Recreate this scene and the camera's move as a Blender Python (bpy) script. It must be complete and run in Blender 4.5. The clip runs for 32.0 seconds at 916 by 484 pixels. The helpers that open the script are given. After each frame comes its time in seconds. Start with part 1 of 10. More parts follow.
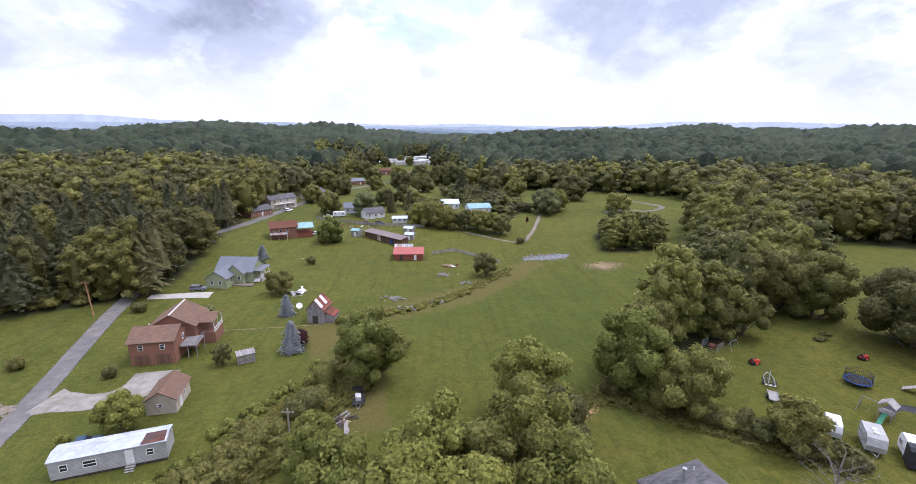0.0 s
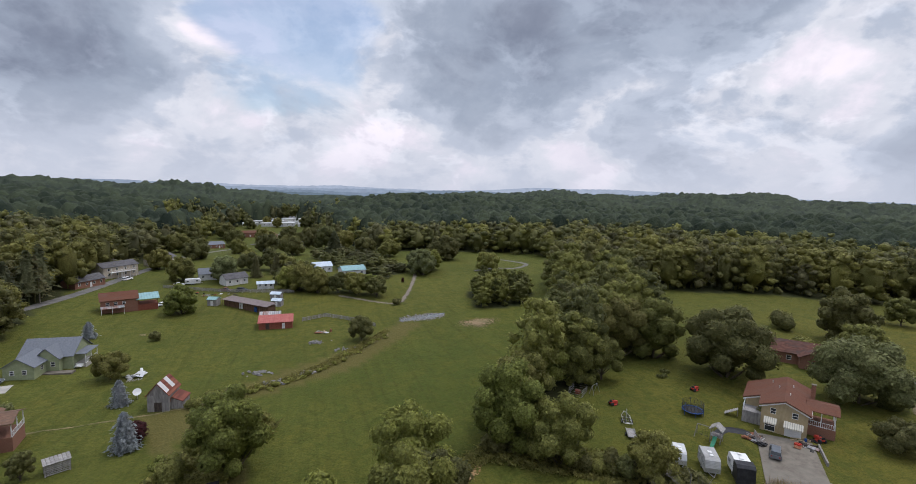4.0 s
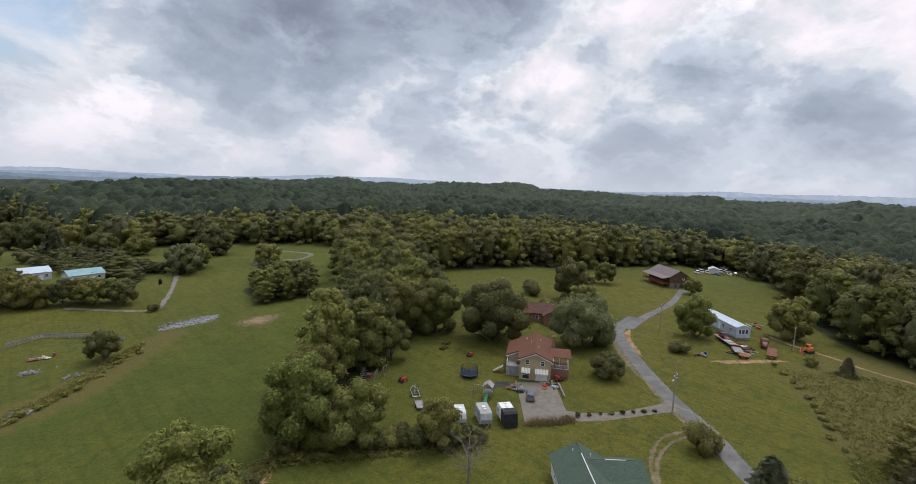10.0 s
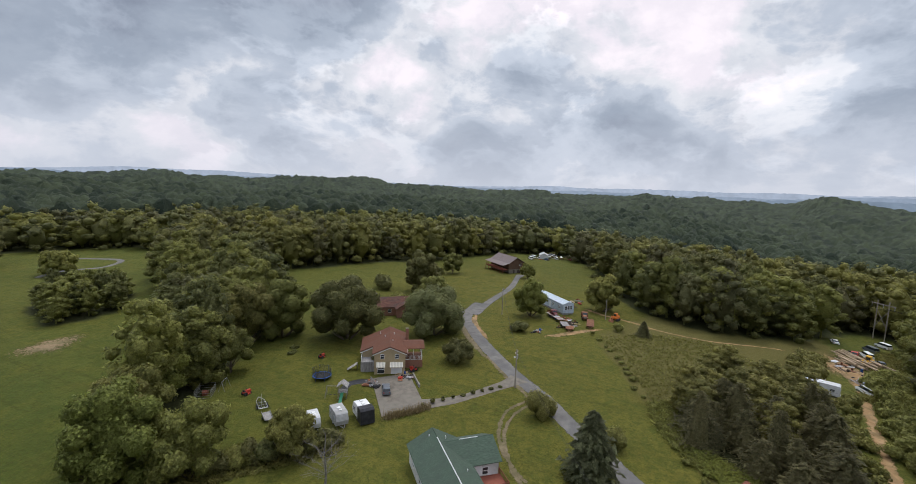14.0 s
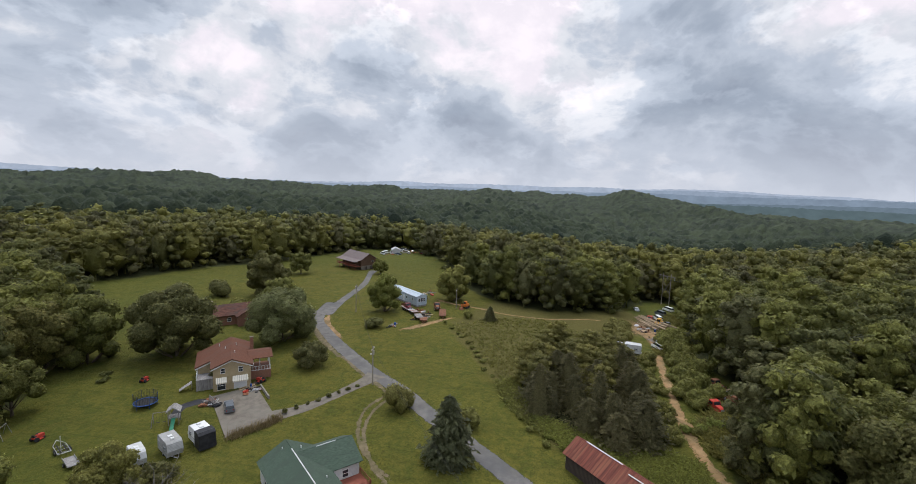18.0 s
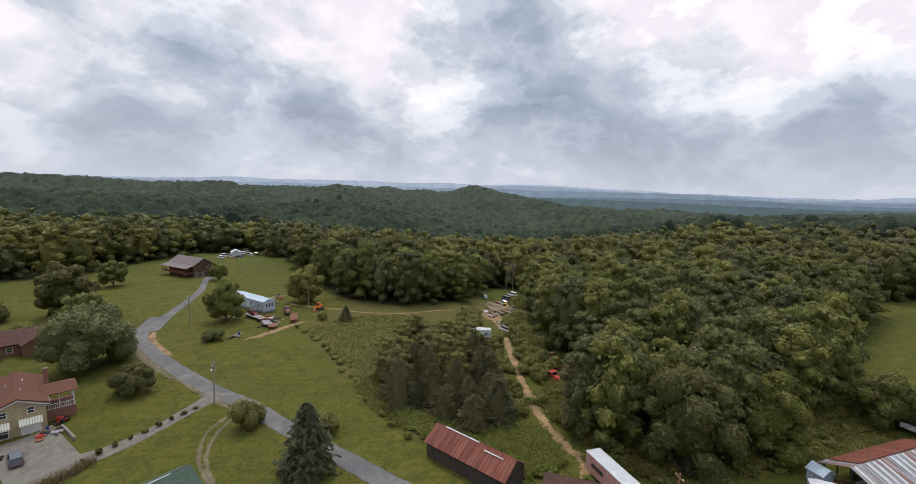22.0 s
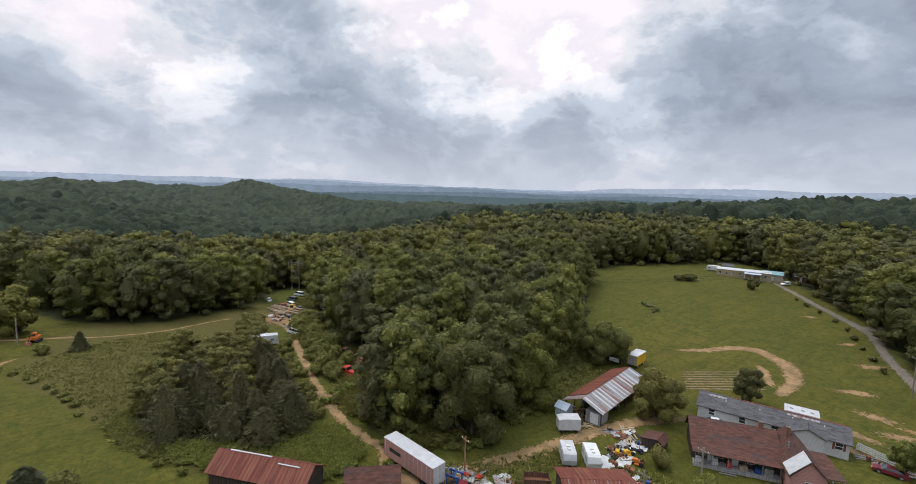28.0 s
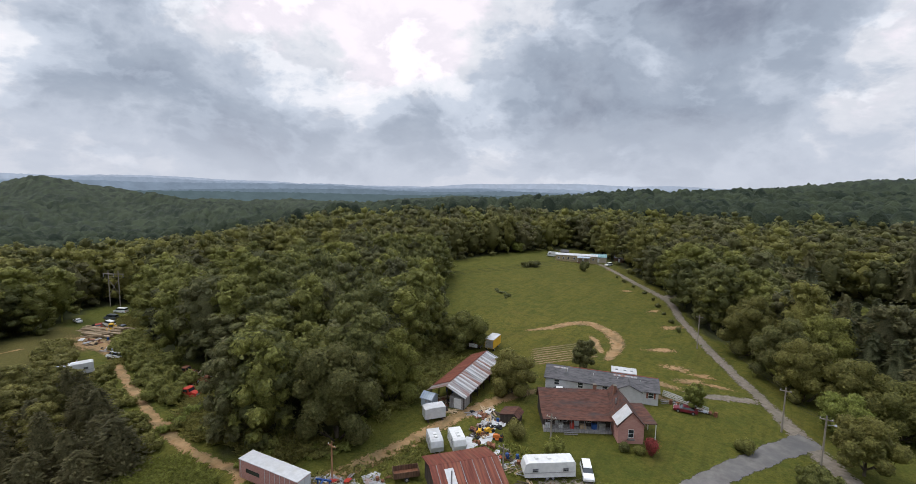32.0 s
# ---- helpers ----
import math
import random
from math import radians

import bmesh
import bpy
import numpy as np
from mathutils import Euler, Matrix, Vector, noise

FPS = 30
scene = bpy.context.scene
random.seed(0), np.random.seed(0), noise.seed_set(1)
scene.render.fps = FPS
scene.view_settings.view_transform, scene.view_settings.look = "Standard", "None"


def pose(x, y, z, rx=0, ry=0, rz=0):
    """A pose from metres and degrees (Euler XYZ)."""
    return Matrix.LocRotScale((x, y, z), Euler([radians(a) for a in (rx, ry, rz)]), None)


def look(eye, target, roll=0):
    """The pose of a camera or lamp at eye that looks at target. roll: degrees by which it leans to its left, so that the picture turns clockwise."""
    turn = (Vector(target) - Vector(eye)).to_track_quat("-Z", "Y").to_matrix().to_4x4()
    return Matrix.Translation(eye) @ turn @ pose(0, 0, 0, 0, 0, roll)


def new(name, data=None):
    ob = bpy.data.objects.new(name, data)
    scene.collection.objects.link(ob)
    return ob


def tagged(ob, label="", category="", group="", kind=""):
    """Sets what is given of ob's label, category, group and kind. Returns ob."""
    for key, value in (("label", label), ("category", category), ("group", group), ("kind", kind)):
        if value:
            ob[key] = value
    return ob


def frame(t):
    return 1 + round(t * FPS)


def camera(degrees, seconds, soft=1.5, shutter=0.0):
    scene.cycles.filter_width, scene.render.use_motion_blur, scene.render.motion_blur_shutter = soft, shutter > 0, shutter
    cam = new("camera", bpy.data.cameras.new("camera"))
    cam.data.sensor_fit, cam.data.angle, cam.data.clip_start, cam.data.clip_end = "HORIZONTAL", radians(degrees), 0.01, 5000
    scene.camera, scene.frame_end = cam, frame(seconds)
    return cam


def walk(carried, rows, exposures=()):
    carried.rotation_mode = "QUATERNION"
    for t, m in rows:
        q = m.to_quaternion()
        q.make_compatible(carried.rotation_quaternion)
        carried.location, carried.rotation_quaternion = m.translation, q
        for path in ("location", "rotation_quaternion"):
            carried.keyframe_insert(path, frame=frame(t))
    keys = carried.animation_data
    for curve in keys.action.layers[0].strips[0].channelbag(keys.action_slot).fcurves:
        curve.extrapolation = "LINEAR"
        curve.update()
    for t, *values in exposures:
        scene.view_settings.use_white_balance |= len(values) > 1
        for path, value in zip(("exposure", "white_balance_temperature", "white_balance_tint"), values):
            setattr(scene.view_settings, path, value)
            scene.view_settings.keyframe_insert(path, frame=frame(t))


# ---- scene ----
# ---- camera: a drone that hovers and turns where it is ----
EYE_Z = 44.0
TURN = [  # seconds, heading clockwise from +y, pitch, lean
    (0.0, 2.04, -14.21, 0.50),
    (0.5, 2.93, -9.37, 0.85),
    (1.0, 4.98, -6.49, 1.20),
    (1.5, 6.97, -4.78, 1.20),
    (2.0, 9.52, -4.36, 1.20),
    (2.5, 11.60, -4.28, 1.30),
    (3.0, 13.70, -5.58, 1.40),
    (3.5, 15.72, -6.08, 1.47),
    (5.5, 24.52, -6.82, 1.73),
    (6.0, 27.15, -6.89, 1.80),
    (7.0, 31.68, -6.92, 1.90),
    (8.0, 35.59, -6.95, 2.00),
    (9.0, 39.76, -6.97, 2.10),
    (10.0, 44.42, -6.98, 2.12),
    (11.0, 49.32, -6.99, 2.15),
    (12.0, 54.53, -6.99, 2.18),
    (13.0, 59.10, -6.98, 2.20),
    (14.0, 63.28, -6.97, 2.18),
    (14.5, 65.60, -6.96, 2.16),
    (16.5, 74.93, -6.93, 2.11),
    (17.0, 77.41, -6.91, 2.10),
    (18.0, 81.94, -6.89, 2.02),
    (19.0, 85.89, -6.87, 1.95),
    (20.0, 89.94, -6.84, 1.88),
    (21.0, 94.89, -6.82, 1.80),
    (22.0, 100.34, -6.80, 1.80),
    (23.0, 104.37, -6.78, 1.80),
    (24.0, 108.44, -6.77, 1.80),
    (25.0, 112.33, -6.75, 1.80),
    (25.5, 114.21, -6.75, 1.76),
    (27.5, 124.40, -6.74, 1.59),
    (28.0, 126.93, -6.75, 1.55),
    (29.0, 131.02, -6.76, 1.44),
    (30.0, 135.47, -6.77, 1.33),
    (31.0, 139.77, -6.80, 1.21),
    (32.0, 144.65, -6.84, 1.10),
]
cam = camera(90.36, 32.0, soft=0.65)
walk(cam, [(t, pose(0, 0, EYE_Z, 90 + p, 0, -h) @ pose(0, 0, 0, 0, 0, r)) for t, h, p, r in TURN],
     exposures=[(0.0, 0.70, 6050, 23), (0.6, 0.66, 6050, 23), (1.5, 0.30, 6150, 20), (3.0, 0.0, 6250, 16), (6.0, -0.08, 6350, 13), (9.0, -0.04, 6400, 12), (32.0, -0.02, 6400, 12)])

# ---- sky and sun: broken cloud, sun behind it ----
SUN_AZ, SUN_EL = 80.0, 66.0


def node(tree, kind, **values):
    n = tree.nodes.new(kind)
    for key, v in values.items():
        if key in n.inputs:
            n.inputs[key].default_value = v
    return n


world = bpy.data.worlds.new("sky")
scene.world = world
world.use_nodes = True
wt = world.node_tree
wt.nodes.clear()
sky = wt.nodes.new("ShaderNodeTexSky")
sky.sky_type, sky.sun_disc = "NISHITA", False
sky.sun_elevation, sky.sun_rotation = radians(SUN_EL), radians(SUN_AZ)
sky.air_density, sky.dust_density = 1.2, 1.5


def wmath(op, a, b=None, clamp=False):
    n = wt.nodes.new("ShaderNodeMath")
    n.operation, n.use_clamp = op, clamp
    for i, v in enumerate((a, b)):
        if v is None:
            continue
        if isinstance(v, (int, float)):
            n.inputs[i].default_value = v
        else:
            wt.links.new(v, n.inputs[i])
    return n.outputs[0]


def wnoise(vec, scale, detail, rough, dist=0.0):
    n = node(wt, "ShaderNodeTexNoise", Scale=scale, Detail=detail, Roughness=rough, Distortion=dist)
    wt.links.new(vec, n.inputs["Vector"])
    return n.outputs["Fac"]


def wramp(fac, *stops):
    n = wt.nodes.new("ShaderNodeValToRGB")
    n.color_ramp.interpolation = "EASE"
    e = n.color_ramp.elements
    while len(e) < len(stops):
        e.new(0.5)
    for el, (p, c) in zip(e, stops):
        el.position, el.color = p, (*c, 1)
    wt.links.new(fac, n.inputs["Fac"])
    return n.outputs["Color"]


coord = wt.nodes.new("ShaderNodeTexCoord").outputs["Generated"]
sep = wt.nodes.new("ShaderNodeSeparateXYZ")
wt.links.new(coord, sep.inputs[0])
def sky_at(rise):
    """place in the sky, drawn out sideways: banks of cloud seen from the side"""
    d = wt.nodes.new("ShaderNodeCombineXYZ")
    wt.links.new(sep.outputs[0], d.inputs[0])
    wt.links.new(sep.outputs[1], d.inputs[1])
    wt.links.new(wmath("MULTIPLY", wmath("ADD", sep.outputs[2], rise), 1.6), d.inputs[2])
    return d.outputs[0]


def billow(vec, scale, detail, soft):
    """heaped round puffs"""
    n = node(wt, "ShaderNodeTexVoronoi", Scale=scale, Detail=detail, Roughness=0.55, Lacunarity=2.3, Smoothness=soft)
    n.feature, n.normalize = "SMOOTH_F1", True
    for key, v in (("Scale", scale), ("Detail", detail), ("Roughness", 0.55), ("Lacunarity", 2.3), ("Smoothness", soft)):
        n.inputs[key].default_value = v
    warp = node(wt, "ShaderNodeTexNoise", Scale=4.0, Detail=4.0)
    wt.links.new(vec, warp.inputs["Vector"])
    mixv = wt.nodes.new("ShaderNodeVectorMath")
    mixv.operation = "MULTIPLY_ADD"
    wt.links.new(warp.outputs["Color"], mixv.inputs[0])
    mixv.inputs[1].default_value = (0.16, 0.16, 0.16)
    wt.links.new(vec, mixv.inputs[2])
    wt.links.new(mixv.outputs[0], n.inputs["Vector"])
    return n.outputs["Distance"]


def puff_at(vec):
    big = wnoise(vec, 2.1, 2.0, 0.5, 0.3)
    puffs = wmath("SUBTRACT", 0.86, wmath("MULTIPLY", billow(vec, 4.6, 5.0, 0.25), 1.2))
    fine = wnoise(vec, 8.0, 6.0, 0.5, 0.0)
    return wmath("ADD", wmath("ADD", wmath("MULTIPLY", big, 0.44), wmath("MULTIPLY", puffs, 0.38)), wmath("MULTIPLY", fine, 0.18))


body = puff_at(sky_at(0.0))
over = puff_at(sky_at(0.03))


def toward(az, el, size):
    """1 in the middle of a patch of sky of that angular size, 0 outside"""
    d = wt.nodes.new("ShaderNodeVectorMath")
    d.operation = "DOT_PRODUCT"
    a, e = radians(az), radians(el)
    wt.links.new(coord, d.inputs[0])
    d.inputs[1].default_value = (math.sin(a) * math.cos(e), math.cos(a) * math.cos(e), math.sin(e))
    c = math.cos(radians(size))
    return wmath("DIVIDE", wmath("SUBTRACT", d.outputs["Value"], c), 1 - c, clamp=True)


# where the cover is thick (grey) and thin (bright)
thick = body
for az, el, size, w in ((30, 22, 12, 0.10), (47, 22, 9, 0.10), (36, 23, 19, 0.12), (22, 18, 10, 0.07), (50, 26, 14, 0.08), (60, 13, 12, -0.06), (76, 22, 18, -0.19), (96, 18, 13, -0.06), (32, 9, 10, -0.09), (72, 10, 16, 0.09), (121, 10, 12, 0.11), (104, 20, 10, 0.05),
                        (128, 25, 19, -0.27), (118, 21, 9, -0.05), (164, 18, 20, 0.09), (146, 22, 11, -0.08), (180, 26, 20, 0.08), (-24, 14, 11, 0.13), (-8, 16, 12, -0.09), (8, 10, 10, -0.04), (14, 15, 8, 0.06)):
    thick = wmath("ADD", thick, wmath("MULTIPLY", toward(az, el, size), w))
# one blue gap in the cover
gap = wmath("SUBTRACT", wmath("ADD", body, 0.14), wmath("MULTIPLY", toward(-3, 18, 13), 0.34))
cover = wramp(gap, (0.40, (0.32, 0.32, 0.32)), (0.53, (1, 1, 1)))
# tops catch the light, bases stay grey
lit = wmath("SUBTRACT", thick, wmath("MULTIPLY", wmath("SUBTRACT", body, over), 1.1))
cloud = wramp(lit, (0.38, (1.10, 1.03, 1.08)), (0.45, (0.86, 0.885, 0.93)), (0.505, (0.61, 0.675, 0.765)), (0.59, (0.435, 0.50, 0.59)), (0.74, (0.27, 0.31, 0.39)))
# heaped clouds have crisp rims and softly shaded bodies
where = sky_at(0.0)
heap = wmath("ADD", wmath("MULTIPLY", wmath("SUBTRACT", 0.86, wmath("MULTIPLY", billow(where, 5.5, 4.0, 0.3), 1.2)), 0.55), wmath("MULTIPLY", wnoise(where, 4.0, 6.0, 0.52, 0.2), 0.45))
rims = wramp(heap, (0.38, (1.12, 1.11, 1.10)), (0.446, (1.06, 1.06, 1.06)), (0.492, (0.88, 0.892, 0.91)), (0.59, (0.99, 0.99, 0.99)), (0.72, (0.92, 0.925, 0.94)))
shade = wt.nodes.new("ShaderNodeMix")
shade.data_type, shade.blend_type = "RGBA", "MULTIPLY"
shade.inputs["Factor"].default_value = 1.0
wt.links.new(cloud, shade.inputs["A"])
wt.links.new(rims, shade.inputs["B"])
cloud = shade.outputs["Result"]
# towards the horizon the clouds run together into a pale haze
low = wmath("SUBTRACT", 1.0, wmath("MULTIPLY", wmath("MAXIMUM", sep.outputs[2], 0.0), 6.0), clamp=True)
haze = wt.nodes.new("ShaderNodeMix")
haze.data_type = "RGBA"
wt.links.new(wmath("MULTIPLY", low, 0.7), haze.inputs["Factor"])
wt.links.new(cloud, haze.inputs["A"])
haze.inputs["B"].default_value = (0.66, 0.70, 0.78, 1)
cloud = haze.outputs["Result"]
skybg = node(wt, "ShaderNodeBackground", Strength=0.15)
wt.links.new(sky.outputs[0], skybg.inputs["Color"])
cloudbg = node(wt, "ShaderNodeBackground", Strength=0.95)
# an overcast sky grows brighter towards the zenith
wt.links.new(wmath("ADD", 0.95, wmath("MULTIPLY", wmath("MAXIMUM", wmath("SUBTRACT", sep.outputs[2], 0.36), 0.0), 2.6)), cloudbg.inputs["Strength"])
wt.links.new(cloud, cloudbg.inputs["Color"])
mixs = wt.nodes.new("ShaderNodeMixShader")
# the low sky is a pale even veil
veil = wmath("SUBTRACT", 1.0, wmath("MULTIPLY", wmath("MAXIMUM", sep.outputs[2], 0.0), 7.0), clamp=True)
wt.links.new(wmath("MAXIMUM", cover, wmath("MULTIPLY", veil, 0.85)), mixs.inputs[0])
wt.links.new(skybg.outputs[0], mixs.inputs[1])
wt.links.new(cloudbg.outputs[0], mixs.inputs[2])
wout = wt.nodes.new("ShaderNodeOutputWorld")
wt.links.new(mixs.outputs[0], wout.inputs["Surface"])

sun = new("sun", bpy.data.lights.new("sun", "SUN"))
sun.data.energy, sun.data.angle, sun.data.color = 1.5, radians(18), (1.0, 0.95, 0.86)
sun.matrix_world = look((0, 0, 0), (-math.sin(radians(SUN_AZ)) * math.cos(radians(SUN_EL)),
                                    -math.cos(radians(SUN_AZ)) * math.cos(radians(SUN_EL)), -math.sin(radians(SUN_EL))))

# ---- materials ----
def material(name, colors, rough=0.8, metal=0.0, scale=1.0, detail=5.0, bump=0.0, bump_scale=None, stains=None, stain_scale=0.15,
             object_random=0.0, island_random=0.0, spec=0.22, stretch=(1, 1, 1), alpha_thin=0.0, space="Object", wave=None, fray=0.0):
    """colors: two base colours mixed by noise at 1/scale metres. stains: (colour, amount) at a larger scale. wave: (axis, per metre, depth, darkening) ribs"""
    m = bpy.data.materials.new(name)
    m.use_nodes = True
    t = m.node_tree
    b = t.nodes["Principled BSDF"]
    b.inputs["Roughness"].default_value, b.inputs["Metallic"].default_value = rough, metal
    b.inputs["Specular IOR Level"].default_value = spec
    tc = t.nodes.new("ShaderNodeTexCoord")
    mp = t.nodes.new("ShaderNodeMapping")
    mp.inputs["Scale"].default_value = stretch
    t.links.new(tc.outputs[space], mp.inputs["Vector"])
    n = node(t, "ShaderNodeTexNoise", Scale=scale, Detail=detail, Roughness=0.62)
    t.links.new(mp.outputs[0], n.inputs["Vector"])
    r = t.nodes.new("ShaderNodeValToRGB")
    r.color_ramp.elements[0].position, r.color_ramp.elements[1].position = 0.36, 0.64
    r.color_ramp.elements[0].color, r.color_ramp.elements[1].color = (*colors[0], 1), (*colors[1], 1)
    t.links.new(n.outputs["Fac"], r.inputs["Fac"])
    out = r.outputs["Color"]
    if stains:
        s = node(t, "ShaderNodeTexNoise", Scale=stain_scale, Detail=6.0, Roughness=0.6, Distortion=0.5)
        t.links.new(mp.outputs[0], s.inputs["Vector"])
        q = t.nodes.new("ShaderNodeMapRange")
        q.inputs["From Min"].default_value, q.inputs["From Max"].default_value = 0.46, 0.64
        q.inputs["To Max"].default_value = stains[1]
        t.links.new(s.outputs["Fac"], q.inputs["Value"])
        x = t.nodes.new("ShaderNodeMix")
        x.data_type = "RGBA"
        x.inputs["B"].default_value = (*stains[0], 1)
        t.links.new(q.outputs[0], x.inputs["Factor"])
        t.links.new(out, x.inputs["A"])
        out = x.outputs["Result"]
    height = n.outputs["Fac"]
    if wave:
        axis, per, depth, dark = wave
        w = t.nodes.new("ShaderNodeTexWave")
        w.bands_direction, w.wave_profile = axis, "SIN"
        w.inputs["Scale"].default_value = per * 0.314
        w.inputs["Distortion"].default_value = 0.0
        t.links.new(tc.outputs[space], w.inputs["Vector"])
        g = t.nodes.new("ShaderNodeMapRange")
        g.inputs["From Min"].default_value, g.inputs["From Max"].default_value = 0.0, 0.35
        g.inputs["To Min"].default_value = 1 - dark
        t.links.new(w.outputs["Fac"], g.inputs["Value"])
        hs = t.nodes.new("ShaderNodeHueSaturation")
        t.links.new(g.outputs[0], hs.inputs["Value"])
        t.links.new(out, hs.inputs["Color"])
        out = hs.outputs["Color"]
        height, bump, bump_dist = w.outputs["Fac"], max(bump, 0.6), depth
    for amount, source, socket in ((object_random, "ShaderNodeObjectInfo", "Random"), (island_random, "ShaderNodeNewGeometry", "Random Per Island")):
        if amount:
            o = t.nodes.new(source)
            g = t.nodes.new("ShaderNodeMapRange")
            g.inputs["To Min"].default_value, g.inputs["To Max"].default_value = 1 - amount, 1 + amount
            t.links.new(o.outputs[socket], g.inputs["Value"])
            hs = t.nodes.new("ShaderNodeHueSaturation")
            t.links.new(g.outputs[0], hs.inputs["Value"])
            t.links.new(out, hs.inputs["Color"])
            out = hs.outputs["Color"]
    t.links.new(out, b.inputs["Base Color"])
    if fray:
        # the border breaks up into the grass: "edge" runs from 0 at the border to 1 inside
        ed = t.nodes.new("ShaderNodeAttribute")
        ed.attribute_name = "edge"
        fn = node(t, "ShaderNodeTexNoise", Scale=1.7, Detail=8.0, Roughness=0.75)
        t.links.new(tc.outputs[space], fn.inputs["Vector"])
        d = t.nodes.new("ShaderNodeMath")
        d.operation = "MULTIPLY_ADD"
        d.inputs[1].default_value, d.inputs[2].default_value = -4.2 * fray, 1.65 * fray
        t.links.new(fn.outputs["Fac"], d.inputs[0])
        e2 = t.nodes.new("ShaderNodeMath")
        e2.operation = "ADD"
        t.links.new(ed.outputs["Fac"], e2.inputs[0])
        t.links.new(d.outputs[0], e2.inputs[1])
        al = t.nodes.new("ShaderNodeMapRange")
        al.inputs["From Min"].default_value, al.inputs["From Max"].default_value = 0.0, 0.12
        t.links.new(e2.outputs[0], al.inputs["Value"])
        t.links.new(al.outputs[0], b.inputs["Alpha"])
    if bump:
        bp = t.nodes.new("ShaderNodeBump")
        bp.inputs["Strength"].default_value = min(bump, 1.0)
        bp.inputs["Distance"].default_value = wave[2] if wave else 0.05
        if bump_scale and not wave:
            n2 = node(t, "ShaderNodeTexNoise", Scale=bump_scale, Detail=4.0)
            t.links.new(mp.outputs[0], n2.inputs["Vector"])
            height = n2.outputs["Fac"]
        t.links.new(height, bp.inputs["Height"])
        t.links.new(bp.outputs[0], b.inputs["Normal"])
    return m


def leaf_material(name, dark, light, island=0.35, hue=0.014):
    """leaves: colour differs from clump to clump and from tree to tree, with some light let through"""
    m = bpy.data.materials.new(name)
    m.use_nodes = True
    t = m.node_tree
    b = t.nodes["Principled BSDF"]
    b.inputs["Roughness"].default_value, b.inputs["Specular IOR Level"].default_value = 0.6, 0.2
    geo = t.nodes.new("ShaderNodeNewGeometry")
    tc = t.nodes.new("ShaderNodeTexCoord")
    obj = t.nodes.new("ShaderNodeObjectInfo")
    r = t.nodes.new("ShaderNodeValToRGB")
    r.color_ramp.elements[0].position, r.color_ramp.elements[1].position = 0.1, 0.95
    r.color_ramp.elements[0].color, r.color_ramp.elements[1].color = (*dark, 1), (*light, 1)
    n = node(t, "ShaderNodeTexNoise", Scale=0.09, Detail=3.0)
    t.links.new(geo.outputs["Position"], n.inputs["Vector"])
    a = t.nodes.new("ShaderNodeMath")
    a.operation = "MULTIPLY_ADD"
    a.inputs[1].default_value = 0.34
    t.links.new(geo.outputs["Random Per Island"], a.inputs[0])
    c = t.nodes.new("ShaderNodeMath")
    c.operation = "MULTIPLY_ADD"
    c.inputs[1].default_value = 0.24
    t.links.new(n.outputs["Fac"], c.inputs[0])
    own = t.nodes.new("ShaderNodeAttribute")
    own.attribute_name = "own"
    o = t.nodes.new("ShaderNodeMath")
    o.operation = "MULTIPLY_ADD"
    o.inputs[1].default_value, o.inputs[2].default_value = 0.34, 0.08
    t.links.new(own.outputs["Fac"], o.inputs[0])
    t.links.new(o.outputs[0], c.inputs[2])
    t.links.new(c.outputs[0], a.inputs[2])
    t.links.new(a.outputs[0], r.inputs["Fac"])
    hs = t.nodes.new("ShaderNodeHueSaturation")
    g = t.nodes.new("ShaderNodeMapRange")
    g.inputs["To Min"].default_value, g.inputs["To Max"].default_value = 0.5 - hue, 0.5 + hue * 0.7
    t.links.new(obj.outputs["Random"], g.inputs["Value"])
    t.links.new(g.outputs[0], hs.inputs["Hue"])
    # shaded gaps between leaves, painted into the colour by fine noise
    fine = node(t, "ShaderNodeTexNoise", Scale=3.2, Detail=4.0, Roughness=0.75)
    t.links.new(geo.outputs["Position"], fine.inputs["Vector"])
    fv = t.nodes.new("ShaderNodeMapRange")
    fv.inputs["From Min"].default_value, fv.inputs["From Max"].default_value = 0.34, 0.66
    fv.inputs["To Min"].default_value, fv.inputs["To Max"].default_value = 0.5, 1.46
    t.links.new(fine.outputs["Fac"], fv.inputs["Value"])
    t.links.new(fv.outputs[0], hs.inputs["Value"])
    t.links.new(r.outputs["Color"], hs.inputs["Color"])
    t.links.new(hs.outputs["Color"], b.inputs["Base Color"])
    bp = node(t, "ShaderNodeBump", Strength=0.6, Distance=0.5)
    t.links.new(fine.outputs["Fac"], bp.inputs["Height"])
    t.links.new(bp.outputs[0], b.inputs["Normal"])
    tr = t.nodes.new("ShaderNodeBsdfTranslucent")
    t.links.new(hs.outputs["Color"], tr.inputs["Color"])
    mx = t.nodes.new("ShaderNodeMixShader")
    mx.inputs[0].default_value = 0.45
    t.links.new(b.outputs[0], mx.inputs[1])
    t.links.new(tr.outputs[0], mx.inputs[2])
    t.links.new(mx.outputs[0], t.nodes["Material Output"].inputs["Surface"])
    return m


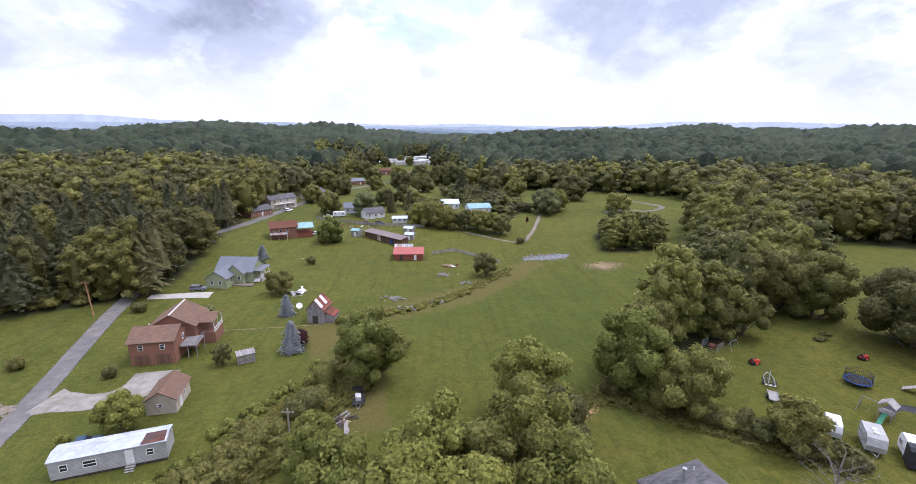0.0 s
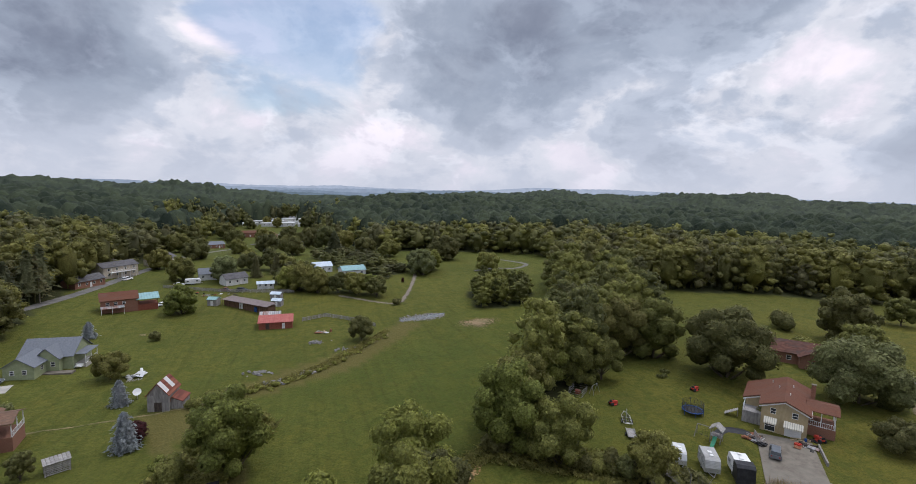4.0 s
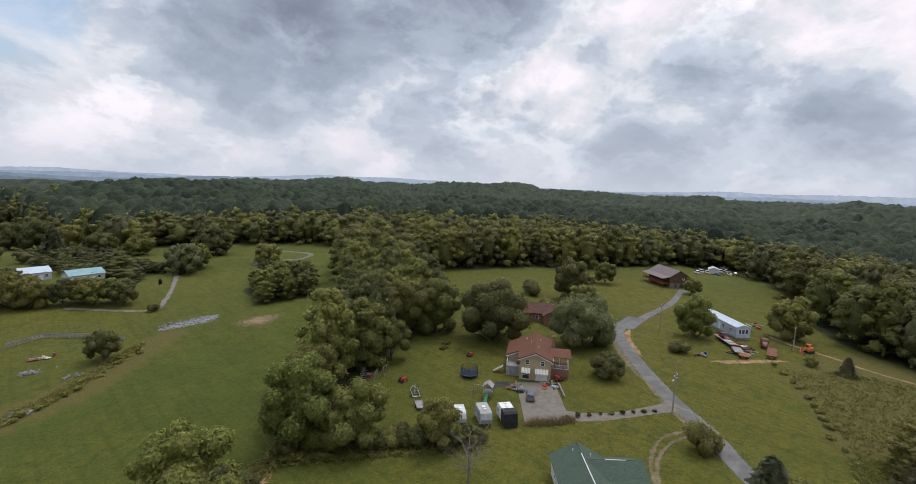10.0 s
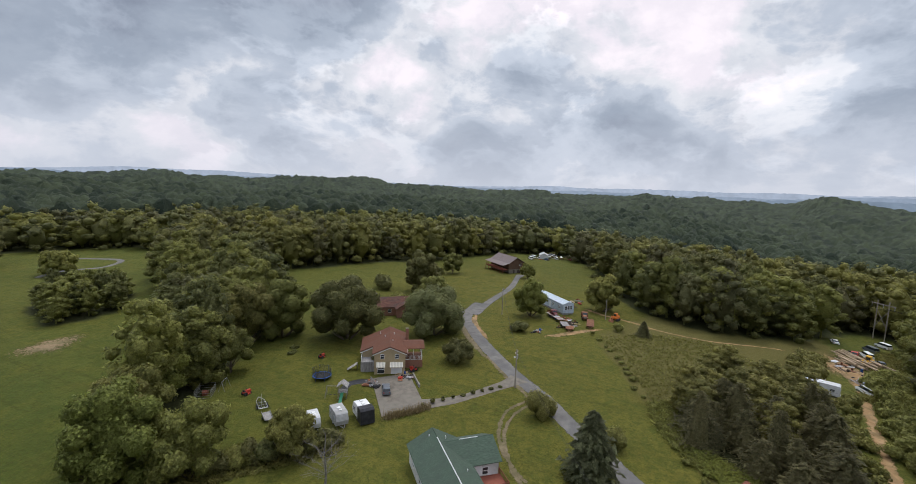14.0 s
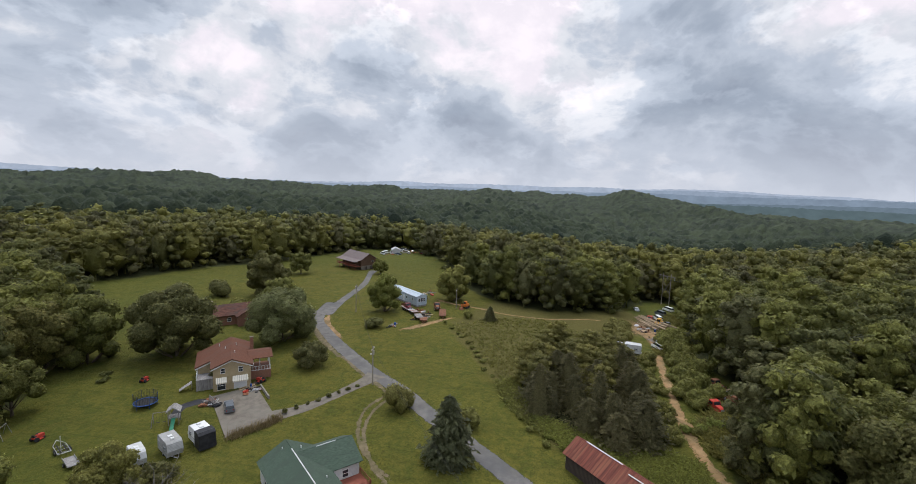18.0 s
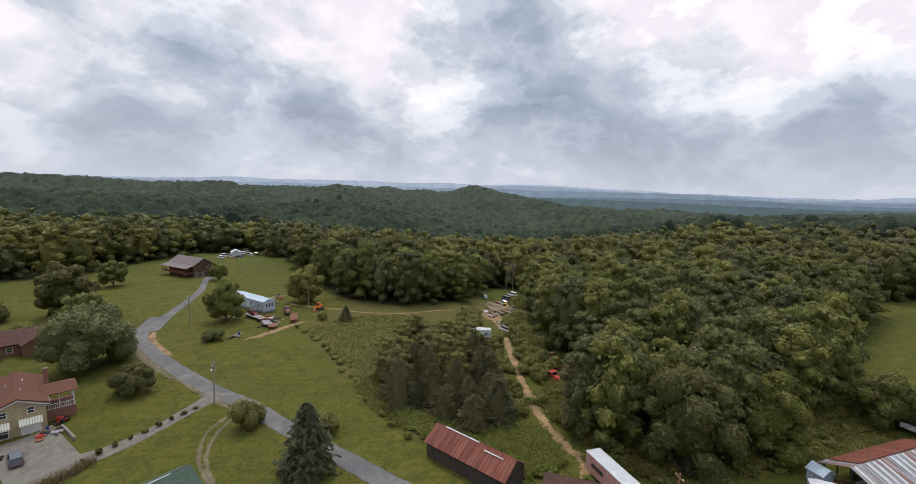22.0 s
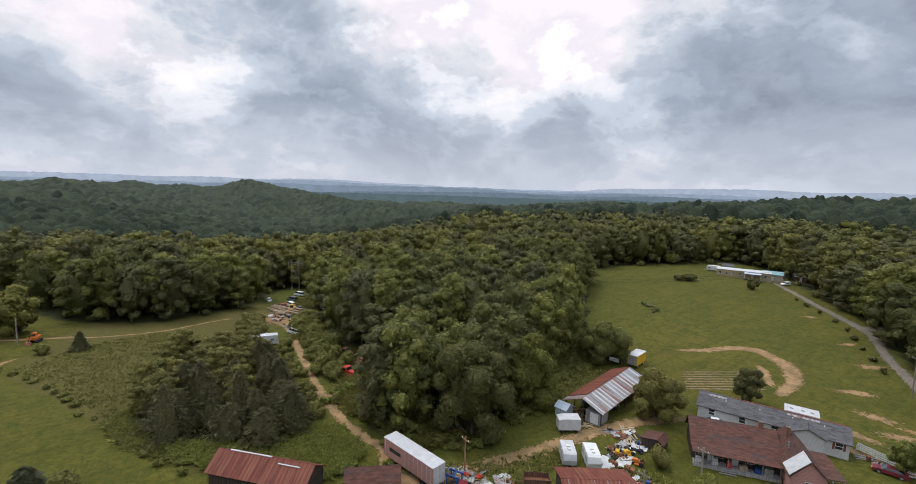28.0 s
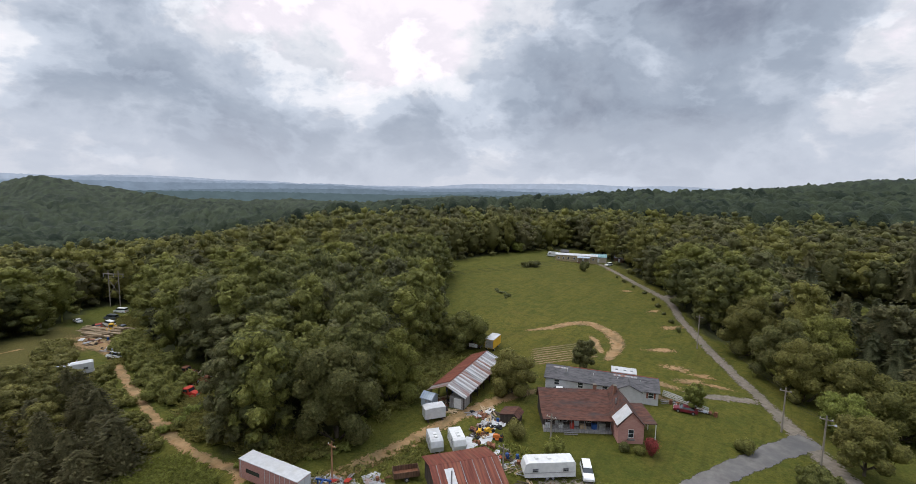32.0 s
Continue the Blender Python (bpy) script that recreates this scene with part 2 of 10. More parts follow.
def glass_material(name, tint=(0.03, 0.035, 0.04)):
    m = bpy.data.materials.new(name)
    m.use_nodes = True
    b = m.node_tree.nodes["Principled BSDF"]
    b.inputs["Base Color"].default_value = (*tint, 1)
    b.inputs["Roughness"].default_value, b.inputs["Specular IOR Level"].default_value = 0.06, 0.8
    return m


def grass_material():
    """mown grass: greens at three scales, dry patches, bare worn spots"""
    m = bpy.data.materials.new("grass")
    m.use_nodes = True
    t = m.node_tree
    b = t.nodes["Principled BSDF"]
    b.inputs["Roughness"].default_value, b.inputs["Specular IOR Level"].default_value = 0.9, 0.1
    geo = t.nodes.new("ShaderNodeNewGeometry")

    def ns(scale, detail, dist=0.0, rough=0.6):
        n = node(t, "ShaderNodeTexNoise", Scale=scale, Detail=detail, Roughness=rough, Distortion=dist)
        t.links.new(geo.outputs["Position"], n.inputs["Vector"])
        return n.outputs["Fac"]

    def mix(fac, a, bb):
        x = t.nodes.new("ShaderNodeMix")
        x.data_type = "RGBA"
        for v, s in ((fac, "Factor"), (a, "A"), (bb, "B")):
            if isinstance(v, tuple):
                x.inputs[s].default_value = (*v, 1)
            else:
                t.links.new(v, x.inputs[s])
        return x.outputs["Result"]

    def span(fac, lo, hi, top=1.0):
        q = t.nodes.new("ShaderNodeMapRange")
        q.inputs["From Min"].default_value, q.inputs["From Max"].default_value, q.inputs["To Max"].default_value = lo, hi, top
        t.links.new(fac, q.inputs["Value"])
        return q.outputs[0]

    c = mix(span(ns(0.02, 5), 0.38, 0.62), (0.073, 0.086, 0.0170), (0.103, 0.110, 0.0225))
    lush = t.nodes.new("ShaderNodeAttribute")
    lush.attribute_name = "lush"
    c = mix(lush.outputs["Fac"], c, mix(span(ns(0.04, 6, 0.5), 0.38, 0.62), (0.039, 0.064, 0.0110), (0.060, 0.086, 0.0150)))
    dry = t.nodes.new("ShaderNodeAttribute")
    dry.attribute_name = "dry"
    c = mix(dry.outputs["Fac"], c, mix(span(ns(0.05, 6, 0.5), 0.35, 0.65), (0.104, 0.092, 0.0160), (0.140, 0.116, 0.0220)))
    c = mix(span(ns(0.11, 6, 0.6), 0.45, 0.68, 0.50), c, (0.112, 0.103, 0.0170))
    c = mix(span(ns(0.30, 6, 0.8, 0.7), 0.47, 0.62, 0.55), c, (0.040, 0.060, 0.0100))
    c = mix(span(ns(0.9, 8, 0.0, 0.75), 0.46, 0.64, 0.62), c, (0.041, 0.045, 0.0072))
    c = mix(span(ns(3.0, 6, 0.0, 0.8), 0.48, 0.62, 0.55), c, (0.028, 0.033, 0.0058))
    c = mix(span(ns(2.3, 7, 0.0, 0.8), 0.54, 0.68, 0.55), c, (0.155, 0.128, 0.0317))
    c = mix(span(ns(0.055, 8, 1.0), 0.60, 0.72, 0.5), c, (0.108, 0.085, 0.0223))
    tc = t.nodes.new("ShaderNodeMapping")
    tc.inputs["Rotation"].default_value = (0, 0, 0.72)
    tc.inputs["Scale"].default_value = (0.9, 0.03, 1)
    t.links.new(geo.outputs["Position"], tc.inputs["Vector"])
    st = node(t, "ShaderNodeTexNoise", Scale=1.0, Detail=3.0, Distortion=0.3)
    t.links.new(tc.outputs[0], st.inputs["Vector"])
    c = mix(span(st.outputs["Fac"], 0.5, 0.7, 0.35), c, (0.038, 0.042, 0.0072))
    rough = t.nodes.new("ShaderNodeAttribute")
    rough.attribute_name = "meadow"
    mead = mix(span(ns(2.2, 8, 0.3, 0.75), 0.36, 0.66), (0.062, 0.060, 0.016), (0.122, 0.102, 0.032))
    c = mix(rough.outputs["Fac"], c, mead)
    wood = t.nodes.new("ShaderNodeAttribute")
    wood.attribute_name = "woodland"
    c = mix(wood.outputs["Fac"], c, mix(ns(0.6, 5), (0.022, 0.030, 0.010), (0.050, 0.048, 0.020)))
    t.links.new(c, b.inputs["Base Color"])
    bp = node(t, "ShaderNodeBump", Strength=0.9, Distance=0.4)
    t.links.new(ns(2.2, 6), bp.inputs["Height"])
    t.links.new(bp.outputs[0], b.inputs["Normal"])
    return m


GRASS = grass_material()
LEAF = leaf_material("broad_leaves", (0.117, 0.123, 0.040), (0.317, 0.303, 0.080))
LEAF_DEEP = leaf_material("deep_green_leaves", (0.073, 0.078, 0.041), (0.217, 0.204, 0.086))
LEAF_YELLOW = leaf_material("yellowish_leaves", (0.128, 0.142, 0.036), (0.325, 0.345, 0.080))
LEAF_DARK = leaf_material("dark_leaves", (0.082, 0.089, 0.036), (0.234, 0.228, 0.073))
NEEDLE = leaf_material("pine_needles", (0.083, 0.085, 0.040), (0.248, 0.230, 0.095))
NEEDLE_DARK = leaf_material("dark_pine_needles", (0.066, 0.076, 0.042), (0.190, 0.200, 0.092))
NEEDLE_BLUE = leaf_material("blue_spruce_needles", (0.20, 0.225, 0.235), (0.46, 0.49, 0.50), hue=0.01)
LEAF_RED = leaf_material("dark_red_leaves", (0.030, 0.012, 0.012), (0.11, 0.03, 0.03), hue=0.01)
LEAF_PINK = leaf_material("pink_flowers", (0.05, 0.06, 0.02), (0.50, 0.06, 0.09), hue=0.01)
LEAF_GREY = leaf_material("grey_green_leaves", (0.105, 0.118, 0.052), (0.300, 0.318, 0.130), hue=0.01)
LEAF_TAN = leaf_material("dry_grass_blades", (0.14, 0.11, 0.05), (0.32, 0.26, 0.13), hue=0.01)
LEAF_MEADOW = leaf_material("meadow_grass_blades", (0.115, 0.115, 0.030), (0.275, 0.250, 0.075), hue=0.01)
BARK = material("bark", ((0.05, 0.038, 0.028), (0.13, 0.105, 0.08)), 0.9, scale=3, bump=0.6, stretch=(1, 1, 0.25))
BARK_GREY = material("dead_bark", ((0.10, 0.09, 0.078), (0.20, 0.185, 0.165)), 0.9, scale=3)
ASPHALT = material("worn_asphalt", ((0.108, 0.101, 0.095), (0.160, 0.150, 0.140)), 0.9, scale=0.5, bump=0.3, bump_scale=12, stains=((0.085, 0.085, 0.085), 0.7), stain_scale=0.12, fray=0.25)
GRAVEL = material("gravel", ((0.138, 0.114, 0.088), (0.205, 0.176, 0.142)), 0.95, scale=1.2, bump=0.6, bump_scale=9, stains=((0.110, 0.100, 0.072), 0.6), fray=1.0)
DIRT = material("bare_tan_earth", ((0.225, 0.134, 0.060), (0.330, 0.216, 0.110)), 0.95, scale=0.6, bump=0.5, bump_scale=5, stains=((0.110, 0.085, 0.040), 0.7), stain_scale=0.3, fray=1.0)
WORN = material("worn_grass_earth", ((0.085, 0.085, 0.035), (0.200, 0.155, 0.085)), 0.95, scale=0.7, bump=0.5, bump_scale=5, fray=1.0)
EARTH_BROWN = material("brown_trodden_earth", ((0.105, 0.084, 0.046), (0.175, 0.138, 0.084)), 0.95, scale=0.7, bump=0.5, bump_scale=5, stains=((0.075, 0.072, 0.026), 0.7), stain_scale=0.3, fray=1.0)
CONCRETE = material("stained_concrete", ((0.112, 0.096, 0.077), (0.165, 0.144, 0.118)), 0.85, scale=0.8, stains=((0.16, 0.145, 0.12), 0.7), stain_scale=0.25)
CONCRETE_OLD = material("old_grey_concrete", ((0.175, 0.162, 0.142), (0.245, 0.230, 0.205)), 0.88, scale=0.8, bump=0.3, bump_scale=6, stains=((0.135, 0.122, 0.098), 0.7), stain_scale=0.3)
CONCRETE_WHITE = material("pale_concrete", ((0.29, 0.275, 0.25), (0.37, 0.352, 0.32)), 0.85, scale=0.8, stains=((0.26, 0.25, 0.23), 0.5), stain_scale=0.3)
WATER = material("shallow_water", ((0.10, 0.11, 0.11), (0.16, 0.165, 0.16)), 0.12, scale=1.5, bump=0.2, bump_scale=4, spec=0.6)
CREEK = material("creek_stones", ((0.120, 0.113, 0.105), (0.240, 0.232, 0.222)), 0.8, scale=2.2, bump=0.8, bump_scale=3)
CREEK_BED = material("creek_bed_shingle", ((0.085, 0.080, 0.070), (0.200, 0.190, 0.175)), 0.85, scale=1.0, bump=0.8, bump_scale=3, stains=((0.075, 0.070, 0.040), 0.7), stain_scale=0.35, fray=1.0)
PLOUGHED = material("ploughed_soil", ((0.165, 0.112, 0.060), (0.245, 0.178, 0.104)), 0.95, scale=2, bump=0.6, bump_scale=4, stains=((0.07, 0.08, 0.026), 0.6), fray=1.0)
BRICK = material("red_brick", ((0.165, 0.075, 0.048), (0.250, 0.128, 0.086)), 0.85, scale=5, stains=((0.150, 0.075, 0.052), 0.5), stretch=(1, 1, 3))
BRICK_BROWN = material("brown_brick", ((0.16, 0.075, 0.05), (0.25, 0.13, 0.09)), 0.85, scale=7, stretch=(1, 1, 3))
SIDING_OLD = material("weathered_grey_white_siding", ((0.30, 0.30, 0.295), (0.38, 0.38, 0.372)), 0.7, scale=1.2, stains=((0.22, 0.205, 0.18), 0.6), wave=("Z", 5.0, 0.02, 0.14))
ROOF_OLD = material("weathered_pale_roof_coat", ((0.30, 0.325, 0.36), (0.39, 0.415, 0.445)), 0.7, scale=1.0, stains=((0.21, 0.21, 0.21), 0.6), stain_scale=0.5)
BRICK_PINK = material("pink_siding", ((0.40, 0.20, 0.165), (0.47, 0.26, 0.22)), 0.8, scale=1.5, stretch=(1, 1, 6), wave=("Z", 5.0, 0.02, 0.15))
SHINGLE_BROWN = material("brown_shingles", ((0.105, 0.060, 0.040), (0.168, 0.102, 0.070)), 0.9, scale=1.4, bump=0.4, stains=((0.100, 0.070, 0.056), 0.8), stain_scale=0.4, stretch=(1, 3, 3))
SHINGLE_RED = material("red_brown_shingles", ((0.088, 0.035, 0.021), (0.125, 0.052, 0.031)), 0.9, scale=2.5, bump=0.4, stains=((0.102, 0.058, 0.044), 0.6), stretch=(1, 3, 3))
SHINGLE_GREY = material("grey_shingles", ((0.105, 0.115, 0.133), (0.160, 0.172, 0.194)), 0.9, scale=2.5, bump=0.3, stretch=(1, 3, 3))
SHINGLE_BLACK = material("dark_grey_shingles", ((0.052, 0.050, 0.054), (0.108, 0.104, 0.108)), 0.9, scale=0.9, bump=0.4, stains=((0.150, 0.145, 0.145), 0.45), stain_scale=0.5, stretch=(1, 3, 3))
SHINGLE_MAROON = material("maroon_shingles", ((0.060, 0.028, 0.021), (0.125, 0.056, 0.040)), 0.9, scale=0.9, bump=0.4, stains=((0.055, 0.045, 0.043), 0.85), stain_scale=0.22, stretch=(1, 3, 3))
SHINGLE_GREEN = material("green_shingles", ((0.040, 0.062, 0.044), (0.068, 0.096, 0.070)), 0.9, scale=2.0, bump=0.4, stains=((0.048, 0.064, 0.050), 0.7), stain_scale=0.3, stretch=(1, 3, 3))
METAL_RED = material("rusty_red_sheet_roof", ((0.098, 0.027, 0.018), (0.180, 0.050, 0.031)), 0.65, 0.0, scale=1.0, stretch=(2.2, 0.22, 0.22), stains=((0.235, 0.098, 0.056), 0.5), stain_scale=0.7, wave=("X", 1.6, 0.03, 0.25))
METAL_PINK = material("faded_red_sheet_roof", ((0.270, 0.066, 0.056), (0.335, 0.105, 0.088)), 0.6, scale=1.0, wave=("X", 1.6, 0.02, 0.15))
METAL_BROWN = material("brown_sheet_roof", ((0.120, 0.090, 0.084), (0.175, 0.135, 0.128)), 0.5, scale=1.2, wave=("X", 1.5, 0.02, 0.2))
METAL_GREY = material("galvanised_sheet_roof", ((0.20, 0.205, 0.21), (0.40, 0.405, 0.41)), 0.5, 0.2, scale=0.8, stretch=(2.0, 0.3, 0.3), stains=((0.221, 0.093, 0.060), 0.9), stain_scale=0.35, wave=("X", 1.5, 0.03, 0.35))
METAL_TEAL = material("teal_sheet_roof", ((0.16, 0.28, 0.29), (0.22, 0.36, 0.37)), 0.5, scale=1.0, wave=("X", 1.2, 0.02, 0.15))
METAL_WHITE = material("white_sheet_metal", ((0.43, 0.435, 0.44), (0.53, 0.535, 0.54)), 0.45, scale=1.0, stains=((0.378, 0.360, 0.333), 0.5), stain_scale=0.5)
METAL_BLUE = material("blue_grey_sheet_roof", ((0.36, 0.42, 0.48), (0.46, 0.52, 0.58)), 0.5, scale=1.0, wave=("X", 2.0, 0.02, 0.15))
WHITE = material("white_paint", ((0.56, 0.56, 0.55), (0.66, 0.66, 0.65)), 0.6, scale=1.5, stains=((0.55, 0.54, 0.51), 0.4))
SIDING_WHITE = material("white_siding", ((0.50, 0.50, 0.495), (0.59, 0.59, 0.585)), 0.6, scale=1.0, stains=((0.425, 0.416, 0.391), 0.4), wave=("Z", 5.0, 0.02, 0.14))
SIDING_BEIGE = material("beige_siding", ((0.325, 0.250, 0.140), (0.395, 0.312, 0.188)), 0.7, scale=1.0, stains=((0.304, 0.264, 0.184), 0.5), wave=("Z", 5.0, 0.02, 0.14))
SIDING_TAN = material("tan_siding", ((0.36, 0.31, 0.25), (0.43, 0.38, 0.31)), 0.7, scale=1.0, wave=("Z", 5.0, 0.02, 0.14))
SIDING_SAGE = material("sage_green_siding", ((0.22, 0.25, 0.14), (0.28, 0.31, 0.19)), 0.7, scale=1.0, wave=("Z", 5.0, 0.02, 0.14))
SIDING_BLUE = material("pale_blue_grey_siding", ((0.36, 0.42, 0.48), (0.45, 0.51, 0.57)), 0.6, scale=1.0, stains=((0.30, 0.34, 0.38), 0.5), wave=("Z", 4.0, 0.02, 0.2))
WOOD_BROWN = material("brown_stained_boards", ((0.10, 0.055, 0.035), (0.17, 0.10, 0.065)), 0.8, scale=3, stretch=(1, 1, 0.2), wave=("X", 4.0, 0.02, 0.3))
WOOD_RED = material("red_stained_boards", ((0.17, 0.050, 0.032), (0.25, 0.085, 0.055)), 0.8, scale=3, wave=("X", 4.0, 0.02, 0.25))
WOOD_GREY = material("weathered_grey_boards", ((0.16, 0.15, 0.145), (0.30, 0.285, 0.275)), 0.9, scale=4, stretch=(1, 1, 0.15), bump=0.4, object_random=0.15)
WOOD_DARK = material("blackened_boards", ((0.045, 0.035, 0.030), (0.09, 0.07, 0.058)), 0.9, scale=3, stretch=(1, 1, 0.2), wave=("X", 4.0, 0.03, 0.4))
WOOD_TAN = material("tan_boards", ((0.30, 0.22, 0.13), (0.42, 0.32, 0.20)), 0.85, scale=3, stretch=(1, 1, 0.2))
POLE_WOOD = material("pole_wood", ((0.20, 0.17, 0.14), (0.32, 0.28, 0.23)), 0.9, scale=3, stretch=(1, 1, 0.1))
POLE_ORANGE = material("new_pole_wood", ((0.27, 0.14, 0.07), (0.36, 0.20, 0.11)), 0.9, scale=3, stretch=(1, 1, 0.1))
LOGWOOD = material("cut_logs", ((0.22, 0.16, 0.10), (0.36, 0.28, 0.19)), 0.9, scale=2, object_random=0.25)
RUST = material("rusted_steel", ((0.14, 0.055, 0.030), (0.26, 0.12, 0.065)), 0.8, 0.1, scale=2.5, stains=((0.09, 0.045, 0.03), 0.6), stain_scale=0.8, object_random=0.25)
STEEL = material("grey_steel", ((0.30, 0.30, 0.31), (0.44, 0.44, 0.45)), 0.4, 0.6, scale=3)
BLACK = material("black_rubber", ((0.018, 0.018, 0.02), (0.032, 0.032, 0.034)), 0.8, scale=4)
TARP = material("black_tarpaulin", ((0.014, 0.014, 0.017), (0.030, 0.030, 0.034)), 0.45, scale=1.5, bump=0.8, bump_scale=1.6)
BLUE = material("blue_plastic", ((0.015, 0.05, 0.17), (0.03, 0.08, 0.24)), 0.5, scale=2)
GREEN = material("green_plastic", ((0.02, 0.13, 0.07), (0.03, 0.18, 0.10)), 0.5, scale=2)
RED = material("red_paint", ((0.34, 0.030, 0.020), (0.46, 0.055, 0.035)), 0.45, scale=2, stains=((0.22, 0.06, 0.04), 0.5), stain_scale=0.8)
ORANGE = material("orange_paint", ((0.50, 0.13, 0.02), (0.60, 0.19, 0.04)), 0.5, scale=2, stains=((0.25, 0.10, 0.04), 0.5), stain_scale=0.8)
YELLOW = material("yellow_paint", ((0.55, 0.30, 0.02), (0.65, 0.39, 0.04)), 0.5, scale=2)
CAR_SILVER = material("silver_blue_car_paint", ((0.13, 0.145, 0.165), (0.17, 0.185, 0.205)), 0.3, 0.4, scale=1)
CAR_BLUE = material("dark_blue_car_paint", ((0.02, 0.045, 0.09), (0.03, 0.06, 0.11)), 0.3, 0.2, scale=1)
CAR_BLACK = material("black_car_paint", ((0.015, 0.015, 0.018), (0.022, 0.022, 0.026)), 0.25, scale=1)
CAR_WHITE = material("white_car_paint", ((0.72, 0.72, 0.72), (0.78, 0.78, 0.78)), 0.3, scale=1)
CAR_MAROON = material("maroon_car_paint", ((0.12, 0.015, 0.02), (0.16, 0.025, 0.03)), 0.3, scale=1)
GLASS = glass_material("window_glass")
GLASS_SOLAR = glass_material("solar_glass", (0.015, 0.02, 0.04))
STRIPE = material("striped_awning", ((0.62, 0.58, 0.48), (0.68, 0.64, 0.54)), 0.7, scale=1, wave=("X", 3.0, 0.01, 0.5))

# ---- mesh helpers ----
class Shape:
    """collects boxes, prisms and tubes into one mesh"""

    def __init__(self):
        self.v, self.f = [], []

    def add(self, verts, faces):
        o = len(self.v)
        self.v += [tuple(p) for p in verts]
        self.f += [tuple(i + o for i in f) for f in faces]
        return self

    def box(self, x0, x1, y0, y1, z0, z1):
        return self.add([(x0, y0, z0), (x1, y0, z0), (x1, y1, z0), (x0, y1, z0), (x0, y0, z1), (x1, y0, z1), (x1, y1, z1), (x0, y1, z1)],
                        [(0, 3, 2, 1), (4, 5, 6, 7), (0, 1, 5, 4), (1, 2, 6, 5), (2, 3, 7, 6), (3, 0, 4, 7)])

    def extrude(self, profile, y0, y1, taper=0.0):
        """profile: (x, z) points, counter-clockwise seen from -y; swept along y. taper draws in the upper points"""
        n = len(profile)
        zs = [p[1] for p in profile]
        lo, hi = min(zs), max(zs)
        a = [(x, y0 + taper * (z - lo) / max(hi - lo, 1e-6), z) for x, z in profile]
        b = [(x, y1 - taper * (z - lo) / max(hi - lo, 1e-6), z) for x, z in profile]
        return self.add(a + b, [tuple(range(n)), tuple(range(2 * n - 1, n - 1, -1))] + [(i, i + n, (i + 1) % n + n, (i + 1) % n) for i in range(n)])

    def extrude_x(self, profile, x0, x1):
        """profile: (y, z) points, swept along x"""
        n = len(profile)
        return self.add([(x0, y, z) for y, z in profile] + [(x1, y, z) for y, z in profile],
                        [tuple(range(n - 1, -1, -1)), tuple(range(n, 2 * n))] + [(i, (i + 1) % n, (i + 1) % n + n, i + n) for i in range(n)])

    def tube(self, a, b, r0, r1=None, n=8):
        a, b = Vector(a), Vector(b)
        r1 = r0 if r1 is None else r1
        d = (b - a).normalized()
        s = d.orthogonal().normalized()
        u = d.cross(s)
        ring = [(s * math.cos(k * math.tau / n) + u * math.sin(k * math.tau / n)) for k in range(n)]
        return self.add([a + p * r0 for p in ring] + [b + p * r1 for p in ring],
                        [tuple(range(n - 1, -1, -1)), tuple(range(n, 2 * n))] + [(i, (i + 1) % n, (i + 1) % n + n, i + n) for i in range(n)])

    def path(self, pts, radii, n=7):
        for (a, b), (r0, r1) in zip(zip(pts, pts[1:]), zip(radii, radii[1:])):
            self.tube(a, b, r0, r1, n)
        return self

    def slab(self, corners, t):
        """a plate through three or four corners, t thick upwards along its normal"""
        c = [Vector(p) for p in corners]
        nrm = (c[1] - c[0]).cross(c[2] - c[0]).normalized() * t
        n = len(c)
        return self.add(c + [p + nrm for p in c], [tuple(range(n - 1, -1, -1)), tuple(range(n, 2 * n))] + [(i, (i + 1) % n, (i + 1) % n + n, i + n) for i in range(n)])

    def mesh(self, name):
        m = bpy.data.meshes.new(name)
        m.from_pydata(self.v, [], self.f)
        m.update()
        return m


def part(name, shape, mat, parent, label="", at=None):
    """links a shape, or a mesh that is already made, as ONE object under a thing or a part"""
    me = shape.mesh(name) if isinstance(shape, Shape) else shape
    if not me.materials:
        me.materials.append(mat)
    ob = new(name, me)
    ob.parent = parent
    if at is not None:
        ob.matrix_basis = at
    if label:
        tagged(ob, label)
    return ob


def thing(name, label, category, x, y, turn=0.0, group="", z=None, kind=""):
    e = new(name)
    e.empty_display_size = 0.3
    e.matrix_basis = pose(x, y, gz(x, y) if z is None else z, 0, 0, turn)
    return tagged(e, label, category, group, kind)


def single(name, shape, mat, label, category, x, y, turn=0.0, group="", z=None, kind=""):
    me = shape.mesh(name) if isinstance(shape, Shape) else shape
    if not me.materials:
        me.materials.append(mat)
    ob = new(name, me)
    ob.matrix_basis = pose(x, y, gz(x, y) if z is None else z, 0, 0, turn)
    return tagged(ob, label, category, group, kind)


